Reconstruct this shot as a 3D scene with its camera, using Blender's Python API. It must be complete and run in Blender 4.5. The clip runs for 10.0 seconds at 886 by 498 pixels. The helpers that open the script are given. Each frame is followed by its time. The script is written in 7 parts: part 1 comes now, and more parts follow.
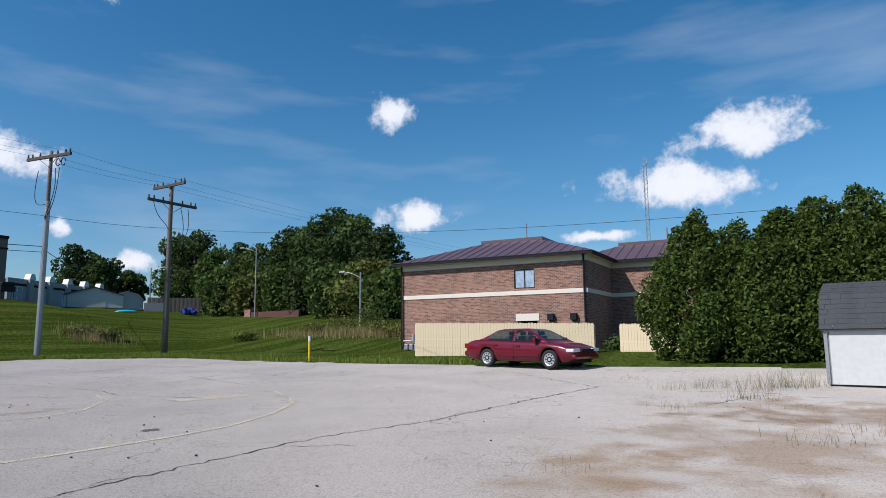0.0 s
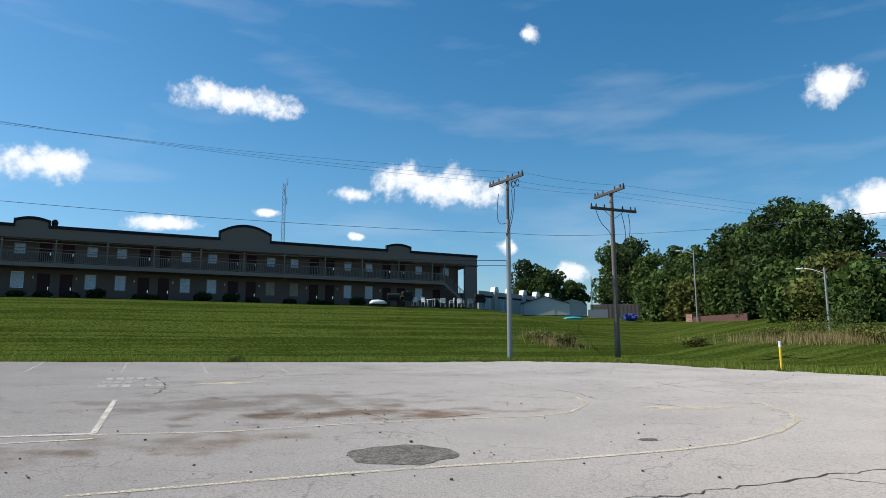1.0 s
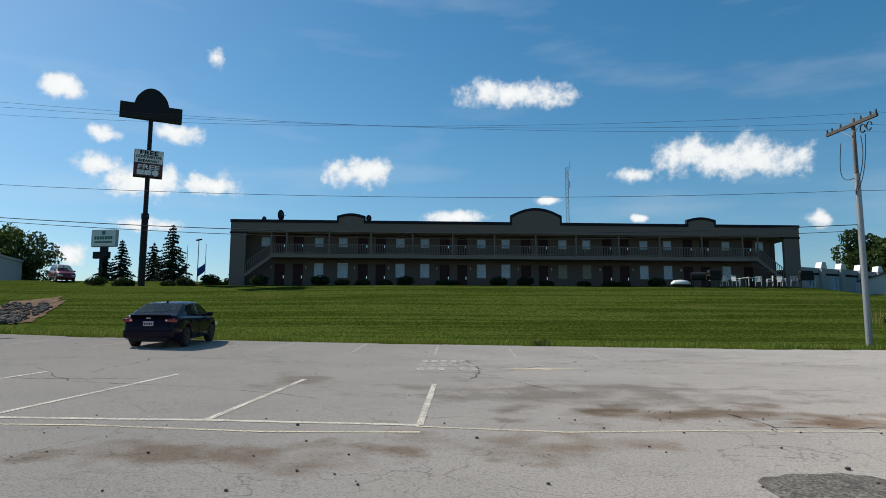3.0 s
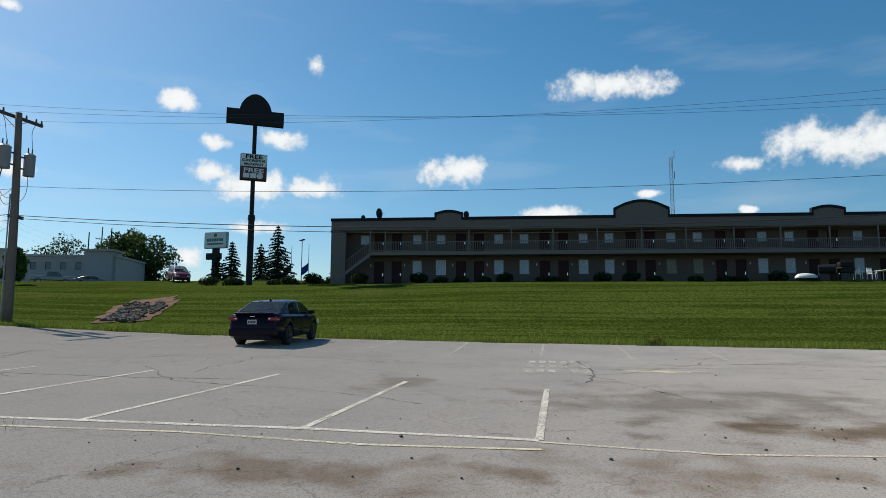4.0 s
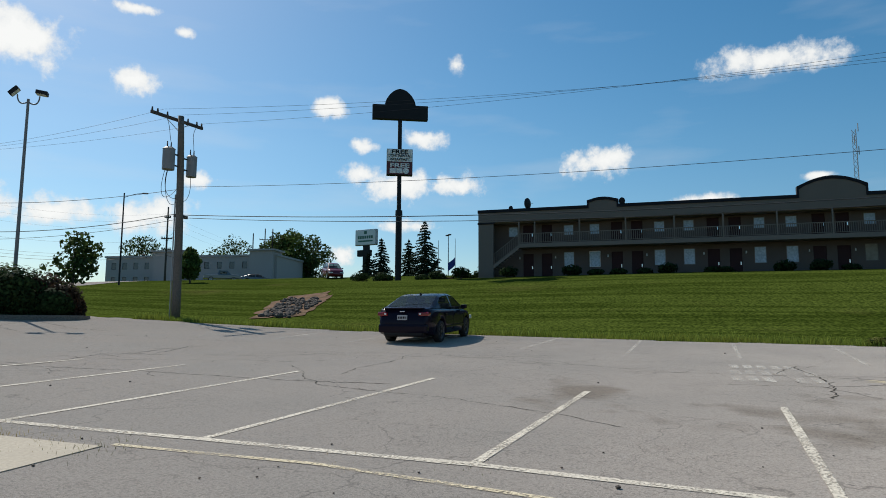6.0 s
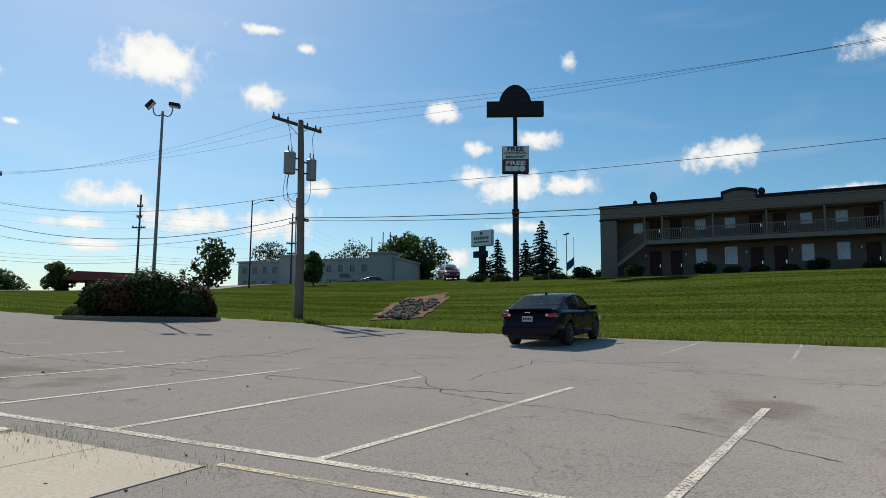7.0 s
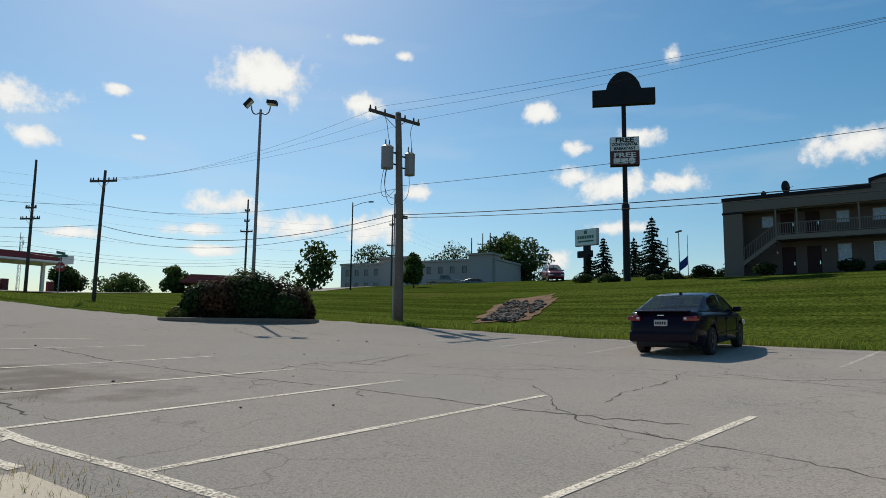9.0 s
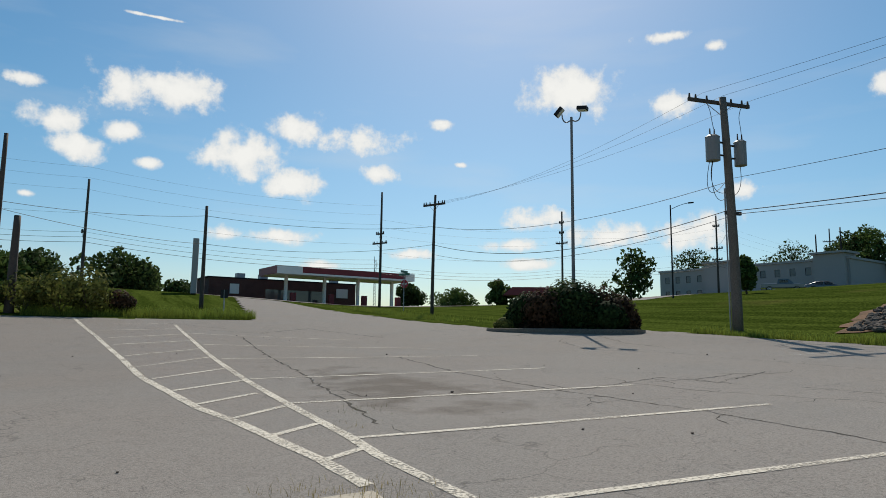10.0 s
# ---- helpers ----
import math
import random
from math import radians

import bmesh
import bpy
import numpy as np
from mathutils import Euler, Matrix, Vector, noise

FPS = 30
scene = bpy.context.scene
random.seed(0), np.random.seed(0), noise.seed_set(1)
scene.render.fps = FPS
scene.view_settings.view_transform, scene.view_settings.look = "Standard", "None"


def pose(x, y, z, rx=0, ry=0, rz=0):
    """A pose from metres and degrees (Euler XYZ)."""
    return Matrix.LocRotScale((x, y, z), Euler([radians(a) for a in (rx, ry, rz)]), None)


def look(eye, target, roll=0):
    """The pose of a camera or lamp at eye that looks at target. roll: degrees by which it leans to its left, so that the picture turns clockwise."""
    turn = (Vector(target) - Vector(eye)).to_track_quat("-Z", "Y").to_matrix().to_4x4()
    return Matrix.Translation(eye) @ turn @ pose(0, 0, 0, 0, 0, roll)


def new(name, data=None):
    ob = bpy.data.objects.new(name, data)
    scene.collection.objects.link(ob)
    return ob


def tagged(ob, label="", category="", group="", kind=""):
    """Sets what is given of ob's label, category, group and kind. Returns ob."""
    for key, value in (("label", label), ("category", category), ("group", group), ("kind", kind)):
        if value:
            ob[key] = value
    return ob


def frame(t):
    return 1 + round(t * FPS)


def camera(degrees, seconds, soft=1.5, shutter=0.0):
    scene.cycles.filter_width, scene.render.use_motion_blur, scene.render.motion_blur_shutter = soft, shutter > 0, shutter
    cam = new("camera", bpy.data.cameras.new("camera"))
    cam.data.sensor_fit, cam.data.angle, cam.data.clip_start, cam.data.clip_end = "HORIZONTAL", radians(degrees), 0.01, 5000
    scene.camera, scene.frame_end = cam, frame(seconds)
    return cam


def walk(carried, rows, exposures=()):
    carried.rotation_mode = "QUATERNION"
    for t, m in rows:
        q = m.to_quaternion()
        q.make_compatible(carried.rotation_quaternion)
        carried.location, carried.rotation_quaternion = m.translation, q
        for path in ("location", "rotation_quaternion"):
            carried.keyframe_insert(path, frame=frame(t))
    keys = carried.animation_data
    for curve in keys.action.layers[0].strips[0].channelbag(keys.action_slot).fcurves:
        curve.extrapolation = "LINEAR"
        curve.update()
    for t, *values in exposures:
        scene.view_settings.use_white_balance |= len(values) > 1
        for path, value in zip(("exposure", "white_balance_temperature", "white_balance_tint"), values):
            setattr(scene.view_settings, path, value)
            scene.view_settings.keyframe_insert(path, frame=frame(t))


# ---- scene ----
cam = camera(68.0, 10.0, soft=0.9)
PATH = [
    (0, (-0.64, -0.454, 1.549), (-1.516, 1.324, 1.817), -0.7),
    (0.2, (-0.98, -0.386, 1.541), (-2.151, 1.212, 1.815), -0.8),
    (0.5, (-1.518, -0.282, 1.544), (-3.006, 1.023, 1.835), -0.3),
    (1, (-2.222, -0.152, 1.504), (-3.978, 0.758, 1.8), -0.2),
    (1.5, (-2.946, -0.138, 1.474), (-4.837, 0.443, 1.773), -0.1),
    (2, (-3.634, -0.178, 1.456), (-5.574, 0.214, 1.746), 0.1),
    (2.5, (-4.334, -0.194, 1.447), (-6.299, 0.056, 1.72), -0.0),
    (2.7, (-4.598, -0.24, 1.44), (-6.571, -0.052, 1.703), 0.1),
    (3.8, (-5.955, -0.48, 1.496), (-7.936, -0.608, 1.739), 0.1),
    (4, (-6.186, -0.539, 1.49), (-8.162, -0.73, 1.733), 0.2),
    (4.5, (-6.798, -0.702, 1.47), (-8.763, -0.985, 1.712), 0.2),
    (5, (-7.434, -0.859, 1.482), (-9.386, -1.226, 1.717), 0.1),
    (5.5, (-8.01, -1.18, 1.512), (-9.949, -1.614, 1.743), 0.2),
    (6, (-8.594, -1.501, 1.534), (-10.483, -2.118, 1.76), 0.3),
    (6.2, (-8.82, -1.67, 1.542), (-10.669, -2.399, 1.766), 0.3),
    (7.3, (-10.171, -2.55, 1.523), (-11.906, -3.518, 1.754), 0.5),
    (7.5, (-10.389, -2.731, 1.498), (-12.11, -3.723, 1.729), 0.6),
    (8, (-10.869, -3.084, 1.508), (-12.564, -4.12, 1.741), 0.6),
    (8.5, (-11.396, -3.431, 1.533), (-13.058, -4.52, 1.765), 0.5),
    (9, (-11.783, -3.853, 1.58), (-13.374, -5.042, 1.813), 0.7),
    (9.5, (-12.169, -4.252, 1.586), (-13.654, -5.569, 1.823), 0.7),
    (9.8, (-12.258, -4.601, 1.582), (-13.473, -6.17, 1.83), 0.8),
    (10, (-12.346, -4.982, 1.58), (-13.222, -6.762, 1.833), 0.7),
]
# the picture brightens and warms a little as the camera turns to the south
EXPOSURES = [(0, 0.02, 6050, 14), (1, 0.26, 6300, 10), (1.5, 0.36, 6400, 9), (2, 0.17, 6480, 8), (4.5, 0.04, 6550, 8), (6, 0.03, 6650, 8), (7.5, 0.08, 6800, 8), (10, -0.06, 6830, 8)]
# the plan below is drawn 1 to 0.88; stalls 2.7 m wide and a 4.7 m sedan give its true size
TRUE_SIZE = 0.88
walk(cam, [(t, look(Vector(eye) * TRUE_SIZE, Vector(target) * TRUE_SIZE, roll)) for t, eye, target, roll in PATH], EXPOSURES)

# ---- daylight ----
SUN_AZ, SUN_EL = radians(238.0), radians(46.0)      # azimuth from +x, counter-clockwise; height
sun_way = Vector((math.cos(SUN_EL) * math.cos(SUN_AZ), math.cos(SUN_EL) * math.sin(SUN_AZ), math.sin(SUN_EL)))
sun_data = bpy.data.lights.new("sun", "SUN")
sun_data.energy, sun_data.angle, sun_data.color = 5.0, radians(0.53), (1.0, 0.95, 0.875)
sun_lamp = new("sun", sun_data)
sun_lamp.matrix_world = look(sun_way * 200, (0, 0, 0))
scene.view_settings.exposure = 0.0

world = bpy.data.worlds.new("sky")
scene.world = world
world.use_nodes = True
wn, wl = world.node_tree.nodes, world.node_tree.links
sky = wn.new("ShaderNodeTexSky")
sky.sky_type, sky.sun_disc, sky.sun_elevation = "NISHITA", False, SUN_EL
sky.sun_rotation = radians(90.0) - SUN_AZ
sky.air_density, sky.dust_density, sky.ozone_density = 1.0, 0.6, 2.0
wn["Background"].inputs["Strength"].default_value = 0.104
deep = wn.new("ShaderNodeHueSaturation")
deep.inputs["Saturation"].default_value = 1.36
deep.inputs["Hue"].default_value = 0.490
wl.new(sky.outputs[0], deep.inputs["Color"])

# fair-weather clouds: (bearing, height, half width, half height) in degrees
CLOUDS_NORTH = [(120.9, 19.6, 1.8, 1.22), (118.4, 10.7, 3.1, 1.08), (90.8, 16.3, 4.8, 1.74), (96.5, 12.6, 6.5, 1.47), (103.2, 8.5, 2.8, 0.43), (170.6, 20.6, 4.9, 1.03), (184.2, 14.0, 3.3, 1.17), (153.2, 14.2, 5.9, 1.60), (160.5, 13.3, 1.6, 0.58), (176.0, 10.1, 3.0, 0.59), (146.9, 8.8, 1.1, 0.69), (144.6, 26.5, 0.9, 0.61), (167.8, 11.4, 1.3, 0.29), (160.1, 9.6, 0.7, 0.29), (141.5, 6.3, 1.6, 0.66), (197.0, 22.2, 1.1, 0.82)]
CLOUDS_WEST = [(208.2, 18.7, 1.3, 0.98), (205.0, 15.3, 1.4, 0.60), (200.2, 16.1, 2.0, 0.85), (205.5, 13.0, 2.1, 0.84), (202.7, 12.0, 3.5, 1.23), (196.6, 12.1, 2.5, 0.87), (201.1, 8.5, 2.8, 0.58), (207.0, 5.9, 1.6, 1.03)]
CLOUDS_SOUTH = [(232.1, 20.8, 4.0, 1.82), (243.8, 18.0, 1.3, 0.48), (224.1, 18.9, 1.7, 1.01), (220.6, 23.0, 1.0, 0.40), (224.0, 24.2, 2.5, 0.39), (242.3, 14.6, 0.7, 0.25), (235.7, 9.9, 2.7, 0.90), (237.2, 7.7, 2.8, 0.58), (229.5, 8.3, 3.6, 0.94), (222.0, 8.5, 3.4, 1.26), (218.7, 11.7, 1.7, 0.63), (236.7, 6.1, 2.4, 0.45)]
CLOUDS_FAR = [(268.2, 19.3, 5.1, 1.63), (277.6, 18.2, 1.4, 0.43), (275.4, 15.6, 2.2, 0.90), (273.9, 13.9, 2.5, 0.97), (270.9, 15.5, 1.6, 0.86), (268.5, 13.2, 1.0, 0.40), (261.0, 14.8, 3.7, 1.66), (256.9, 12.7, 2.6, 1.19), (256.9, 17.4, 2.4, 1.16), (250.9, 16.6, 3.7, 0.95), (249.4, 13.7, 1.9, 0.68), (244.1, 18.2, 1.2, 0.38), (258.1, 8.1, 2.8, 0.67), (262.5, 8.0, 1.6, 0.61), (276.8, 9.9, 0.7, 0.25), (254.5, 5.6, 1.7, 0.44), (246.7, 6.8, 2.0, 0.44), (268.8, 24.3, 2.6, 0.12)]


def sky_math(kind, *ins, clamp=False):
    nd = wn.new("ShaderNodeMath")
    nd.operation, nd.use_clamp = kind, clamp
    for k, v in enumerate(ins):
        if isinstance(v, (int, float)):
            nd.inputs[k].default_value = v
        else:
            wl.new(v, nd.inputs[k])
    return nd.outputs[0]


way = wn.new("ShaderNodeTexCoord").outputs["Generated"]
split = wn.new("ShaderNodeSeparateXYZ")
wl.new(way, split.inputs[0])
bearing = sky_math("ADD", sky_math("MULTIPLY", sky_math("ARCTAN2", sky_math("MULTIPLY", split.outputs[1], -1), sky_math("MULTIPLY", split.outputs[0], -1)), 57.29578), 180)
height = sky_math("MULTIPLY", sky_math("ARCSINE", split.outputs[2]), 57.29578)
place = wn.new("ShaderNodeCombineXYZ")
wl.new(bearing, place.inputs[0])
wl.new(height, place.inputs[1])
puff = wn.new("ShaderNodeTexNoise")
puff.inputs["Scale"].default_value, puff.inputs["Detail"].default_value, puff.inputs["Roughness"].default_value = 22, 9, 0.62
wl.new(way, puff.inputs["Vector"])
near = None
for a, e, w, h in CLOUDS_NORTH + CLOUDS_WEST + CLOUDS_SOUTH + CLOUDS_FAR:
    sc = wn.new("ShaderNodeVectorMath")
    sc.operation = "MULTIPLY_ADD"
    wl.new(place.outputs[0], sc.inputs[0])
    w, h = w * 1.36, h * 1.6
    sc.inputs[1].default_value, sc.inputs[2].default_value = (1 / w, 1 / h, 0), (-a / w, -(e - 0.1 * h) / h, 0)
    ln = wn.new("ShaderNodeVectorMath")
    ln.operation = "LENGTH"
    wl.new(sc.outputs[0], ln.inputs[0])
    near = ln.outputs["Value"] if near is None else sky_math("MINIMUM", near, ln.outputs["Value"])
dense = sky_math("ADD", sky_math("SUBTRACT", 0.98, near), sky_math("MULTIPLY", sky_math("SUBTRACT", puff.outputs["Fac"], 0.5), 2.3))
cover = wn.new("ShaderNodeMapRange")
cover.interpolation_type = "SMOOTHSTEP"
cover.inputs[1].default_value, cover.inputs[2].default_value = 0.12, 0.70
wl.new(dense, cover.inputs[0])
# thin high streaks
streak, squash = wn.new("ShaderNodeTexNoise"), wn.new("ShaderNodeMapping")
squash.inputs["Scale"].default_value, squash.inputs["Rotation"].default_value = (2.2, 2.2, 11.0), (0.25, 0.15, 0)
wl.new(way, squash.inputs["Vector"])
wl.new(squash.outputs[0], streak.inputs["Vector"])
streak.inputs["Scale"].default_value, streak.inputs["Detail"].default_value = 1.6, 6
veil = wn.new("ShaderNodeMapRange")
veil.inputs[1].default_value, veil.inputs[2].default_value, veil.inputs[4].default_value = 0.52, 0.80, 0.22
wl.new(streak.outputs["Fac"], veil.inputs[0])
shade = wn.new("ShaderNodeMix")
shade.data_type = "RGBA"
shade.inputs[6].default_value, shade.inputs[7].default_value = (6.7, 7.0, 7.4, 1), (9.0, 9.05, 9.1, 1)
wl.new(sky_math("MULTIPLY", dense, 1.1, clamp=True), shade.inputs[0])
over = wn.new("ShaderNodeMix")
over.data_type = "RGBA"
wl.new(sky_math("MAXIMUM", sky_math("MULTIPLY", cover.outputs[0], 0.96), veil.outputs[0]), over.inputs[0])
haze, low = wn.new("ShaderNodeMix"), wn.new("ShaderNodeMapRange")
low.inputs[1].default_value, low.inputs[2].default_value, low.inputs[3].default_value, low.inputs[4].default_value = 0, 15, 1, 0
wl.new(height, low.inputs[0])
haze.data_type, haze.blend_type = "RGBA", "MULTIPLY"
haze.inputs[7].default_value = (0.70, 0.83, 0.95, 1)
wl.new(low.outputs[0], haze.inputs[0])
wl.new(deep.outputs[0], haze.inputs[6])
wl.new(haze.outputs[2], over.inputs[6])
wl.new(shade.outputs[2], over.inputs[7])
wl.new(over.outputs[2], wn["Background"].inputs["Color"])

# ---- materials ----
def material(name, colour, rough=0.7, metal=0.0, fine=30.0, coarse=1.5, vary=0.25, bump=0.2, tint=None, spec=0.5, island=0.0, coat=0.0):
    """A surface with two scales of mottling and a fine relief, in the object's own metres."""
    m = bpy.data.materials.new(name)
    m.use_nodes = True
    n, l = m.node_tree.nodes, m.node_tree.links
    b = n["Principled BSDF"]
    b.inputs["Roughness"].default_value, b.inputs["Metallic"].default_value = rough, metal
    b.inputs["Specular IOR Level"].default_value = spec
    b.inputs["Coat Weight"].default_value = coat
    b.inputs["Coat Roughness"].default_value = 0.05
    tc = n.new("ShaderNodeTexCoord")
    n1, n2 = n.new("ShaderNodeTexNoise"), n.new("ShaderNodeTexNoise")
    n1.inputs["Scale"].default_value, n1.inputs["Detail"].default_value = fine, 6
    n2.inputs["Scale"].default_value, n2.inputs["Detail"].default_value = coarse, 4
    for t in (n1, n2):
        l.new(tc.outputs["Object"], t.inputs["Vector"])
    r1, r2 = n.new("ShaderNodeValToRGB"), n.new("ShaderNodeMix")
    c = Vector(colour)
    d = Vector(tint) if tint else c * (1 - vary)
    r1.color_ramp.elements[0].position, r1.color_ramp.elements[1].position = 0.35, 0.65
    r1.color_ramp.elements[0].color = (*(c * (1 - vary)), 1)
    r1.color_ramp.elements[1].color = (*[min(1, v * (1 + vary * 0.6)) for v in c], 1)
    r2.data_type = "RGBA"
    k = n.new("ShaderNodeMapRange")
    k.inputs[1].default_value, k.inputs[2].default_value = 0.45, 0.7
    k.inputs[4].default_value = 0.8 if tint else 0.5
    l.new(n1.outputs["Fac"], r1.inputs["Fac"])
    l.new(n2.outputs["Fac"], k.inputs[0])
    l.new(k.outputs[0], r2.inputs[0])
    l.new(r1.outputs[0], r2.inputs[6])
    r2.inputs[7].default_value = (*d, 1)
    out = r2.outputs[2]
    if island:
        g, hsv, mr = n.new("ShaderNodeNewGeometry"), n.new("ShaderNodeHueSaturation"), n.new("ShaderNodeMapRange")
        mr.inputs[3].default_value, mr.inputs[4].default_value = 1 - island, 1 + island
        l.new(g.outputs["Random Per Island"], mr.inputs[0])
        l.new(mr.outputs[0], hsv.inputs["Value"])
        l.new(out, hsv.inputs["Color"])
        out = hsv.outputs[0]
    l.new(out, b.inputs["Base Color"])
    if bump:
        bp = n.new("ShaderNodeBump")
        bp.inputs["Strength"].default_value, bp.inputs["Distance"].default_value = bump, 0.02
        l.new(n1.outputs["Fac"], bp.inputs["Height"])
        l.new(bp.outputs[0], b.inputs["Normal"])
    return m


def asphalt_material():
    """Old bleached asphalt: aggregate, fine crazing, tone that drifts over the lot, and brown stains with shapes of their own."""
    m = bpy.data.materials.new("worn_asphalt")
    m.use_nodes = True
    n, l = m.node_tree.nodes, m.node_tree.links
    b = n["Principled BSDF"]
    b.inputs["Roughness"].default_value = 0.9
    b.inputs["Specular IOR Level"].default_value = 0.17
    b.inputs["Diffuse Roughness"].default_value = 0.5
    pos = n.new("ShaderNodeTexCoord").outputs["Object"]

    def tex(kind, scale, detail=5, vec=None):
        t = n.new(kind)
        t.inputs["Scale"].default_value = scale
        if kind == "ShaderNodeTexNoise":
            t.inputs["Detail"].default_value = detail
        l.new(vec or pos, t.inputs["Vector"])
        return t

    def span(src, a0, a1, b0, b1):
        r = n.new("ShaderNodeMapRange")
        for k, v in enumerate((a0, a1, b0, b1)):
            r.inputs[k + 1].default_value = v
        l.new(src, r.inputs[0])
        return r.outputs[0]

    def mixed(fac, c0, c1, mode="MIX"):
        x = n.new("ShaderNodeMix")
        x.data_type, x.blend_type = "RGBA", mode
        for k, v in ((0, fac), (6, c0), (7, c1)):
            if isinstance(v, (int, float)):
                x.inputs[k].default_value = v
            elif isinstance(v, tuple):
                x.inputs[k].default_value = (*v, 1)
            else:
                l.new(v, x.inputs[k])
        return x.outputs[2]

    sep = n.new("ShaderNodeSeparateXYZ")
    l.new(pos, sep.inputs[0])
    drift = n.new("ShaderNodeMath")
    l.new(sep.outputs[1], drift.inputs[0])
    wave = n.new("ShaderNodeMath")
    wave.operation, wave.inputs[1].default_value = "MULTIPLY", 14
    l.new(tex("ShaderNodeTexNoise", 0.09).outputs["Fac"], wave.inputs[0])
    l.new(wave.outputs[0], drift.inputs[1])
    col = mixed(span(drift.outputs[0], -16, 22, 0, 1), (0.345, 0.282, 0.232), (0.575, 0.512, 0.452))
    col = mixed(span(tex("ShaderNodeTexNoise", 0.35, 8).outputs["Fac"], 0.42, 0.68, 0, 0.4), col, (0.33, 0.30, 0.265))
    col = mixed(span(tex("ShaderNodeTexNoise", 34, 6).outputs["Fac"], 0.38, 0.5, 0.42, 0), col, (0.13, 0.115, 0.10))
    col = mixed(span(tex("ShaderNodeTexNoise", 52, 5).outputs["Fac"], 0.52, 0.68, 0, 0.45), col, (0.58, 0.53, 0.45))
    speck = tex("ShaderNodeTexNoise", 120, 3).outputs["Fac"]
    col = mixed(span(speck, 0.35, 0.65, 0.5, 0), col, (0.10, 0.095, 0.09))
    col = mixed(span(tex("ShaderNodeTexVoronoi", 95).outputs["Distance"], 0.0, 0.28, 0.35, 0), col, (0.60, 0.57, 0.52))
    # fine crazing
    warp = n.new("ShaderNodeVectorMath")
    warp.operation = "MULTIPLY_ADD"
    l.new(tex("ShaderNodeTexNoise", 1.3).outputs["Color"], warp.inputs[0])
    warp.inputs[1].default_value = (1.3, 1.3, 1.3)
    l.new(pos, warp.inputs[2])
    for scale, wide, amount, where in ((0.3, 0.006, 0.48, 0.47), (0.75, 0.007, 0.42, 0.5), (2.1, 0.014, 0.5, 0.53), (6.0, 0.03, 0.3, 0.55)):
        v = tex("ShaderNodeTexVoronoi", scale, vec=warp.outputs[0])
        v.feature = "DISTANCE_TO_EDGE"
        gate = n.new("ShaderNodeMath")
        gate.operation = "MULTIPLY"
        l.new(span(v.outputs["Distance"], 0, wide, amount, 0), gate.inputs[0])
        l.new(span(tex("ShaderNodeTexNoise", 0.22 + scale * 0.1).outputs["Fac"], where - 0.05, where + 0.06, 0, 1), gate.inputs[1])
        col = mixed(gate.outputs[0], col, (0.055, 0.05, 0.045))
    # stains: x, y, half sizes, tone
    ragged = span(tex("ShaderNodeTexNoise", 1.1, 7).outputs["Fac"], 0.3, 0.7, -0.85, 0.85)
    for sx, sy, rx, ry, tone in ((-18.2, 3.2, 2.2, 3.4, (0.24, 0.225, 0.205)), (-15.6, 4.6, 0.9, 2.6, (0.20, 0.15, 0.10)), (-13.2, 1.2, 0.7, 1.6, (0.24, 0.19, 0.14)), (-12.6, -2.6, 0.7, 2.4, (0.22, 0.17, 0.12)),
                                 (-14.6, 6.3, 0.4, 1.6, (0.22, 0.15, 0.09)), (-0.9, 10.2, 1.9, 2.8, (0.30, 0.25, 0.20)), (-2.6, 7.6, 0.9, 2.6, (0.35, 0.30, 0.245)), (0.6, 14.2, 2.8, 1.6, (0.24, 0.185, 0.14)), (-20.5, -3.0, 1.6, 0.7, (0.26, 0.24, 0.215)), (-17.0, -17.0, 1.3, 3.0, (0.22, 0.20, 0.18))):
        sc, ln, sm = n.new("ShaderNodeVectorMath"), n.new("ShaderNodeVectorMath"), n.new("ShaderNodeMath")
        sc.operation, ln.operation = "MULTIPLY_ADD", "LENGTH"
        l.new(pos, sc.inputs[0])
        sc.inputs[1].default_value, sc.inputs[2].default_value = (1 / rx, 1 / ry, 0), (-sx / rx, -sy / ry, 0)
        l.new(sc.outputs[0], ln.inputs[0])
        l.new(ln.outputs["Value"], sm.inputs[0])
        l.new(ragged, sm.inputs[1])
        col = mixed(span(sm.outputs[0], 0.2, 1.2, 0.8, 0), col, tuple(min(1.0, v * 2.3) for v in tone), "MULTIPLY")
    l.new(col, b.inputs["Base Color"])
    bp = n.new("ShaderNodeBump")
    bp.inputs["Strength"].default_value, bp.inputs["Distance"].default_value = 0.5, 0.012
    l.new(speck, bp.inputs["Height"])
    l.new(bp.outputs[0], b.inputs["Normal"])
    return m


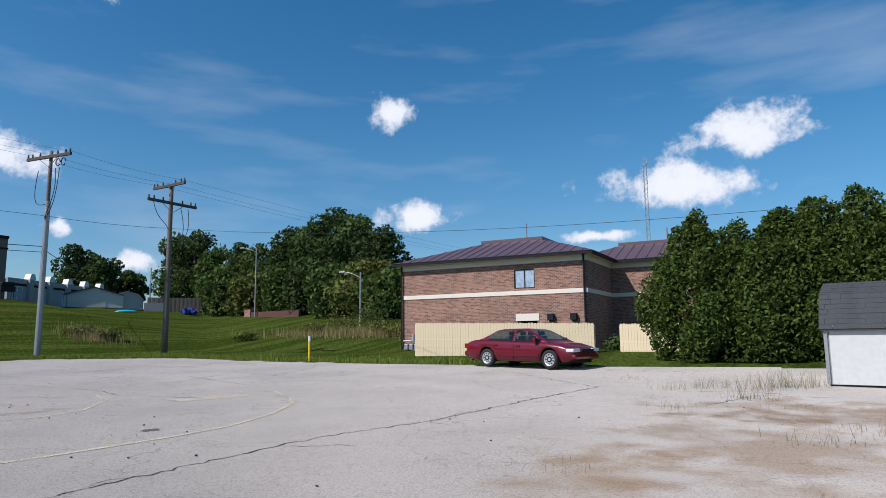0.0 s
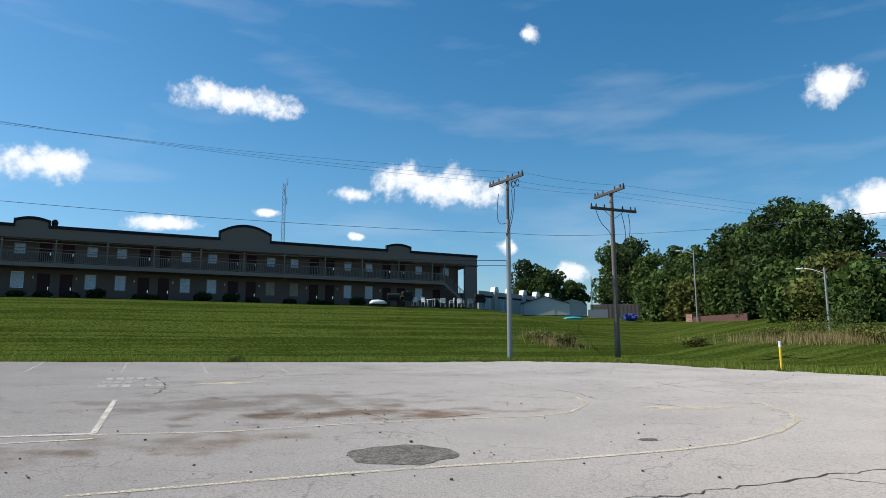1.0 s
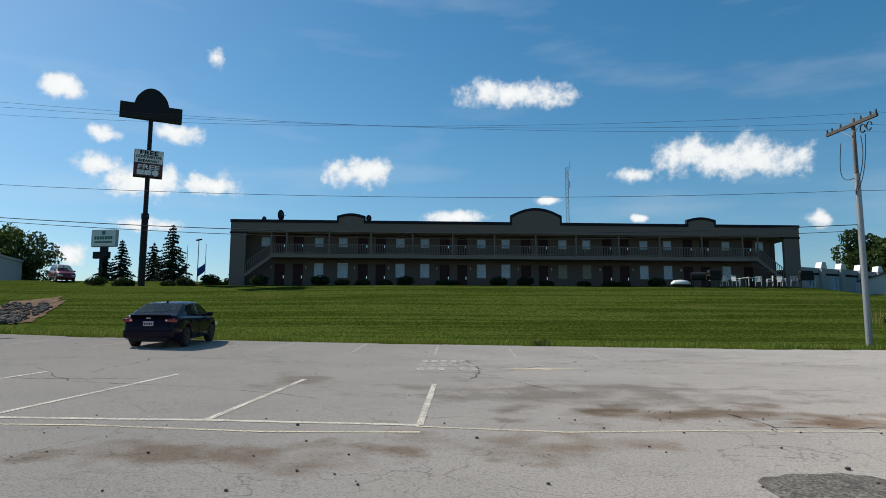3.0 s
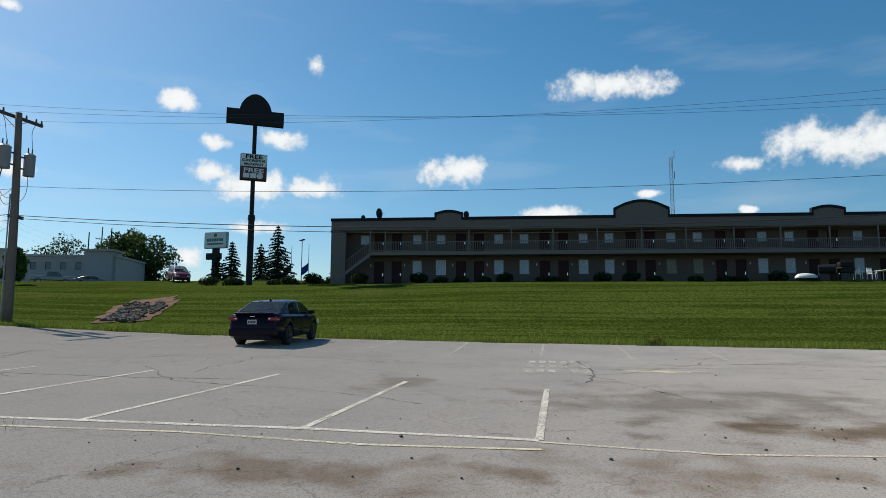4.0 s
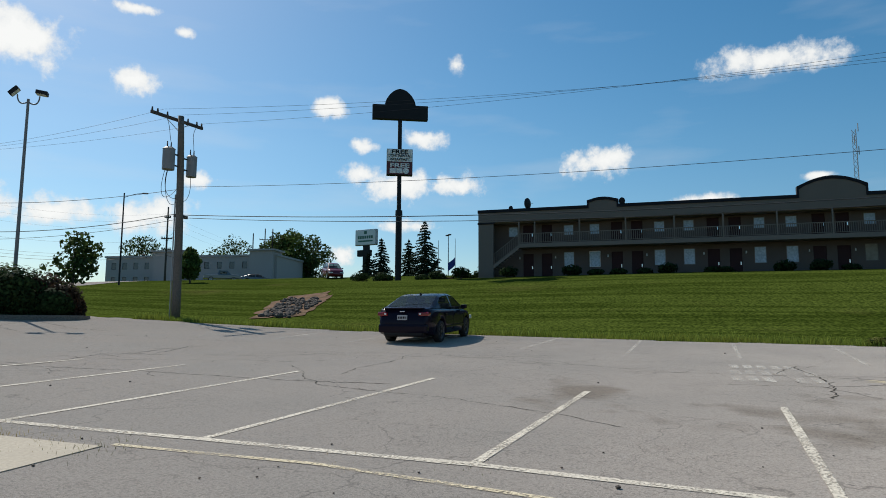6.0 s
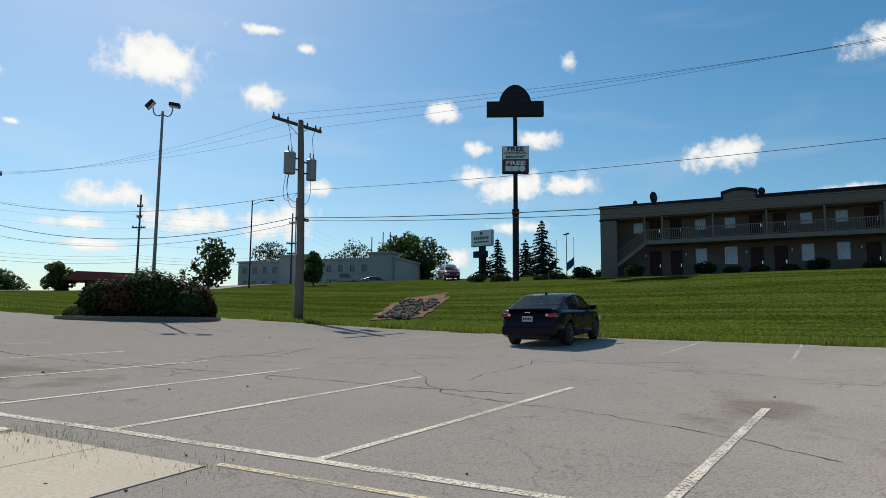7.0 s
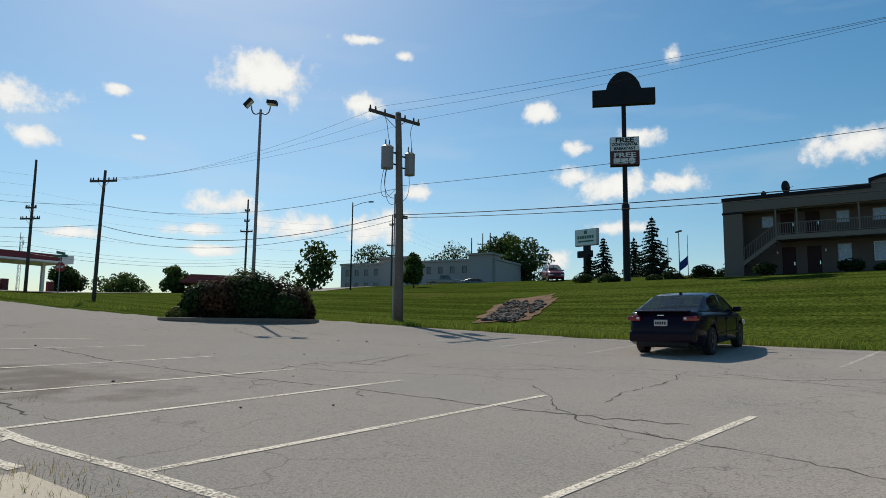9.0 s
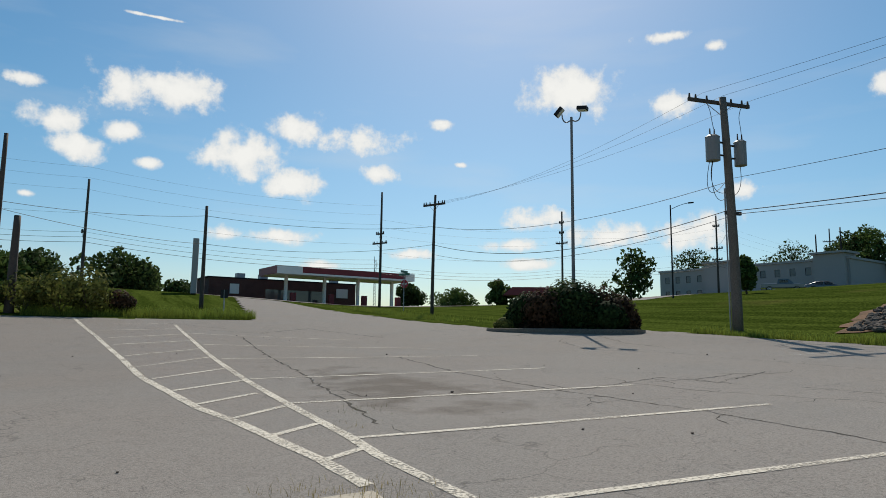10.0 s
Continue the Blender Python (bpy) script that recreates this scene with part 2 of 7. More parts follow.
def grass_material():
    """Mown grass: fine tufts, cutting stripes along the bank, dry patches."""
    m = bpy.data.materials.new("mown_grass")
    m.use_nodes = True
    n, l = m.node_tree.nodes, m.node_tree.links
    b = n["Principled BSDF"]
    b.inputs["Roughness"].default_value = 1.0
    b.inputs["Specular IOR Level"].default_value = 0.0
    pos = n.new("ShaderNodeTexCoord").outputs["Object"]
    fine, mid, strip, dry, mp = [n.new("ShaderNodeTexNoise") for _ in range(4)] + [n.new("ShaderNodeMapping")]
    fine.inputs["Scale"].default_value, fine.inputs["Detail"].default_value = 7, 8
    mid.inputs["Scale"].default_value, mid.inputs["Detail"].default_value = 0.5, 5
    dry.inputs["Scale"].default_value, dry.inputs["Detail"].default_value = 0.16, 6
    mp.inputs["Scale"].default_value = (0.9, 0.05, 0.3)
    strip.inputs["Scale"].default_value, strip.inputs["Detail"].default_value = 1.0, 4
    l.new(pos, mp.inputs["Vector"])
    l.new(mp.outputs[0], strip.inputs["Vector"])
    for t in (fine, mid, dry):
        l.new(pos, t.inputs["Vector"])
    r = n.new("ShaderNodeValToRGB")
    e = r.color_ramp.elements
    e[0].position, e[0].color = 0.40, (0.029, 0.044, 0.008, 1)
    e[1].position, e[1].color = 0.62, (0.083, 0.109, 0.020, 1)
    l.new(fine.outputs["Fac"], r.inputs["Fac"])
    col = r.outputs[0]
    for src, a, z, amt, tone, mode in ((strip, 0.46, 0.57, 0.62, (0.36, 0.44, 0.32), "MULTIPLY"), (mid, 0.5, 0.7, 0.4, (0.6, 0.62, 0.55), "MULTIPLY"), (dry, 0.6, 0.75, 0.3, (0.10, 0.085, 0.03), "MIX")):
        k, x = n.new("ShaderNodeMapRange"), n.new("ShaderNodeMix")
        k.inputs[1].default_value, k.inputs[2].default_value, k.inputs[4].default_value = a, z, amt
        l.new(src.outputs["Fac"], k.inputs[0])
        x.data_type, x.blend_type = "RGBA", mode
        l.new(k.outputs[0], x.inputs[0])
        l.new(col, x.inputs[6])
        x.inputs[7].default_value = (*tone, 1)
        col = x.outputs[2]
    l.new(col, b.inputs["Base Color"])
    bp = n.new("ShaderNodeBump")
    bp.inputs["Strength"].default_value, bp.inputs["Distance"].default_value = 0.5, 0.08
    l.new(fine.outputs["Fac"], bp.inputs["Height"])
    l.new(bp.outputs[0], b.inputs["Normal"])
    return m


ASPHALT = asphalt_material()
GRASS = grass_material()
STUCCO = material("grey_beige_stucco", (0.172, 0.137, 0.117), 0.9, fine=60, coarse=0.6, vary=0.08, bump=0.15)
# browner and darker than the stucco: the balcony recess's shade is in this colour
RECESS_WALL = material("shade_browned_recess_wall", (0.132, 0.098, 0.082), 0.9, fine=40, coarse=0.8, vary=0.15, bump=0.2)
CHARCOAL = material("charcoal_trim", (0.014, 0.014, 0.02), 0.7, vary=0.2, bump=0.05, spec=0.2)
RAILING = material("beige_railing_paint", (0.195, 0.150, 0.122), 0.6, vary=0.12, bump=0.05)
DOOR_RED = material("dark_maroon_door", (0.036, 0.010, 0.011), 0.6, vary=0.15, bump=0.05, spec=0.25)
ROOF_METAL = material("plum_standing_seam_metal", (0.10, 0.062, 0.075), 0.45, metal=0.0, fine=4, coarse=0.8, vary=0.12, bump=0.02, spec=0.6)
CREAM = material("cream_painted_fence", (0.70, 0.58, 0.38), 0.8, fine=12, coarse=1.2, vary=0.1, bump=0.2)
LIMESTONE = material("pale_limestone_band", (0.75, 0.68, 0.58), 0.85, vary=0.1)
POLE_WOOD = material("weathered_grey_pole_wood", (0.15, 0.128, 0.108), 0.9, fine=24, coarse=1.1, vary=0.35, bump=0.5)
POLE_DARK = material("dark_creosote_wood", (0.075, 0.06, 0.05), 0.85, fine=24, coarse=1.1, vary=0.3, bump=0.4)
GALV = material("galvanised_steel", (0.34, 0.35, 0.36), 0.5, metal=0.6, fine=20, coarse=2, vary=0.12, bump=0.03)
BLACK_METAL = material("black_painted_steel", (0.014, 0.014, 0.016), 0.6, vary=0.3, bump=0.03, spec=0.25)
WHITE_PAINT = material("white_paint", (0.78, 0.78, 0.76), 0.6, vary=0.08, bump=0.05)
def worn_paint(name, colour, keep):
    """Road paint that has flaked off in places, so that the asphalt shows through."""
    m = material(name, colour, 0.9, fine=18, coarse=2.5, vary=0.2, bump=0.2, spec=0.2)
    n, l = m.node_tree.nodes, m.node_tree.links
    tc, a, c, k, add, clear, mix = [n.new("ShaderNode" + x) for x in ("TexCoord", "TexNoise", "TexNoise", "MapRange", "Math", "BsdfTransparent", "MixShader")]
    a.inputs["Scale"].default_value, a.inputs["Detail"].default_value = 32, 9
    c.inputs["Scale"].default_value, c.inputs["Detail"].default_value = 1.1, 4
    l.new(tc.outputs["Object"], a.inputs["Vector"])
    l.new(tc.outputs["Object"], c.inputs["Vector"])
    l.new(a.outputs["Fac"], add.inputs[0])
    far = n.new("ShaderNodeMath")
    far.operation, far.inputs[1].default_value = "MULTIPLY", 0.45
    l.new(c.outputs["Fac"], far.inputs[0])
    l.new(far.outputs[0], add.inputs[1])
    k.inputs[1].default_value, k.inputs[2].default_value = 0.725 + keep - 0.09, 0.725 + keep + 0.09
    k.inputs[3].default_value, k.inputs[4].default_value = 0.92, 0.12
    l.new(add.outputs[0], k.inputs[0])
    l.new(k.outputs[0], mix.inputs[0])
    l.new(clear.outputs[0], mix.inputs[1])
    l.new(n["Principled BSDF"].outputs[0], mix.inputs[2])
    l.new(mix.outputs[0], n["Material Output"].inputs["Surface"])
    return m


LINE_PAINT = worn_paint("worn_white_line_paint", (0.62, 0.57, 0.48), 0.05)
FADED_PAINT = worn_paint("nearly_gone_white_paint", (0.62, 0.59, 0.53), -0.08)
YELLOW_LINE = worn_paint("faded_yellow_line_paint", (0.62, 0.54, 0.38), 0.02)
LAMP_GREY = material("dull_grey_lamp_paint", (0.16, 0.165, 0.17), 0.55, vary=0.15, bump=0.02)
WING_GREY = material("grey_render", (0.38, 0.375, 0.37), 0.9, coarse=0.5, vary=0.1, bump=0.1)


def brick_material(name, colour, second, mortar, width=0.24, row=0.085):
    """Coursed brick; the pattern runs along the wall and up it."""
    m = bpy.data.materials.new(name)
    m.use_nodes = True
    n, l = m.node_tree.nodes, m.node_tree.links
    b = n["Principled BSDF"]
    b.inputs["Roughness"].default_value = 0.9
    tc, sep, add, com = n.new("ShaderNodeTexCoord"), n.new("ShaderNodeSeparateXYZ"), n.new("ShaderNodeMath"), n.new("ShaderNodeCombineXYZ")
    br, no, mx, bp = n.new("ShaderNodeTexBrick"), n.new("ShaderNodeTexNoise"), n.new("ShaderNodeMix"), n.new("ShaderNodeBump")
    l.new(tc.outputs["Object"], sep.inputs[0])
    l.new(sep.outputs[0], add.inputs[0])
    l.new(sep.outputs[1], add.inputs[1])
    l.new(add.outputs[0], com.inputs[0])
    l.new(sep.outputs[2], com.inputs[1])
    l.new(com.outputs[0], br.inputs["Vector"])
    br.inputs["Scale"].default_value = 1.0
    br.inputs["Brick Width"].default_value, br.inputs["Row Height"].default_value = width, row
    br.inputs["Mortar Size"].default_value, br.inputs["Bias"].default_value = 0.008, -0.1
    br.inputs["Color1"].default_value, br.inputs["Color2"].default_value, br.inputs["Mortar"].default_value = (*colour, 1), (*second, 1), (*mortar, 1)
    no.inputs["Scale"].default_value, no.inputs["Detail"].default_value = 0.9, 6
    l.new(tc.outputs["Object"], no.inputs["Vector"])
    mx.data_type, mx.blend_type = "RGBA", "MULTIPLY"
    mx.inputs[0].default_value = 0.55
    l.new(br.outputs["Color"], mx.inputs[6])
    l.new(no.outputs["Fac"], mx.inputs[7])
    l.new(mx.outputs[2], b.inputs["Base Color"])
    bp.inputs["Strength"].default_value, bp.inputs["Distance"].default_value = 0.4, 0.01
    l.new(br.outputs["Fac"], bp.inputs["Height"])
    bp.invert = True
    l.new(bp.outputs[0], b.inputs["Normal"])
    return m


def leaf_material(name, colour, vary=0.45, hue=0.03):
    """Leaves that let some light through, each a little different."""
    m = bpy.data.materials.new(name)
    m.use_nodes = True
    n, l = m.node_tree.nodes, m.node_tree.links
    b = n["Principled BSDF"]
    b.inputs["Roughness"].default_value = 0.8
    b.inputs["Specular IOR Level"].default_value = 0.08
    g, hs, mr, mh = n.new("ShaderNodeNewGeometry"), n.new("ShaderNodeHueSaturation"), n.new("ShaderNodeMapRange"), n.new("ShaderNodeMapRange")
    mr.inputs[3].default_value, mr.inputs[4].default_value = 1 - vary, 1 + vary
    mh.inputs[3].default_value, mh.inputs[4].default_value = 0.5 - hue, 0.5 + hue
    tc, no = n.new("ShaderNodeTexCoord"), n.new("ShaderNodeTexNoise")
    no.inputs["Scale"].default_value = 0.6
    l.new(tc.outputs["Object"], no.inputs["Vector"])
    l.new(g.outputs["Random Per Island"], mr.inputs[0])
    l.new(no.outputs["Fac"], mh.inputs[0])
    hs.inputs["Color"].default_value = (*colour, 1)
    l.new(mr.outputs[0], hs.inputs["Value"])
    l.new(mh.outputs[0], hs.inputs["Hue"])
    l.new(hs.outputs[0], b.inputs["Base Color"])
    tr, mix = n.new("ShaderNodeBsdfTranslucent"), n.new("ShaderNodeMixShader")
    l.new(hs.outputs[0], tr.inputs["Color"])
    mix.inputs[0].default_value = 0.3
    l.new(b.outputs[0], mix.inputs[1])
    l.new(tr.outputs[0], mix.inputs[2])
    l.new(mix.outputs[0], n["Material Output"].inputs["Surface"])
    return m


def glass_material(name, colour, rough=0.05):
    """A dark reflecting pane."""
    m = material(name, colour, rough, vary=0.15, bump=0.0, spec=0.8, coarse=0.4)
    return m


BRICK = brick_material("brown_brick", (0.46, 0.22, 0.145), (0.17, 0.075, 0.055), (0.46, 0.39, 0.33))
BRICK_RED = brick_material("red_brown_brick", (0.14, 0.05, 0.04), (0.10, 0.035, 0.03), (0.15, 0.1, 0.09))
GLASS = glass_material("window_glass", (0.045, 0.06, 0.075))
GLASS_CAR = glass_material("tinted_car_glass", (0.02, 0.025, 0.03), 0.02)
_n, _l = GLASS_CAR.node_tree.nodes, GLASS_CAR.node_tree.links
_clear, _mix = _n.new("ShaderNodeBsdfTransparent"), _n.new("ShaderNodeMixShader")
_clear.inputs["Color"].default_value = (0.62, 0.66, 0.66, 1)
_mix.inputs[0].default_value = 0.42
_l.new(_clear.outputs[0], _mix.inputs[1])
_l.new(_n["Principled BSDF"].outputs[0], _mix.inputs[2])
_l.new(_mix.outputs[0], _n["Material Output"].inputs["Surface"])
TRANSFORMER = material("weathered_transformer_grey", (0.22, 0.225, 0.23), 0.55, vary=0.2, bump=0.05)
CURTAIN = material("window_with_pale_curtain", (0.36, 0.45, 0.56), 0.25, fine=6, coarse=2.2, vary=0.25, bump=0.0, spec=0.8)
BOARDED = material("boarded_window_panel", (0.30, 0.265, 0.21), 0.85, fine=3, vary=0.2, bump=0.1)
PAINT_RED = material("dark_red_car_paint", (0.125, 0.004, 0.014), 0.3, fine=3, coarse=0.8, vary=0.06, bump=0, spec=0.35, coat=0.5)
PAINT_BLACK = material("blue_black_car_paint", (0.010, 0.007, 0.016), 0.2, fine=3, coarse=0.8, vary=0.1, bump=0, spec=0.12, coat=0.05)
PAINT_GREY = material("grey_car_paint", (0.10, 0.11, 0.12), 0.3, vary=0.06, bump=0, coat=1.0)
PAINT_SILVER = material("silver_car_paint", (0.42, 0.43, 0.45), 0.3, metal=0.3, vary=0.06, bump=0, coat=1.0)
RUBBER = material("tyre_rubber", (0.018, 0.018, 0.018), 0.85, vary=0.3, bump=0.2)
RIM = material("alloy_rim", (0.62, 0.62, 0.62), 0.35, metal=0.5, vary=0.1, bump=0)
RIM_DARK = material("dark_alloy_rim", (0.09, 0.09, 0.1), 0.35, metal=0.5, vary=0.1, bump=0)
TAIL_RED = material("red_tail_lens", (0.20, 0.004, 0.008), 0.12, vary=0.1, bump=0, spec=0.8)
LENS = material("clear_lamp_lens", (0.72, 0.72, 0.70), 0.12, vary=0.1, bump=0, spec=0.8)
CHROME = material("chrome_trim", (0.75, 0.75, 0.76), 0.15, metal=1.0, vary=0.05, bump=0)
SIGN_WHITE = material("white_sign_face", (0.74, 0.74, 0.72), 0.5, vary=0.06, bump=0.0)
SIGN_MAROON = material("maroon_sign_face", (0.10, 0.012, 0.02), 0.5, vary=0.1, bump=0.0)
SIGN_GREEN = material("dark_green_sign_mark", (0.05, 0.16, 0.11), 0.5, vary=0.1, bump=0.0)
SHINGLE = material("grey_asphalt_shingle", (0.07, 0.073, 0.078), 0.95, fine=50, coarse=2.4, vary=0.35, bump=0.4, spec=0.1)
CONCRETE = material("pale_concrete", (0.37, 0.325, 0.255), 0.9, fine=30, coarse=1.2, vary=0.15, bump=0.25)
TAR = worn_paint("dirty_open_crack", (0.045, 0.040, 0.032), 0.12)
PATCH = material("dark_asphalt_patch", (0.17, 0.155, 0.135), 0.95, fine=26, coarse=5, vary=0.55, bump=1.0, tint=(0.07, 0.062, 0.055), spec=0.1)
SOIL = material("bare_orange_soil", (0.165, 0.100, 0.064), 0.95, fine=10, coarse=0.8, vary=0.3, bump=0.6, tint=(0.06, 0.045, 0.022), spec=0.05)
ROCK = material("grey_riprap_stone", (0.105, 0.090, 0.078), 0.95, spec=0.08, fine=14, vary=0.35, bump=0.5, island=0.4)
WIRE = material("cable_black", (0.03, 0.03, 0.032), 0.6, vary=0.2, bump=0)
BARK = material("tree_bark", (0.10, 0.075, 0.055), 0.95, fine=14, vary=0.4, bump=0.6)
TURQUOISE = material("turquoise_plastic", (0.04, 0.42, 0.55), 0.4, vary=0.15, bump=0)
BLUE = material("blue_cloth", (0.03, 0.06, 0.30), 0.7, vary=0.2, bump=0.1)
WHITE_PLASTIC = material("white_plastic", (0.75, 0.75, 0.73), 0.45, vary=0.06, bump=0)
HOTEL_WALL = material("pale_grey_render", (0.36, 0.34, 0.335), 0.9, coarse=0.2, vary=0.08, bump=0.1)
CANOPY_RED = material("deep_red_fascia", (0.19, 0.016, 0.026), 0.5, vary=0.12, bump=0)
YELLOW = material("yellow_paint", (0.75, 0.5, 0.03), 0.6, vary=0.2, bump=0.05)
STOP_RED = material("stop_sign_red", (0.45, 0.02, 0.03), 0.5, vary=0.1, bump=0)
LEAF_TREE = leaf_material("broad_leaf_green", (0.075, 0.115, 0.030))
LEAF_DARK = leaf_material("dark_leaf_green", (0.050, 0.078, 0.024))
LEAF_CEDAR = leaf_material("cedar_green", (0.068, 0.104, 0.022), 0.6)
LEAF_SPRUCE = leaf_material("spruce_blue_green", (0.030, 0.048, 0.030))
LEAF_OLIVE = leaf_material("olive_scrub_green", (0.12, 0.13, 0.035), 0.5)
LEAF_RUST = leaf_material("rust_tinged_shrub", (0.050, 0.032, 0.020), 0.5)
LEAF_BUSH = leaf_material("clipped_bush_green", (0.022, 0.042, 0.014))
BLADE = leaf_material("long_grass_blades", (0.18, 0.225, 0.04), 0.45)
DRY = leaf_material("dry_weed_stalks", (0.30, 0.24, 0.11), 0.4)

# ---- mesh helpers ----
def thing(name, x=0.0, y=0.0, z=0.0, rz=0.0, label="", category="", group="", kind=""):
    """An Empty at the base of a thing, which parents its parts."""
    ob = tagged(new(name), label, category, group, kind)
    ob.matrix_world = pose(x, y, z, 0, 0, rz)
    return ob


def part(name, bm, mat, parent=None, label="", smooth=False):
    """Links a bmesh as one mesh object, under a thing or a part where one is given."""
    me = bpy.data.meshes.new(name)
    bmesh.ops.recalc_face_normals(bm, faces=bm.faces)
    bm.to_mesh(me)
    bm.free()
    if smooth:
        me.shade_smooth()
    for mm in (mat if isinstance(mat, (list, tuple)) else [mat]):
        me.materials.append(mm)
    ob = new(name, me)
    ob.parent = parent
    return tagged(ob, label)


def box(bm, x0, x1, y0, y1, z0, z1, bevel=0.0, mi=0):
    vs = [bm.verts.new((x, y, z)) for z in (z0, z1) for y in (y0, y1) for x in (x0, x1)]
    fs = [bm.faces.new([vs[i] for i in q]) for q in ((0, 1, 3, 2), (4, 6, 7, 5), (0, 4, 5, 1), (2, 3, 7, 6), (0, 2, 6, 4), (1, 5, 7, 3))]
    for f in fs:
        f.material_index = mi
    if bevel:
        bmesh.ops.recalc_face_normals(bm, faces=fs)
        bmesh.ops.bevel(bm, geom=list({e for f in fs for e in f.edges}), offset=bevel, segments=2, affect="EDGES", profile=0.6)
    return bm


def tube(bm, p0, p1, r0, r1=None, seg=10, cap=True):
    p0, p1 = Vector(p0), Vector(p1)
    r1 = r0 if r1 is None else r1
    q = (p1 - p0).to_track_quat("Z", "Y")
    rings = []
    for p, r in ((p0, r0), (p1, r1)):
        rings.append([bm.verts.new(p + q @ Vector((r * math.cos(2 * math.pi * i / seg), r * math.sin(2 * math.pi * i / seg), 0))) for i in range(seg)])
    for i in range(seg):
        bm.faces.new((rings[0][i], rings[0][(i + 1) % seg], rings[1][(i + 1) % seg], rings[1][i]))
    if cap:
        bm.faces.new(rings[0][::-1])
        bm.faces.new(rings[1])
    return bm


def loft(bm, rings, cap=True, closed=True):
    """Skins rings of points, each with the same count."""
    vs = [[bm.verts.new(p) for p in r] for r in rings]
    n = len(vs[0])
    for a, b in zip(vs, vs[1:]):
        for i in range(n if closed else n - 1):
            bm.faces.new((a[i], a[(i + 1) % n], b[(i + 1) % n], b[i]))
    if cap:
        bm.faces.new(vs[0][::-1])
        bm.faces.new(vs[-1])
    return bm


def prism(bm, outline, y0, y1, mi=0):
    """Extrudes an outline in x and z from y0 to y1."""
    a = [bm.verts.new((x, y0, z)) for x, z in outline]
    b = [bm.verts.new((x, y1, z)) for x, z in outline]
    n = len(a)
    fs = [bm.faces.new(a), bm.faces.new(b[::-1])] + [bm.faces.new((a[i], b[i], b[(i + 1) % n], a[(i + 1) % n])) for i in range(n)]
    for f in fs:
        f.material_index = mi
    return bm


# ---- ground ----
LOT = [-0.2688, -0.684, 0.048, 0.114, 0.4719, 1.2104, -0.0796, 0.0341, 0.8911, -0.1564, -0.0608, 0.1954, -0.0359]


def smooth01(u):
    u = max(0.0, min(1.0, u))
    return u * u * (3 - 2 * u)


def lot_z(x, y):
    x, y = x / 30, y / 30
    return sum(c * t for c, t in zip(LOT, (1, x, y, x * x, x * y, y * y, y ** 3, x * x * y, x * y * y, x ** 3, x ** 3 * y, x * x * y * y, y ** 4)))


def bank_foot(y):
    return -35.2 - 4.2 * max(0.0, min(1.0, -y / 27)) ** 1.3


LOT_EDGE = ((-90.0, -27.5), (-56.0, -28.0), (-42.0, -29.5), (-34.5, -30.5), (-31.0, -36.2), (-24.3, -35.9), (-18.9, -35.3), (-14.4, -34.9), (-7.3, -35.0), (1.1, -34.8), (6.5, -34.3), (14.5, -33.1), (20.3, -32.2), (24.2, -28.8), (26.5, -25.0))


def lot_west(y):
    """Western edge of the asphalt."""
    for (y0, x0), (y1, x1) in zip(LOT_EDGE, LOT_EDGE[1:]):
        if y <= y1:
            return x0 + (x1 - x0) * max(0.0, (y - y0) / (y1 - y0))
    return LOT_EDGE[-1][1]


def ground_z(x, y):
    """Height of the land: the sloping car park, and the bank that climbs away from it."""
    w = bank_foot(y)
    zl = min(5.2, lot_z(max(min(x, 2), w), max(min(y, 32), -90)))
    north = (y - 33) * smooth01((-x - 18) / 5)
    d = max(w - x, north, 0)
    crest = 5.55 + 0.5 * smooth01((y - 40) / 14)
    u = min(1, d / (27 + 17 * smooth01((y - 34) / 16)))
    rise = 2.4 * smooth01((-x - 68) / 26) * smooth01((12 - y) / 20)
    return zl + (crest - zl) * (0.6 * u + 0.4 * smooth01(u)) + rise


def axis(*stops):
    out = []
    for (a, b), step in stops:
        n = max(1, round((b - a) / step))
        out += [a + (b - a) * i / n for i in range(n)]
    return out + [stops[-1][0][1]]


def sheet(name, xs, ys, height, mat, keep=lambda x, y: True):
    bm = bmesh.new()
    vs = {}
    for i, x in enumerate(xs):
        for j, y in enumerate(ys):
            if keep(x, y):
                vs[i, j] = bm.verts.new((x, y, height(x, y)))
    for i in range(len(xs) - 1):
        for j in range(len(ys) - 1):
            q = [vs.get(k) for k in ((i, j), (i + 1, j), (i + 1, j + 1), (i, j + 1))]
            if all(q):
                bm.faces.new(q)
    return part(name, bm, mat, smooth=True)


def inside_lot(x, y, grow=0.0):
    """Whether the car park and its drive cover a place."""
    wob = 0.35 * noise.noise((x * 0.5, y * 0.5, 3.1)) + 0.15 * noise.noise((x * 2.1, y * 2.1, 7.7))
    if x < lot_west(y) - grow + wob or x > 40:
        return False
    if y > 24.4 - 0.06 * max(0.0, x + 14) + grow + wob:
        return False
    if y < -43.0 - grow + wob:
        drive = -31.0 < x < -19.0 + 0.12 * (y + 43)
        return drive and y > -76
    return True


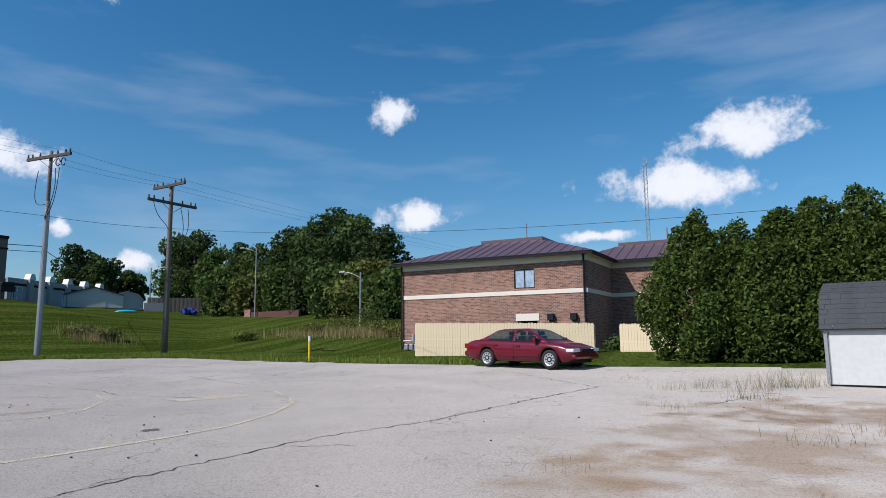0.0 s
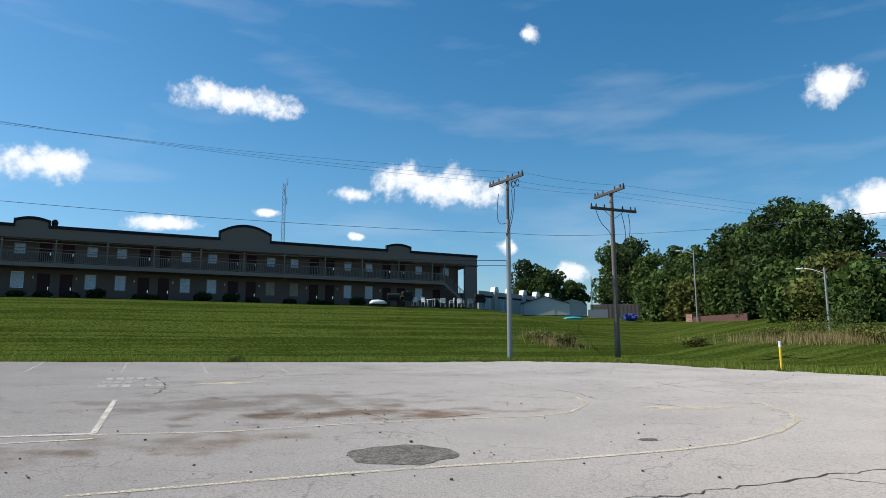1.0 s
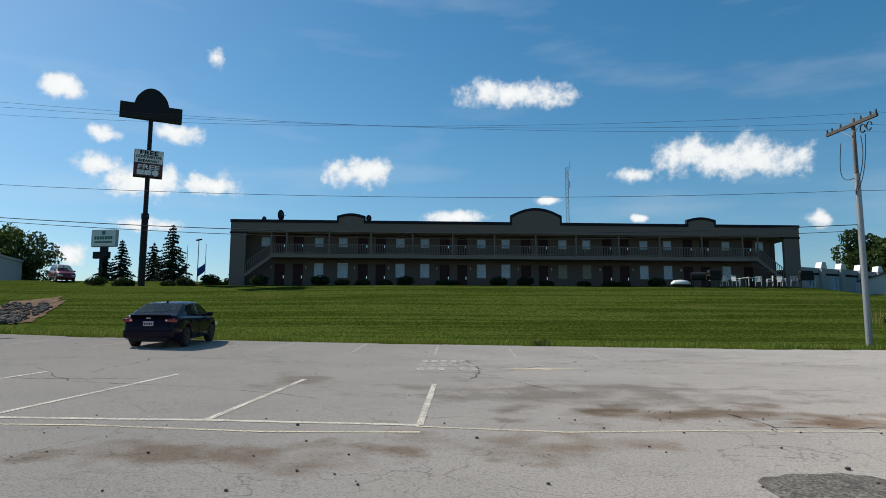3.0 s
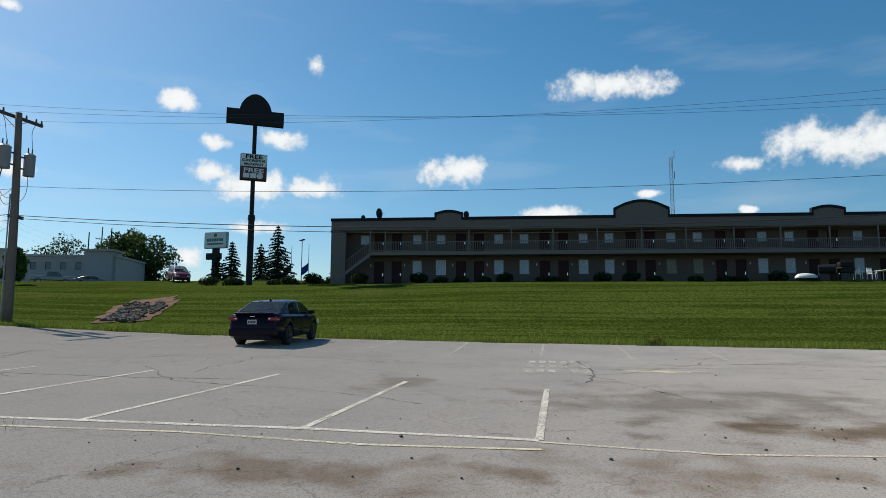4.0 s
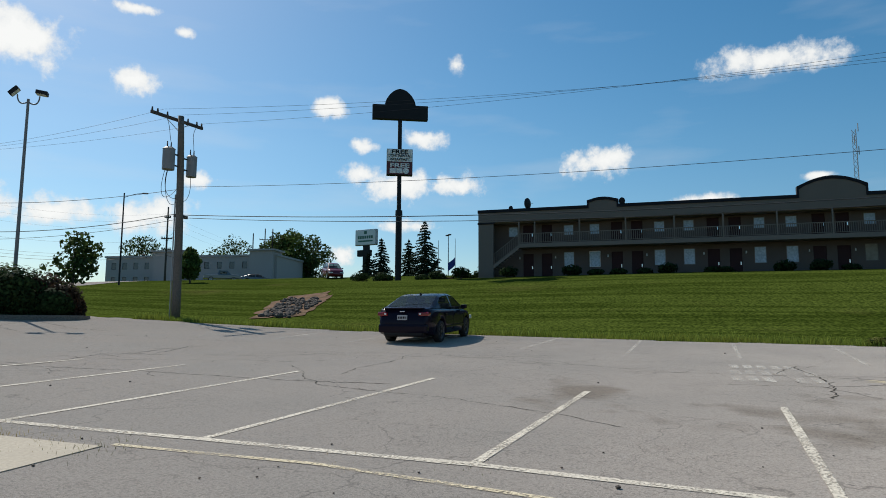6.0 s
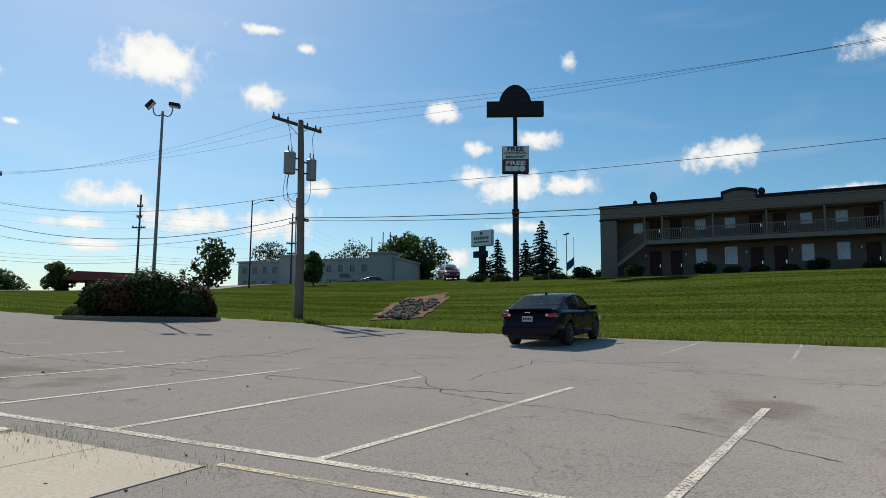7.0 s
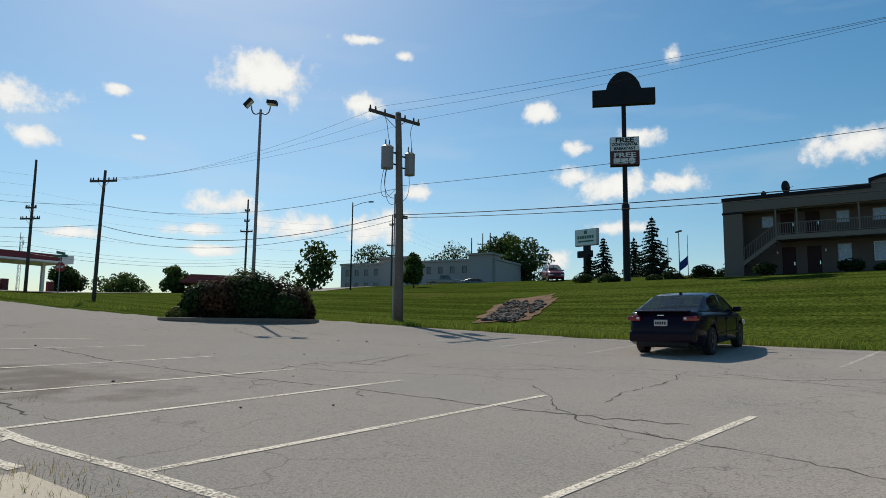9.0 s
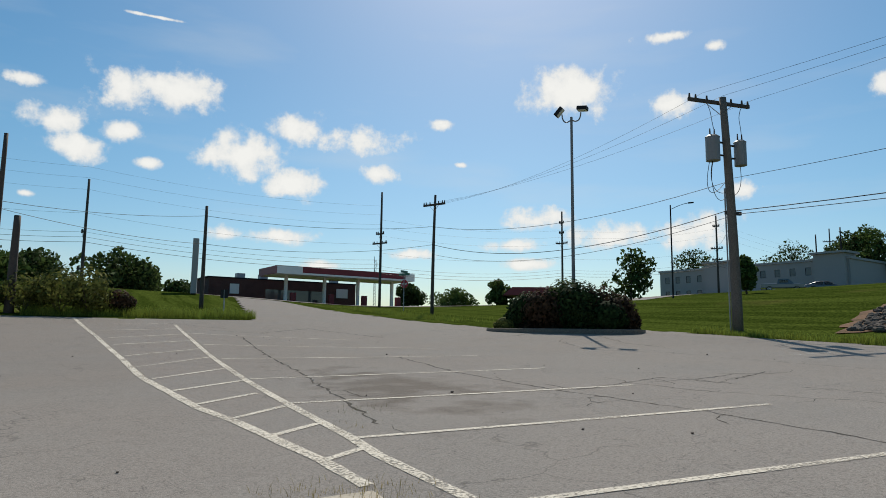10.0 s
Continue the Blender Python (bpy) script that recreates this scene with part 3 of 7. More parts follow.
ground = sheet("ground", axis(((-900, -240), 60), ((-240, -100), 10), ((-100, -66), 3), ((-66, -30), 0.8), ((-30, 30), 2.5), ((30, 120), 10), ((120, 900), 60)),
               axis(((-900, -220), 60), ((-220, -90), 8), ((-90, -30), 1.2), ((-30, 45), 1.0), ((45, 120), 3), ((120, 900), 60)),
               lambda x, y: ground_z(x, y) - 0.10 * inside_lot(x, y, -0.5), GRASS)
tagged(ground, "mown green grass bank and verges with dry patches", "grass", kind="structure")
lot = sheet("parking_lot", axis(((-40, 40), 0.4)), axis(((-78, 30), 0.4)), lambda x, y: ground_z(x, y) + 0.02, ASPHALT, inside_lot)
tagged(lot, "pale worn cracked asphalt car park with faded markings", "parking lot", kind="structure")


# ---- shared builders ----
def pierced(bm, x0, x1, z0, z1, y0, y1, holes=()):
    """A wall slab in x and z with openings (xa, xb, za, zb) right through it."""
    cuts = sorted({x0, x1, *[h[0] for h in holes], *[h[1] for h in holes]})
    for a, b in zip(cuts, cuts[1:]):
        mid, z = (a + b) / 2, z0
        for h in sorted((h for h in holes if h[0] < mid < h[1]), key=lambda h: h[2]):
            if h[2] > z:
                box(bm, a, b, y0, y1, z, h[2])
            z = h[3]
        if z < z1:
            box(bm, a, b, y0, y1, z, z1)
    bmesh.ops.remove_doubles(bm, verts=bm.verts, dist=0.0005)
    return bm


def one(fn, *args, **kw):
    bm = bmesh.new()
    fn(bm, *args, **kw)
    return bm


def window(parent, x0, x1, z0, z1, y, pane=None, frame_mat=None, mullion=True, deep=0.10):
    """A framed window set in an opening whose outer face is at y."""
    f = frame_mat or CHARCOAL
    bm = bmesh.new()
    w = 0.05
    for a in ((x0, x0 + w, z0, z1), (x1 - w, x1, z0, z1), (x0 + w, x1 - w, z0, z0 + w), (x0 + w, x1 - w, z1 - w, z1)):
        box(bm, a[0], a[1], y + deep - 0.07, y + deep, a[2], a[3])
    if mullion:
        xm = (x0 + x1) / 2
        box(bm, xm - 0.025, xm + 0.025, y + deep - 0.065, y + deep - 0.005, z0 + w, z1 - w)
    ob = part("window", bm, f, parent)
    part("pane", one(box, x0 + w, x1 - w, y + deep - 0.03, y + deep - 0.02, z0 + w, z1 - w), pane or GLASS, ob)
    return ob


def leaves(name, mat, parent, centres, size, seed, out=None, flat=0.5, aspect=1.6, label=""):
    """One mesh of many small leaves at the given places; out: the way each faces on the whole."""
    r = np.random.RandomState(seed)
    c = np.asarray(centres, float)
    n = len(c)
    nrm = r.normal(size=(n, 3))
    nrm /= np.linalg.norm(nrm, axis=1)[:, None]
    if out is not None:
        nrm = nrm * (1 - flat) + np.asarray(out) * flat
        nrm /= np.linalg.norm(nrm, axis=1)[:, None] + 1e-9
    t = np.cross(nrm, r.normal(size=(n, 3)))
    t /= np.linalg.norm(t, axis=1)[:, None] + 1e-9
    b = np.cross(nrm, t)
    s = size * r.uniform(0.6, 1.4, size=(n, 1))
    v = np.stack([c - t * s * aspect / 2, c - b * s / 2, c + t * s * aspect / 2, c + b * s / 2], 1).reshape(-1, 3)
    me = bpy.data.meshes.new(name)
    me.from_pydata(v.tolist(), [], np.arange(4 * n).reshape(-1, 4).tolist())
    me.materials.append(mat)
    ob = new(name, me)
    ob.parent = parent
    return tagged(ob, label)


def crown_points(lobes, per, seed, shell=0.7):
    """Places and outward ways on the shells of lobes (x, y, z, rx, rz)."""
    r = np.random.RandomState(seed)
    ps, ns = [], []
    total = sum(l[3] * l[3] + l[3] * l[4] for l in lobes)
    for x, y, z, rx, rz in lobes:
        k = max(8, int(per * (rx * rx + rx * rz) / total))
        d = r.normal(size=(k, 3))
        d /= np.linalg.norm(d, axis=1)[:, None]
        rad = r.uniform(shell, 1.08, size=(k, 1))
        ps.append(np.array((x, y, z)) + d * rad * np.array((rx, rx, rz)))
        ns.append(d)
    return np.concatenate(ps), np.concatenate(ns)


def trunk_mesh(h, r0, lean, seed, limbs=7, reach=2.5, start=0.35):
    rn = random.Random(seed)
    bm = bmesh.new()
    p, q = Vector((0, 0, -0.2)), Vector((0, 0, 0))
    for i in range(5):
        q = Vector((lean * i / 4 + rn.uniform(-0.1, 0.1), rn.uniform(-0.1, 0.1), h * (i + 1) / 5))
        tube(bm, p, q, r0 * (1 - i * 0.17), r0 * (1 - (i + 1) * 0.17), 8, False)
        p = q
    for i in range(limbs):
        a, z = rn.uniform(0, 6.28), h * (start + (1 - start) * i / limbs)
        e = Vector((lean * z / h + reach * math.cos(a), reach * math.sin(a), min(h * 1.05, z + reach * rn.uniform(0.25, 0.6))))
        m = Vector((lean * z / h, 0, z)).lerp(e, 0.5) + Vector((0, 0, -0.15))
        tube(bm, (lean * z / h, 0, z), m, r0 * 0.35, r0 * 0.25, 6, False)
        tube(bm, m, e, r0 * 0.25, r0 * 0.08, 6, False)
    return bm


def broad_tree(x, y, h, rad, seed, leaf_n=6000, size=0.3, mat=None, label="large leafy green tree behind the grass bank", name="tree", base=0.12, z=None, sparse=0.72, group="", lobe_n=26):
    """A leafy tree: tapered trunk and limbs, and a crown of uneven clumps of leaves."""
    rn = random.Random(seed)
    t = thing(name, x, y, ground_z(x, y) if z is None else z, rn.uniform(0, 360), label, "tree", group)
    part("trunk", trunk_mesh(h * 0.8, 0.028 * h, rn.uniform(-0.4, 0.4), seed, 9, rad * 0.5), BARK, t)
    lobes = []
    for i in range(lobe_n):
        u = (i + 0.5) / lobe_n
        zz = h * (base + (0.94 - base) * u)
        prof = math.sin(math.pi * min(1, (u * 0.86 + 0.14))) ** 0.6
        a, d = rn.uniform(0, 6.28), rad * prof * rn.uniform(0.25, 0.85)
        s = rad * rn.uniform(0.2, 0.38) * (0.75 + 0.4 * prof)
        lobes.append((d * math.cos(a), d * math.sin(a), zz, s, s * rn.uniform(0.7, 1.0)))
    p, o = crown_points(lobes, leaf_n, seed, sparse)
    leaves("crown", mat or LEAF_TREE, t, p, size, seed, o, 0.45)
    return t


def bush(x, y, rx, rz, seed, mat=None, n=1500, size=0.1, label="rounded dark green clipped bush", z=None, ry=None, category="bush", name="bush", lobes_n=9, group=""):
    rn = random.Random(seed)
    t = thing(name, x, y, ground_z(x, y) if z is None else z, rn.uniform(0, 360) if ry is None else 0, label, category, group)
    bm = bmesh.new()
    for i in range(6):
        a = i * 1.05 + rn.uniform(-0.3, 0.3)
        tube(bm, (0, 0, -0.1), (rx * 0.5 * math.cos(a), (ry or rx) * 0.5 * math.sin(a), rz * 1.1), 0.03, 0.012, 5)
    part("stem", bm, BARK, t)
    lobes = [(0, 0, rz, rx * 0.85, rz * 0.95)]
    for i in range(lobes_n):
        a, e = rn.uniform(0, 6.28), rn.uniform(0.1, 1)
        lobes.append((rx * 0.55 * math.cos(a), rx * 0.55 * math.sin(a), rz * (0.45 + 1.0 * e * 0.8), rx * 0.42, rz * 0.45))
    p, o = crown_points(lobes, n, seed, 0.7)
    if ry:
        p[:, 1] *= ry / rx
    p[:, 2] = np.maximum(p[:, 2], 0.03)
    leaves("foliage", mat or LEAF_BUSH, t, p, size, seed, o, 0.5)
    return t


def spruce(x, y, h, rad, seed, label="tall blue-green spruce tree beside the sign"):
    rn = random.Random(seed)
    t = thing("spruce_tree", x, y, ground_z(x, y), 0, label, "tree", "spruce trees")
    part("trunk", one(tube, (0, 0, -0.2), (0, 0, h * 0.97), 0.16, 0.03, 8), BARK, t)
    r, ps, ns = np.random.RandomState(seed), [], []
    tiers = int(h * 2.4)
    for i in range(tiers):
        u = i / tiers
        zz, rr = h * (0.06 + 0.92 * u), rad * (1 - u) ** 0.85 * rn.uniform(0.8, 1.15) + 0.08
        for k in range(int(6 + 6 * (1 - u))):
            a = rn.uniform(0, 6.28)
            ln = rr * rn.uniform(0.7, 1.1)
            m = int(8 + 34 * ln)
            d = r.uniform(0.1, 1, size=m) * ln
            w = (0.04 + 0.16 * (1 - d / ln)) * ln
            off = r.uniform(-1, 1, size=m) * w
            ps.append(np.stack([d * math.cos(a) - off * math.sin(a), d * math.sin(a) + off * math.cos(a), zz - d * 0.28 + r.normal(size=m) * 0.05], 1))
            ns.append(np.tile((math.cos(a) * 0.4, math.sin(a) * 0.4, 0.8), (m, 1)))
    leaves("needles", LEAF_SPRUCE, t, np.concatenate(ps), 0.13, seed, np.concatenate(ns), 0.5, 2.2)
    return t


def sagging(p0, p1, sag, n=18):
    p0, p1 = Vector(p0), Vector(p1)
    return [p0.lerp(p1, i / n) - Vector((0, 0, 4 * sag * (i / n) * (1 - i / n))) for i in range(n + 1)]


def cable(p0, p1, sag, r=0.0065, label="thin black overhead power line", group="overhead lines"):
    bm = bmesh.new()
    pts = sagging(p0, p1, sag)
    q = (Vector(p1) - Vector(p0)).to_track_quat("Z", "Y")
    loft(bm, [[p + q @ Vector((r * math.cos(a), r * math.sin(a), 0)) for a in (0, 1.2566, 2.5133, 3.7699, 5.0265)] for p in pts])
    return tagged(part("overhead_wire", bm, WIRE), label, "wire", group)


def painted(name, quad_rows, mat, label, lift=0.028, cat="marking", width=0.1, group=""):
    """A painted stripe along a line of places on the car park."""
    bm = bmesh.new()
    pts = []
    for (ax, ay), (bx, by) in zip(quad_rows, quad_rows[1:]):
        n = max(1, int(math.hypot(bx - ax, by - ay) / 0.35))
        pts += [(ax + (bx - ax) * i / n, ay + (by - ay) * i / n) for i in range(n)]
    pts.append(quad_rows[-1])
    rows = []
    for i, (x, y) in enumerate(pts):
        x0, y0 = pts[max(0, i - 1)]
        x1, y1 = pts[min(len(pts) - 1, i + 1)]
        d = math.hypot(x1 - x0, y1 - y0) or 1
        nx, ny = -(y1 - y0) / d, (x1 - x0) / d
        w = width / 2 * (1 + 0.22 * noise.noise((x * 3.1, y * 3.1, 0)))
        rows.append([bm.verts.new((x + s * w * nx, y + s * w * ny, ground_z(x + s * w * nx, y + s * w * ny) + lift)) for s in (-1, 1)])
    for a, b in zip(rows, rows[1:]):
        bm.faces.new((a[0], a[1], b[1], b[0]))
    return tagged(part(name, bm, mat), label, cat, group)


def blob(name, x, y, rx, ry, rz, mat, label, cat, lift=0.026, seed=1, rough=0.25, parent=None):
    """An uneven flat patch laid on the car park."""
    bm = bmesh.new()
    c = bm.verts.new((x, y, ground_z(x, y) + lift))
    rings = []
    for k in (0.5, 1.0):
        ring = []
        for i in range(40):
            a = 2 * math.pi * i / 40
            f = k * (1 + rough * noise.noise((math.cos(a) * 2 + seed * 7, math.sin(a) * 2, seed)) + 0.5 * rough * noise.noise((math.cos(a) * 7, math.sin(a) * 7, seed)))
            px, py = rx * f * math.cos(a), ry * f * math.sin(a)
            wx, wy = x + px * math.cos(rz) - py * math.sin(rz), y + px * math.sin(rz) + py * math.cos(rz)
            ring.append(bm.verts.new((wx, wy, ground_z(wx, wy) + lift)))
        rings.append(ring)
    for i in range(40):
        j = (i + 1) % 40
        bm.faces.new((c, rings[0][i], rings[0][j]))
        bm.faces.new((rings[0][i], rings[1][i], rings[1][j], rings[0][j]))
    return tagged(part(name, bm, mat, parent), label, cat)


# ---- motel on the bank ----
def build_motel():
    """Two-storey motel; local x along its front, y into it."""
    length, deep = 52.6, 1.6
    t = thing("motel", -64.26, -16.4, 5.5, 90, "long two-storey grey-beige motel with balcony and dark roof trim", "motel")
    pairs = [4.95, 12.55, 20.15, 27.8, 35.55, 43.35]
    doors = [c + s for c in pairs for s in (-0.80, 0.85)] + [48.4]
    wins = [7.7, 9.9, 15.2, 17.5, 22.8, 25.1, 30.5, 32.8, 38.3, 40.6, 46.3]
    low = [(d - 0.46, d + 0.46, 0.0, 2.2) for d in doors] + [(w - 0.46, w + 0.46, 0.95, 2.3) for w in wins]
    up = [(d - 0.46, d + 0.46, 2.9, 4.75) for d in doors] + [(w - 0.43, w + 0.43, 3.75, 4.68) for w in wins + [2.8, 49.6]]
    part("wall", one(pierced, 0.3, 51.1, 0, 2.6, deep, deep + 0.2, low), RECESS_WALL, t)
    part("wall", one(pierced, 0.3, 51.1, 2.6, 4.84, deep, deep + 0.2, up), RECESS_WALL, t)
    part("end_wall", one(box, 0, 1.35, 0, 0.35, -0.4, 4.75), STUCCO, t)
    part("end_wall", one(box, 0, 0.3, 0.35, 12, -0.4, 6.0), STUCCO, t)
    part("end_wall", one(box, 51.1, 52.6, 0, 0.35, -0.4, 4.75), STUCCO, t)
    part("end_wall", one(box, 52.3, 52.6, 5.0, 12, -0.4, 6.0), STUCCO, t)
    part("back_wall", one(box, 0.3, 52.3, 11.8, 12, -0.4, 6.0), STUCCO, t)
    part("dark_band", one(box, -0.06, 1.41, -0.06, 0.4, 4.75, 4.9), CHARCOAL, t)
    part("dark_band", one(box, 51.04, 52.66, -0.06, 0.4, 4.75, 4.9), CHARCOAL, t)
    part("fascia", one(box, 0, length, -0.02, 0.28, 4.9, 5.8), STUCCO, t)
    part("soffit", one(box, 0.02, length - 0.02, 0.28, 12, 4.84, 4.9), RAILING, t)
    part("roof", one(box, 0.02, length - 0.02, 0.28, 12, 5.5, 5.62), CHARCOAL, t, "dark flat roof")
    arches = ((9.6, 11.9, 0.40, 0.24), (25.45, 29.95, 0.62, 0.72), (42.0, 44.5, 0.40, 0.24))
    x = -0.05
    for a, b, _, _ in arches + ((length + 0.05, 0, 0, 0),):
        part("coping", one(box, x, a, -0.1, 0.38, 5.76, 6.02), CHARCOAL, t)
        x = b
    for a, b, side, rise in arches:
        n = 14
        top = [(a + (b - a) * i / n, 5.8 + side + rise * math.sin(math.pi * i / n) ** 0.8) for i in range(n + 1)]
        part("pediment", one(prism, [(a, 5.8)] + top + [(b, 5.8)], -0.02, 0.28), STUCCO, t, "arched parapet")
        bm = bmesh.new()
        edge = [(a, 5.8)] + top + [(b, 5.8)]
        outer = [(a - 0.14, 5.8)] + [(px + (0.14 if i == n else -0.14 if i == 0 else 0), pz + 0.24) for i, (px, pz) in enumerate(top)] + [(b + 0.14, 5.8)]
        loft(bm, [[(e[0], -0.08, e[1]), (o[0], -0.08, o[1]), (o[0], 0.36, o[1]), (e[0], 0.36, e[1])] for e, o in zip(edge, outer)])
        part("coping", bm, CHARCOAL, t)
    part("balcony", one(box, 3.62, 48.6, -0.05, deep, 2.6, 2.95), RAILING, t, "beige balcony slab")
    part("porch", one(box, 0.3, 52.3, -0.3, deep, -0.5, 0.0), CONCRETE, t)
    posts = [3.62, 5.0, 8.8, 12.56, 16.35, 20.0, 23.85, 27.65, 31.4, 35.4, 39.25, 43.25, 47.15, 48.6]
    for px in posts:
        part("post", one(box, px - 0.055, px + 0.055, 0, 0.11, 2.88, 4.85), RAILING, t)
    for a, b in zip(posts, posts[1:]):
        bm = bmesh.new()
        box(bm, a + 0.06, b - 0.06, 0.02, 0.09, 3.78, 3.84)
        box(bm, a + 0.06, b - 0.06, 0.03, 0.08, 3.02, 3.06)
        n = int((b - a) / 0.15)
        for i in range(1, n):
            c = a + (b - a) * i / n
            box(bm, c - 0.02, c + 0.02, 0.035, 0.075, 3.06, 3.78)
        part("railing", bm, RAILING, t)
    for s, xa, xb in ((1, 3.62, -0.1), (-1, 48.6, 52.2)):
        bm = bmesh.new()
        n = 15
        for i in range(n):
            xs = xa + (xb - xa) * i / n
            xe = xa + (xb - xa) * (i + 1) / n
            box(bm, min(xs, xe), max(xs, xe), 0.1, 1.2, 2.88 - 0.19 * (i + 1) - 0.05, 2.88 - 0.19 * (i + 1))
        part("stair", bm, CONCRETE, t)
        bm = bmesh.new()
        prism(bm, [(xa, 2.88), (xb, 0.05), (xb, -0.25), (xa, 2.5)], 0.02, 0.08)
        part("stringer", bm, RAILING, t)
        bm = bmesh.new()
        prism(bm, [(xa, 3.84), (xb, 1.0), (xb, 0.94), (xa, 3.78)], 0.02, 0.08)
        for i in range(1, 22):
            c = xa + (xb - xa) * i / 22
            zz = 2.88 - 2.83 * i / 22
            box(bm, c - 0.02, c + 0.02, 0.03, 0.07, zz, zz + 0.92)
        part("railing", bm, RAILING, t)
    for h in low + up:
        if h[2] in (0.0, 2.9):
            d = part("door", one(box, h[0], h[1], deep + 0.06, deep + 0.11, h[2], h[3]), DOOR_RED, t, "dark maroon room door")
            part("handle", one(box, h[1] - 0.14, h[1] - 0.08, deep + 0.03, deep + 0.06, h[2] + 0.85, h[2] + 1.1), CHROME, d)
        else:
            off = h[2] < 1 and abs(h[0] - 31.5) < 3.2
            window(t, *h, deep, BOARDED if off else CURTAIN, STUCCO if off else WHITE_PAINT if abs(h[0] - 9.47) < 0.5 and h[2] < 1 else RAILING, False)
    for d in doors[:-1]:
        s = 0.75 if doors.index(d) % 2 else -0.75
        part("wall_lamp", one(tube, (d + s, deep - 0.1, 1.75), (d + s, deep - 0.1, 1.95), 0.06, 0.04, 8), WHITE_PLASTIC, t, "small white wall lamp")
    return t


build_motel()


def satellite_dish(lx, z, r, turn, mat):
    t = thing("satellite_dish", -64.26 - 0.6, -16.4 + lx, z, turn, "dark satellite dish on the motel roof edge", "satellite dish", "roof dishes")
    part("mast", one(tube, (0, 0, -0.5), (0, 0, r * 0.8), 0.03, 0.03, 6), BLACK_METAL, t)
    bm = bmesh.new()
    rings = [[(r * k * math.cos(a) * 0.8, 0.25 * r * k * k, r * 0.8 + r * k * math.sin(a)) for a in np.linspace(0, 2 * math.pi, 20, endpoint=False)] for k in (0.08, 0.4, 0.7, 1.0)]
    loft(bm, rings, cap=False)
    loft(bm, [[(x, y + 0.03, z) for x, y, z in rg] for rg in rings], cap=False)
    part("reflector", bm, mat, t, smooth=True)
    part("arm", one(tube, (0, 0, r * 0.5), (0, -r * 1.1, r * 0.7), 0.015, 0.015, 5), BLACK_METAL, t)
    return t


satellite_dish(2.8, 11.5, 0.24, 100, BLACK_METAL)
satellite_dish(4.4, 11.65, 0.5, 145, BLACK_METAL)
satellite_dish(12.3, 11.6, 0.32, 95, BLACK_METAL)
for lx in (15.8, 36.0):
    t = thing("roof_vent", -69, -16.4 + lx, 11.1, 0, "small dark roof vent on the motel", "vent", "roof vents")
    part("cap", one(prism, [(-0.9, 0), (0.9, 0), (0.9, 0.25), (0, 0.62), (-0.9, 0.25)], -0.9, 0.9), CHARCOAL, t)

# clipped bushes along the motel front
for i, lx in enumerate((-1.2, 3.0, 8.3, 10.2, 12.0, 14.0, 15.8, 19.0, 19.9, 24.0, 26.4, 28.4, 31.6, 34.0, 35.2, 38.3)):
    big = lx in (-1.2, 3.0, 8.3, 15.8, 24.0, 26.4, 38.3)
    bush(-62.9, -16.4 + lx, 0.85 if big else 0.7, 0.5 if big else 0.3, 40 + i, n=900, size=0.12, group="motel bushes", z=5.45)


def plastic_chair(x, y, turn, mat=None, label="white plastic garden chair on the grass"):
    t = thing("garden_chair", x, y, 5.5, turn, label, "chair", "garden chairs")
    m = mat or WHITE_PLASTIC
    part("seat", one(box, -0.24, 0.24, -0.24, 0.24, 0.40, 0.44, 0.012), m, t)
    bm = bmesh.new()
    for i in range(5):
        box(bm, -0.24 + i * 0.105, -0.17 + i * 0.105, 0.22, 0.26, 0.44, 0.86)
    box(bm, -0.26, 0.26, 0.215, 0.265, 0.84, 0.9)
    part("backrest", bm, m, t)
    for a in (-1, 1):
        part("armrest", one(box, a * 0.27 - 0.03, a * 0.27 + 0.03, -0.24, 0.24, 0.62, 0.65), m, t)
        for b in (-1, 1):
            part("leg", one(tube, (a * 0.25, b * 0.24, 0), (a * 0.23, b * 0.21, 0.62 if b < 0 else 0.42), 0.025, 0.025, 6), m, t)
    return t


for px, py, a in ((-60.6, 27.0, 80), (-60.3, 27.9, 110), (-60.9, 30.2, 60), (-60.5, 31.0, -20), (-60.4, 32.0, 95)):
    plastic_chair(px, py, a)
plastic_chair(-60.2, 33.0, 70, GALV, "grey metal folding chair on the grass")


def garden_table(x, y):
    t = thing("garden_table", x, y, 5.5, 12, "white plastic table on the grass by the motel", "table")
    part("tabletop", one(box, -0.7, 0.7, -0.42, 0.42, 0.69, 0.73, 0.012), WHITE_PLASTIC, t)
    for a in (-0.6, 0.6):
        for b in (-0.34, 0.34):
            part("leg", one(tube, (a, b, 0), (a, b, 0.69), 0.03, 0.03, 6), WHITE_PLASTIC, t)


garden_table(-60.7, 29.1)


def grill(x, y, turn, barrel):
    t = thing("barbecue_grill", x, y, 5.5, turn, "black barbecue grill standing on the grass", "grill", "grills")
    bm = bmesh.new()
    if barrel:
        tube(bm, (-0.6, 0, 0.85), (0.6, 0, 0.85), 0.36, 0.36, 16)
    else:
        box(bm, -0.6, 0.6, -0.3, 0.3, 0.55, 1.0, 0.03)
        box(bm, -0.55, 0.55, -0.28, 0.28, 1.0, 1.4, 0.12)
    part("body", bm, BLACK_METAL, t)
    for a in (-0.5, 0.5):
        for b in (-0.25, 0.25):
            part("leg", one(tube, (a, b, 0), (a, b * 0.8, 0.7), 0.03, 0.03, 6), BLACK_METAL, t)
    part("side_shelf", one(box, 0.62, 1.0, -0.25, 0.25, 0.88, 0.92), YELLOW if barrel else GALV, t)


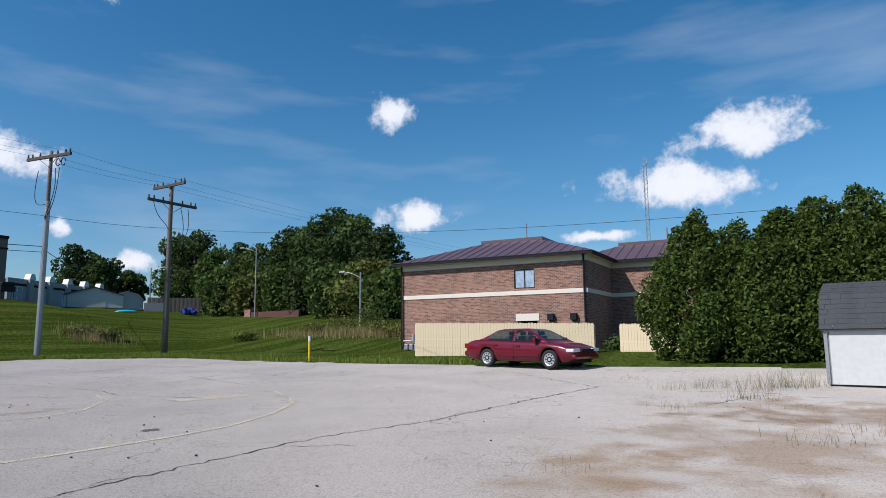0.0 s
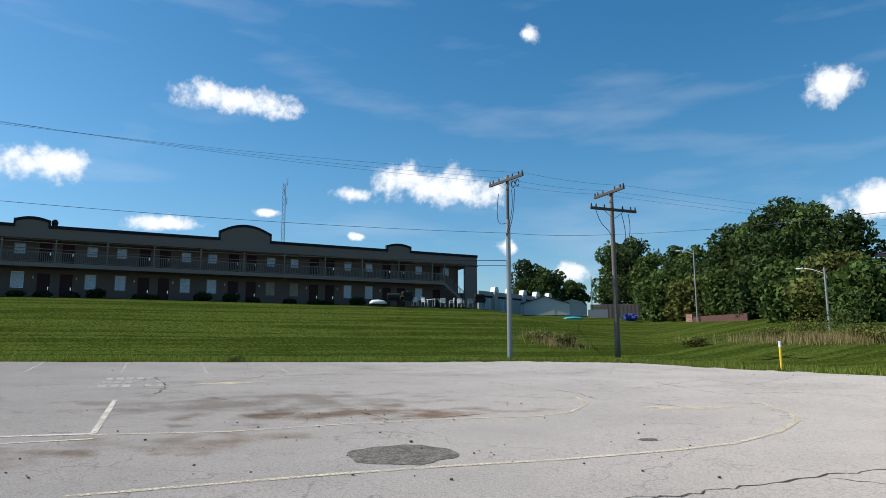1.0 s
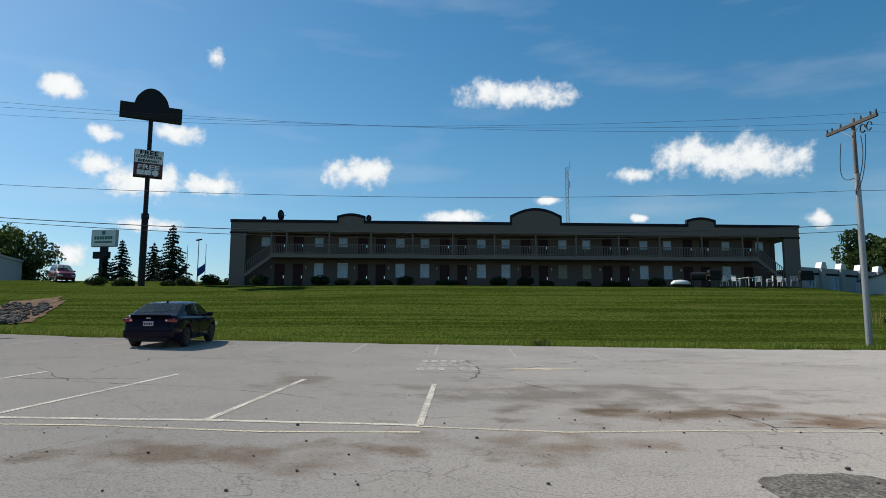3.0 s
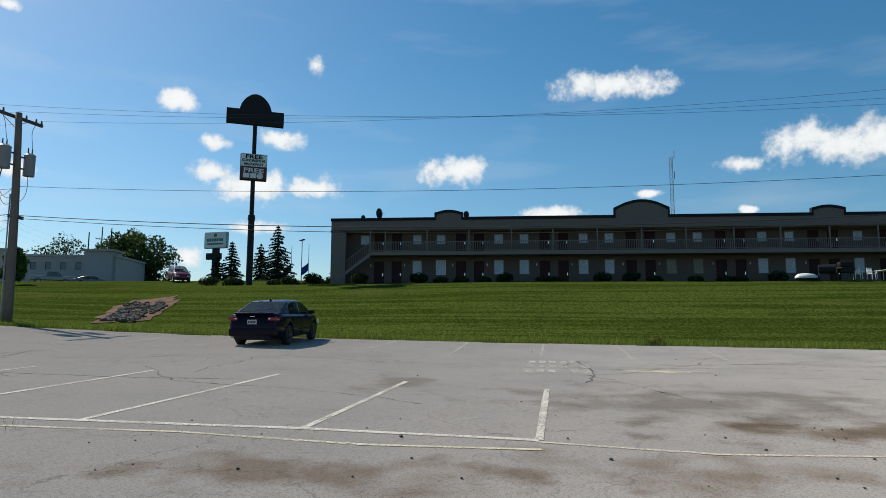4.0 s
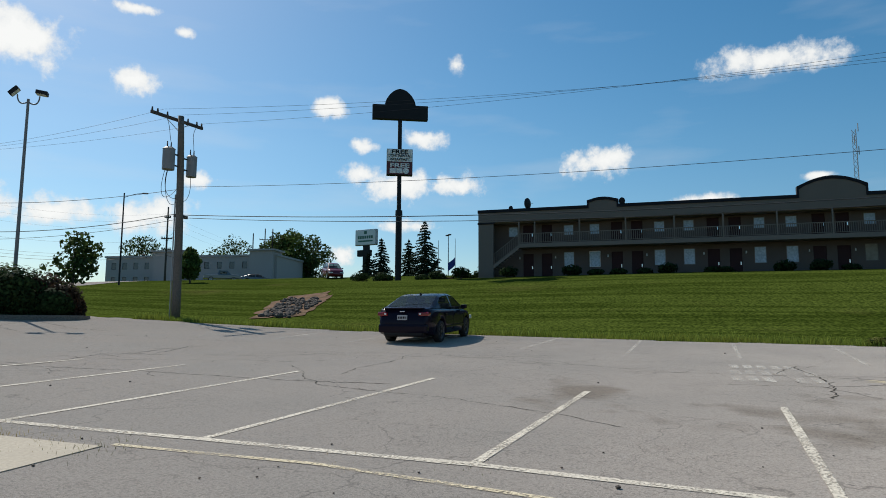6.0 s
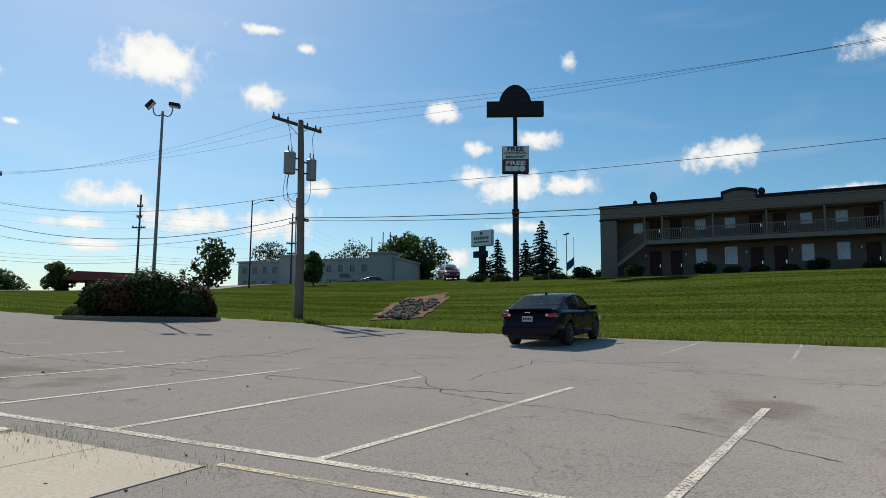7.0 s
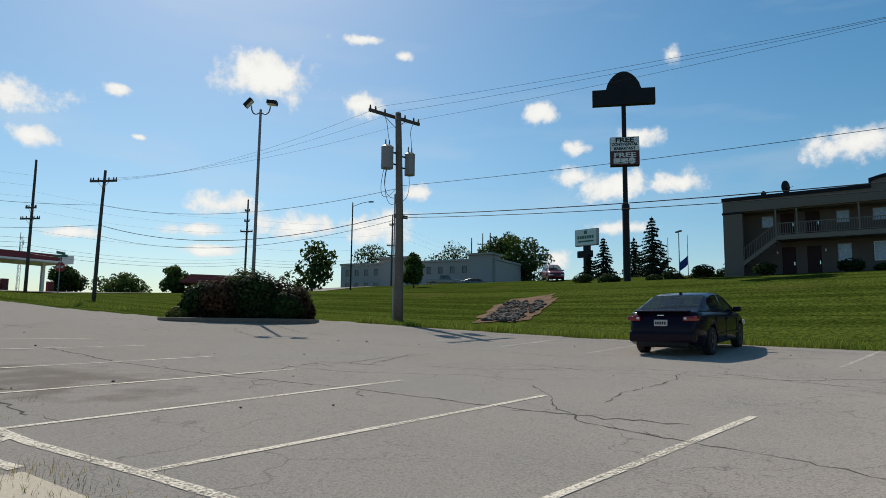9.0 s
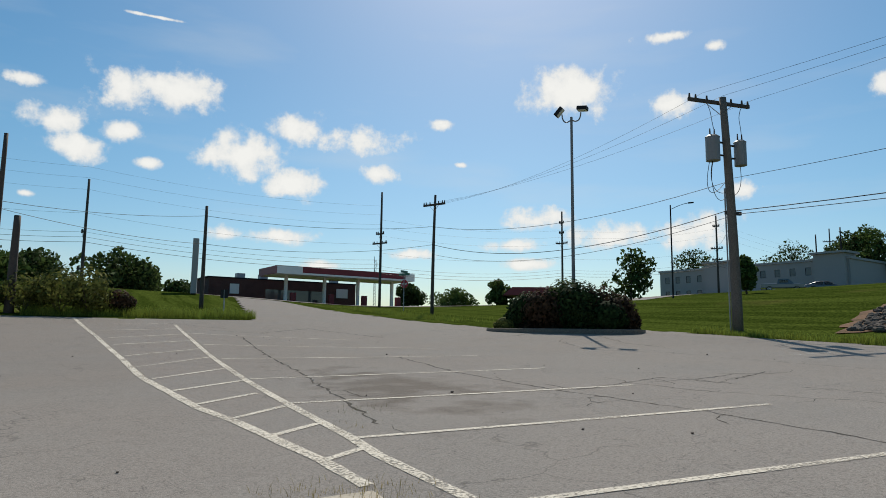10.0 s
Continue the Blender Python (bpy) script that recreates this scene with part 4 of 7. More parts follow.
grill(-60.8, 24.8, 70, True)
grill(-60.8, 26.2, 95, False)
grill(-60.6, 34.3, 85, False)
t = thing("covered_boat", -60.8, 23.2, 5.5, 88, "small boat under a pale tarpaulin on the grass", "boat")
bm = bmesh.new()
loft(bm, [[(x, w * math.cos(a), 0.12 + h * max(0, math.sin(a))) for a in np.linspace(0, math.pi, 9)] for x, w, h in ((-0.8, 0.2, 0.2), (-0.6, 0.4, 0.36), (0, 0.45, 0.42), (0.55, 0.4, 0.34), (0.85, 0.08, 0.2))])
part("tarpaulin", bm, SIGN_WHITE, t, smooth=True)
part("hull", one(box, -0.7, 0.7, -0.35, 0.35, 0, 0.16, 0.05), BLACK_METAL, t)


# ---- brick building, fence, hedge and shed ----
def hip_roof(bm, x0, x1, y0, y1, z, inset, rise):
    b = [bm.verts.new(p) for p in ((x0, y0, z), (x1, y0, z), (x1, y1, z), (x0, y1, z))]
    c = [bm.verts.new(p) for p in ((x0 + inset, y0 + inset, z + rise), (x1 - inset, y0 + inset, z + rise), (x1 - inset, y1 - inset, z + rise), (x0 + inset, y1 - inset, z + rise))]
    bm.faces.new(b[::-1])
    bm.faces.new(c)
    for i in range(4):
        bm.faces.new((b[i], b[(i + 1) % 4], c[(i + 1) % 4], c[i]))


def seams(bm, x0, x1, y0, y1, z, inset, rise, step=0.62):
    """Raised seams on the front and right slopes of a hip roof."""
    n = int((x1 - x0) / step)
    for i in range(1, n):
        x = x0 + (x1 - x0) * i / n
        k = min(1, (x - x0) / inset, (x1 - x) / inset)
        tube(bm, (x, y0, z + 0.02), (x, y0 + inset * k, z + rise * k + 0.02), 0.022, 0.022, 4, False)
    n = int((y1 - y0) / step)
    for i in range(1, n):
        y = y0 + (y1 - y0) * i / n
        k = min(1, (y - y0) / inset, (y1 - y) / inset)
        tube(bm, (x1, y, z + 0.02), (x1 - inset * k, y, z + rise * k + 0.02), 0.022, 0.022, 4, False)


def build_brick_building():
    t = thing("brick_building", -21.3, 35.5, 0.25, -1.5, "two-storey brown brick building with a plum metal hip roof", "building")
    L, D, E = 11.85, 13.0, 5.78
    hole = (7.6, 8.85, 4.05, 5.15)
    part("wall", one(pierced, 0, L, -0.6, E, 0, 0.3, [hole, (7.75, 8.95, 0.05, 2.35)]), BRICK, t)
    part("wall", one(box, L - 0.3, L, 0.3, D, -0.6, E), BRICK, t)
    part("wall", one(box, 0, 0.3, 0.3, D, -0.6, E), BRICK, t)
    part("wall", one(box, 0.3, L + 12, D, D + 0.3, -0.6, E), BRICK, t)
    part("wall", one(box, L, L + 12, 5.6, 5.9, -0.6, E), BRICK, t)
    part("stone_band", one(box, -0.03, L + 0.03, -0.035, 0.0, 3.68, 3.92), LIMESTONE, t)
    part("stone_band", one(box, L, L + 0.035, -0.03, 5.56, 3.68, 3.92), LIMESTONE, t)
    part("stone_band", one(box, L + 0.04, L + 12, 5.565, 5.6, 3.68, 3.92), LIMESTONE, t)
    part("stone_band", one(box, -0.03, L + 0.03, -0.035, 0.0, 0.35, 0.7), LIMESTONE, t)
    for a in ((-0.03, L + 0.03, -0.05, 0.0), (L, L + 0.05, 0.0, 5.55), (L + 0.06, L + 12, 5.55, 5.6)):
        part("eave_board", one(box, *a, E - 0.32, E), LIMESTONE, t, "pale eave board")
    for a in ((-0.42, L + 0.5, -0.5, -0.38), (L + 0.38, L + 0.5, -0.38, 5.1), (L + 0.5, L + 12, 5.1, 5.22)):
        part("gutter", one(box, *a, E - 0.02, E + 0.16), CHARCOAL, t)
    part("soffit", one(box, -0.4, L + 0.38, -0.38, D, E, E + 0.04), LIMESTONE, t)
    part("soffit", one(box, L + 0.38, L + 12, 5.22, D, E, E + 0.04), LIMESTONE, t)
    for r in ((-0.45, L + 0.52, -0.52, D + 0.4, E + 0.13, 4.3, 1.45), (L - 3.5, L + 8.0, 5.08, D + 2, E + 0.13, 3.4, 1.3)):
        roof = part("roof", one(hip_roof, *r), ROOF_METAL, t, "plum standing-seam metal roof")
        part("seam", one(seams, *r), ROOF_METAL, roof)
        part("ridge_curb", one(box, r[0] + r[5], r[1] - r[5], r[2] + r[5], r[3] - r[5], r[4] + r[6], r[4] + r[6] + 0.22), ROOF_METAL, roof)
    window(t, *hole, 0, CURTAIN, CHARCOAL)
    part("door", one(box, 7.85, 8.85, 0.12, 0.18, 0.05, 2.2), CHARCOAL, t)
    bm = bmesh.new()
    box(bm, 7.65, 9.05, -0.02, 0.1, 2.2, 2.6)
    part("door_frame", bm, LIMESTONE, t)
    for bx in (9.6, 10.9):
        part("vent_box", one(box, bx, bx + 0.35, -0.25, 0.0, 2.2, 2.55), CHARCOAL, t)
    for dx, dy in ((0.08, -0.12), (L - 0.12, -0.12)):
        part("downpipe", one(tube, (dx, dy, -0.1), (dx, dy, E + 0.2), 0.055, 0.055, 8), CHARCOAL, t)
    part("vent_pipe", one(tube, (6.2, 6, E + 2), (6.2, 6, E + 3.1), 0.06, 0.06, 8), GALV, t)
    part("vent_pipe", one(tube, (17.2, 9, E + 1.6), (17.2, 9, E + 2.9), 0.08, 0.08, 8), GALV, t)
    part("vent_pipe", one(tube, (14.8, 9, E + 1.6), (14.8, 9, E + 2.5), 0.06, 0.06, 8), GALV, t)


build_brick_building()

t = thing("gas_meter", -20.6, 34.9, 0.4, -6, "white and grey gas meter cluster at the brick wall", "gas meter")
for k in range(3):
    part("meter", one(box, -0.1 + 0.36 * k, 0.16 + 0.36 * k, -0.15, 0.12, 0.45, 0.8, 0.04), GALV, t)
    part("riser", one(tube, (0.03 + 0.36 * k, 0, 0), (0.03 + 0.36 * k, 0, 0.45 + 0.1 * k), 0.035, 0.035, 6), WHITE_PAINT, t)
part("manifold", one(tube, (-0.25, 0, 0.98), (0.95, 0, 0.98), 0.05, 0.05, 8), GALV, t)
part("regulator", one(tube, (0.5, 0, 0.95), (0.5, 0, 1.35), 0.14, 0.09, 10), GALV, t)


def fence(x0, y0, x1, y1, z0, z1, label):
    """A close-boarded fence with dog-eared boards on rails and posts."""
    n = round(math.hypot(x1 - x0, y1 - y0) / 0.145)
    t = thing("board_fence", x0, y0, 0, math.degrees(math.atan2(y1 - y0, x1 - x0)), label, "fence", "cream fences")
    ln = math.hypot(x1 - x0, y1 - y0)
    for h in (0.35, 1.5):
        part("rail", one(box, 0, ln, 0.02, 0.06, min(z0, z1) + h, min(z0, z1) + h + 0.09), CREAM, t)
    for k in range(int(ln / 2.4) + 2):
        u = min(1, k * 2.4 / ln)
        part("post", one(box, u * ln - 0.045, u * ln + 0.045, 0.06, 0.15, z0 + (z1 - z0) * u - 0.3, z0 + (z1 - z0) * u + 1.75), CREAM, t)
    me = None
    for k in range(n):
        if me is None:
            bm = bmesh.new()
            prism(bm, [(0.002, 0.03), (0.139, 0.03), (0.139, 1.82), (0.115, 1.86), (0.026, 1.86), (0.002, 1.82)], 0.0, 0.019)
            ob = part("board", bm, CREAM, t)
            me = ob.data
        else:
            ob = new("board", me)
            ob.parent = t
        u = k / n
        ob.location = (u * ln, 0.004 * math.sin(k * 2.3), z0 + (z1 - z0) * u + 0.012 * math.sin(k * 1.7))
    return t


fence(-17.1, 29.6, -8.1, 30.7, 0.47, 0.30, "tall cream-painted board fence behind the red car")
fence(-7.0, 31.2, -4.2, 30.4, 0.24, 0.2, "cream-painted board fence panel beside the cedar hedge")
bush(-7.5, 33.0, 0.75, 0.75, 5, LEAF_DARK, 1500, 0.1, "dark green shrub in the gap of the fence", z=0.2)


def cedar(x, y, h, rad, seed, n=30000):
    """A broad arborvitae: plumes that climb to uneven tips, green to the ground."""
    rn = random.Random(seed)
    t = thing("cedar_tree", x, y, ground_z(x, y) - 0.05, 0, "dense dark green cedar tree in a tall hedge", "tree", "cedar hedge")
    part("trunk", one(tube, (0, 0, 0), (0, 0, h * 0.8), 0.2, 0.05, 8), BARK, t)
    lobes = []
    for i in range(46):
        u = rn.random() ** 0.8
        prof = (1 - u ** 2.2) ** 0.7 * (0.8 + 0.2 * min(1, u * 5))
        a, d = rn.uniform(0, 6.28), rad * prof * rn.uniform(0.55, 0.95)
        s = rad * rn.uniform(0.16, 0.3) * (1.1 - 0.5 * u)
        lobes.append((d * math.cos(a), d * math.sin(a), h * (0.03 + 0.9 * u), s, s * rn.uniform(1.3, 2.1)))
    lobes.append((0, 0, h * 0.9, rad * 0.16, h * 0.11))
    lobes.append((0, 0, h * 0.4, rad * 0.72, h * 0.38))
    p, o = crown_points(lobes, n, seed, 0.72)
    p[:, 2] = np.maximum(p[:, 2], 0.05)
    o = o * 0.6 + np.array((0, 0, 0.5))
    leaves("foliage", LEAF_CEDAR, t, p, 0.082, seed, o, 0.35, 2.0)


for i, (x, y, h, r) in enumerate(((-3.05, 27.0, 5.7, 2.3), (-1.5, 26.7, 5.0, 2.3), (0.0, 26.6, 5.5, 2.3), (1.0, 26.9, 5.9, 2.3), (2.35, 26.5, 6.1, 2.4), (3.9, 26.2, 5.9, 2.4), (5.6, 26.0, 6.1, 2.4))):
    cedar(x, y, h, r, 300 + i)


# white for the shed's long front wall, greyer than its other walls
SHED_WHITE = material("greyer_white_siding", (0.56, 0.56, 0.54), 0.75, fine=8, coarse=0.5, vary=0.05, bump=0.1)


def build_shed():
    """Small barn shed with a shingled gambrel roof, seen on its long side."""
    z = ground_z(1, 19) - 0.02
    t = thing("garden_shed", 0.48, 18.75, z, -12, "small white-walled barn shed with a grey shingle gambrel roof", "shed")
    W, D = 3.6, 2.6
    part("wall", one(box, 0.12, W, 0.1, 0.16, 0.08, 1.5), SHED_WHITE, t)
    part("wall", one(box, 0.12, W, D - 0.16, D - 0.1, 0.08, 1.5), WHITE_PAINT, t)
    prof = [(0.1, 1.5), (0.5, 2.3), (D / 2, 2.62), (D - 0.5, 2.3), (D - 0.1, 1.5)]
    for x0 in (0.12, W - 0.06):
        bm = bmesh.new()
        prism(bm, [(0.1, 0.08), *prof, (D - 0.1, 0.08)], x0, x0 + 0.06)
        for v in bm.verts:
            v.co = Vector((v.co.y, v.co.x, v.co.z))
        part("gable_wall", bm, WHITE_PAINT, t)
    part("corner_trim", one(box, 0.06, 0.14, 0.06, 0.12, 0.08, 1.55), GALV, t)
    part("skid", one(box, 0.1, W, 0.2, 0.32, -0.1, 0.08), POLE_DARK, t)
    part("skid", one(box, 0.1, W, D - 0.32, D - 0.2, -0.1, 0.08), POLE_DARK, t)
    part("fascia", one(box, 0.0, W + 0.1, 0.03, 0.07, 1.42, 1.53), WHITE_PAINT, t)
    slopes = [((0.0, 1.45), (0.46, 2.33)), ((0.46, 2.33), (D / 2, 2.66)), ((D / 2, 2.66), (D - 0.46, 2.33)), ((D - 0.46, 2.33), (D, 1.45))]
    for (ya, za), (yb, zb) in slopes:
        bm = bmesh.new()
        v = [bm.verts.new(p) for p in ((0, ya, za), (W + 0.1, ya, za), (W + 0.1, yb, zb), (0, yb, zb), (0, ya, za - 0.05), (W + 0.1, ya, za - 0.05), (W + 0.1, yb, zb - 0.05), (0, yb, zb - 0.05))]
        for q in ((0, 1, 2, 3), (7, 6, 5, 4), (0, 4, 5, 1), (1, 5, 6, 2), (2, 6, 7, 3), (3, 7, 4, 0)):
            bm.faces.new([v[i] for i in q])
        part("roof_deck", bm, SHINGLE, t)
    rn = random.Random(8)
    for (ya, za), (yb, zb) in slopes[:2]:
        d = math.hypot(yb - ya, zb - za)
        ang = math.degrees(math.atan2(zb - za, yb - ya))
        rows = max(2, round(d / 0.15))
        for i in range(rows):
            x = -0.02 - rn.uniform(0, 0.2)
            while x < W + 0.1:
                w = rn.uniform(0.22, 0.36)
                xa, xb = max(x, -0.02), min(x + w - 0.006, W + 0.12)
                x += w
                if xb - xa < 0.04:
                    continue
                ob = part("shingle", one(box, xa, xb, -0.01, 0.17, 0.004, 0.014 + 0.008 * rn.random()), SHINGLE, t)
                ob.matrix_basis = pose(0, ya + (yb - ya) * i / rows, za + (zb - za) * i / rows + 0.002, ang - 2.5, 0, 0)


build_shed()


# ---- cars ----
def lerp_table(table, x):
    for (x0, z0), (x1, z1) in zip(table, table[1:]):
        if x <= x1:
            k = (x - x0) / (x1 - x0)
            return z0 + (z1 - z0) * max(0, k)
    return table[-1][1]


def wheel(parent, x, y, r, side, rim_mat, spokes):
    w = part("wheel", one(tube, (x, y - 0.02 * side, r), (x, y - 0.09 * side, r), r * 0.3, r * 0.3, 12), BLACK_METAL, parent)
    bm = bmesh.new()
    rings = [[(x + rr * math.cos(a), y + side * yy, r + rr * math.sin(a)) for a in np.linspace(0, 2 * math.pi, 28, endpoint=False)]
             for yy, rr in ((-0.2, r * 0.68), (-0.2, r * 0.95), (-0.17, r), (-0.03, r), (0.0, r * 0.95), (0.0, r * 0.70), (-0.03, r * 0.66))]
    loft(bm, rings, cap=False)
    part("tyre", bm, RUBBER, w, smooth=True)
    bm = bmesh.new()
    loft(bm, [[(x + rr * math.cos(a), y + side * yy, r + rr * math.sin(a)) for a in np.linspace(0, 2 * math.pi, 28, endpoint=False)] for yy, rr in ((-0.03, r * 0.68), (-0.008, r * 0.66), (-0.02, r * 0.58), (-0.07, r * 0.56))], cap=False)
    for i in range(spokes):
        a = 2 * math.pi * i / spokes
        d, n = Vector((math.cos(a), 0, math.sin(a))), Vector((-math.sin(a), 0, math.cos(a)))
        c = Vector((x, y - 0.03 * side, r))
        q = [c + d * r * 0.1 + n * r * 0.1, c + d * r * 0.6 + n * r * 0.07, c + d * r * 0.6 - n * r * 0.07, c + d * r * 0.1 - n * r * 0.1]
        back = [p - Vector((0, 0.03 * side, 0)) for p in q]
        v, b = [bm.verts.new(p) for p in q], [bm.verts.new(p) for p in back]
        bm.faces.new(v)
        for k in range(4):
            bm.faces.new((v[k], v[(k + 1) % 4], b[(k + 1) % 4], b[k]))
    tube(bm, (x, y - 0.015 * side, r), (x, y - 0.06 * side, r), r * 0.16, r * 0.18, 12)
    part("rim", bm, rim_mat, w)


def sedan(name, x, y, z, heading, paint, top, house, W, WB, rim_mat, spokes, label, tails, heads, glass=None, pitch=0.0, r=0.325):
    """A saloon car. top: the line of boot, belt and bonnet; house: the line of the glasshouse."""
    t = thing(name, x, y, z, heading, label, "car")
    t.matrix_world = pose(x, y, z, 0, pitch, heading)
    xr, xf = top[0][0], top[-1][0]
    hw = W / 2

    def half(px):
        k = (px - (xr + xf) / 2) / ((xf - xr) / 2)
        return hw * (1 - 0.10 * abs(k) ** 4 - 0.12 * abs(k) ** 14)

    def low(px):
        zb = 0.22 + 0.16 * max(0, abs(px - (xr + xf) / 2) / ((xf - xr) / 2) - 0.82) / 0.18
        for wx in (-WB / 2, WB / 2):
            d = abs(px - wx)
            if d < r + 0.055:
                zb = max(zb, r + math.sqrt((r + 0.055) ** 2 - d * d))
        return zb

    xs = sorted(set([round(v, 4) for v in np.linspace(xr, xf, 40)] + [round(wx + (r + 0.054) * c, 4) for wx in (-WB / 2, WB / 2) for c in (-1, -0.97, -0.85, -0.6, -0.3, 0, 0.3, 0.6, 0.85, 0.97, 1)]))
    rings = []
    for px in xs:
        w, zb, zt = half(px), low(px), lerp_table(top, px)
        zm = max(zb + 0.02, 0.56 * zt + 0.06)
        sec = [(0.0, zb), (0.8 * w, zb), (0.975 * w, zb + 0.03), (w, zm), (0.985 * w, zt - 0.13), (0.93 * w, zt - 0.035), (0.72 * w, zt), (0.0, zt + 0.02)]
        rings.append([(px, yy, zz) for yy, zz in sec] + [(px, -yy, zz) for yy, zz in sec[-2:0:-1]])
    bm = bmesh.new()
    loft(bm, rings)
    body = part("body", bm, paint, t, smooth=True)
    part("underbody", one(box, xr + 0.25, xf - 0.25, -hw * 0.72, hw * 0.72, 0.2, 0.66), BLACK_METAL, t)
    # glasshouse
    xb, xe = house[0][0], house[-1][0]
    gx = sorted(set([round(v, 4) for v in np.linspace(xb, xe, 34)]))
    peak = max(h[1] for h in house)
    sec = []
    for px in gx:
        zt, zb = lerp_table(house, px), lerp_table(top, px) - 0.02
        zt = max(zt, zb + 0.01)
        wb = half(px) * 0.92
        wt = wb - (zt - zb) * 0.42
        sec.append([(px, wb, zb), (px, wb - (zt - zb - 0.05) * 0.40 if zt - zb > 0.06 else wb - 0.003, zt - 0.05 if zt - zb > 0.06 else zt - 0.004), (px, wt * 0.9, zt), (px, 0, zt + 0.012), (px, -wt * 0.9, zt), (px, -(wb - (zt - zb - 0.05) * 0.40 if zt - zb > 0.06 else wb - 0.003), zt - 0.05 if zt - zb > 0.06 else zt - 0.004), (px, -wb, zb)])
    roof, side, front, rear = bmesh.new(), [bmesh.new(), bmesh.new(), bmesh.new(), bmesh.new()], bmesh.new(), bmesh.new()
    roof_r, roof_f = house[1][0], house[-2][0]
    for a, b in zip(sec, sec[1:]):
        pm = (a[0][0] + b[0][0]) / 2
        hh = lerp_table(house, pm) - lerp_table(top, pm)
        for k in range(6):
            q = [a[k], a[k + 1], b[k + 1], b[k]]
            dst = roof
            if k in (2, 3):
                if pm > roof_f + 0.02 and pm < xe - 0.06:
                    dst = front
                elif pm < roof_r - 0.02 and pm > xb + 0.08:
                    dst = rear
            elif k in (0, 5) and hh > 0.14 and not -0.2 < pm < -0.08 and pm > roof_r - 0.28:
                dst = side[(0 if k == 0 else 2) + (pm > -0.14)]
            dst.faces.new([dst.verts.new(p) for p in q])
    for m in (roof, front, rear, *side):
        bmesh.ops.remove_doubles(m, verts=m.verts, dist=0.0005)
    part("roof", roof, paint, t, smooth=True)
    g = glass or GLASS_CAR
    part("windshield", front, g, t, smooth=True)
    part("rear_window", rear, g, t, smooth=True)
    for m in side:
        part("side_window", m, g, t, smooth=True)
    belt = lerp_table(top, -0.3)
    part("dashboard", one(box, xb + 0.45, xe - 0.3, -hw * 0.8, hw * 0.8, belt - 0.08, belt + 0.035, 0.02), BLACK_METAL, t, "dark cabin trim")
    for sx in (-0.62, 0.25):
        for sy in (-0.36, 0.36):
            seat = part("seat", one(box, sx - 0.07, sx + 0.07, sy - 0.24, sy + 0.24, belt, belt + 0.16, 0.04), LAMP_GREY, t)
            part("headrest", one(box, sx - 0.05, sx + 0.05, sy - 0.12, sy + 0.12, belt + 0.18, belt + 0.33, 0.03), LAMP_GREY, seat)
    for wx in (-WB / 2, WB / 2):
        for s in (-1, 1):
            wheel(t, wx, s * (hw - 0.015), r, s, rim_mat, spokes)
    # seams, handles, mirrors
    for s in (-1, 1):
        for px, z0 in ((0.98, 0.3), (-0.14, 0.3), (-1.02, 0.72)):
            part("door_seam", one(box, px - 0.006, px + 0.006, s * (half(px) - 0.012), s * (half(px) + 0.002), z0, lerp_table(top, px) - 0.14), BLACK_METAL, body)
        for px in (0.05, -0.95):
            part("door_handle", one(box, px - 0.1, px + 0.1, s * (half(px) - 0.03), s * (half(px) + 0.02), lerp_table(top, px) - 0.2, lerp_table(top, px) - 0.16, 0.006), paint, body)
        mx = house[-2][0] + 0.42
        part("mirror", one(box, mx - 0.07, mx + 0.07, s * (hw * 0.93), s * (hw * 0.93) + s * 0.19, lerp_table(top, mx) + 0.0, lerp_table(top, mx) + 0.13, 0.03), paint, t)
        part("side_moulding", one(box, -1.0, 0.95, s * (hw - 0.02), s * (hw + 0.012), 0.42, 0.48, 0.006), paint, body)
    tails(t, xr, half)
    heads(t, xf, half)
    return t


PLATE_WHITE = material("dull_number_plate", (0.42, 0.42, 0.44), 0.5, vary=0.1, bump=0)


def plate(t, xr, z):
    p = part("number_plate", one(box, xr - 0.03, xr + 0.05, -0.15, 0.15, z - 0.072, z + 0.072, 0.006), PLATE_WHITE, t, "white number plate")
    bm = bmesh.new()
    for i in range(5):
        box(bm, xr - 0.034, xr - 0.03, -0.12 + i * 0.052, -0.085 + i * 0.052, z - 0.035, z + 0.03)
    part("plate_bar", bm, BLACK_METAL, p)


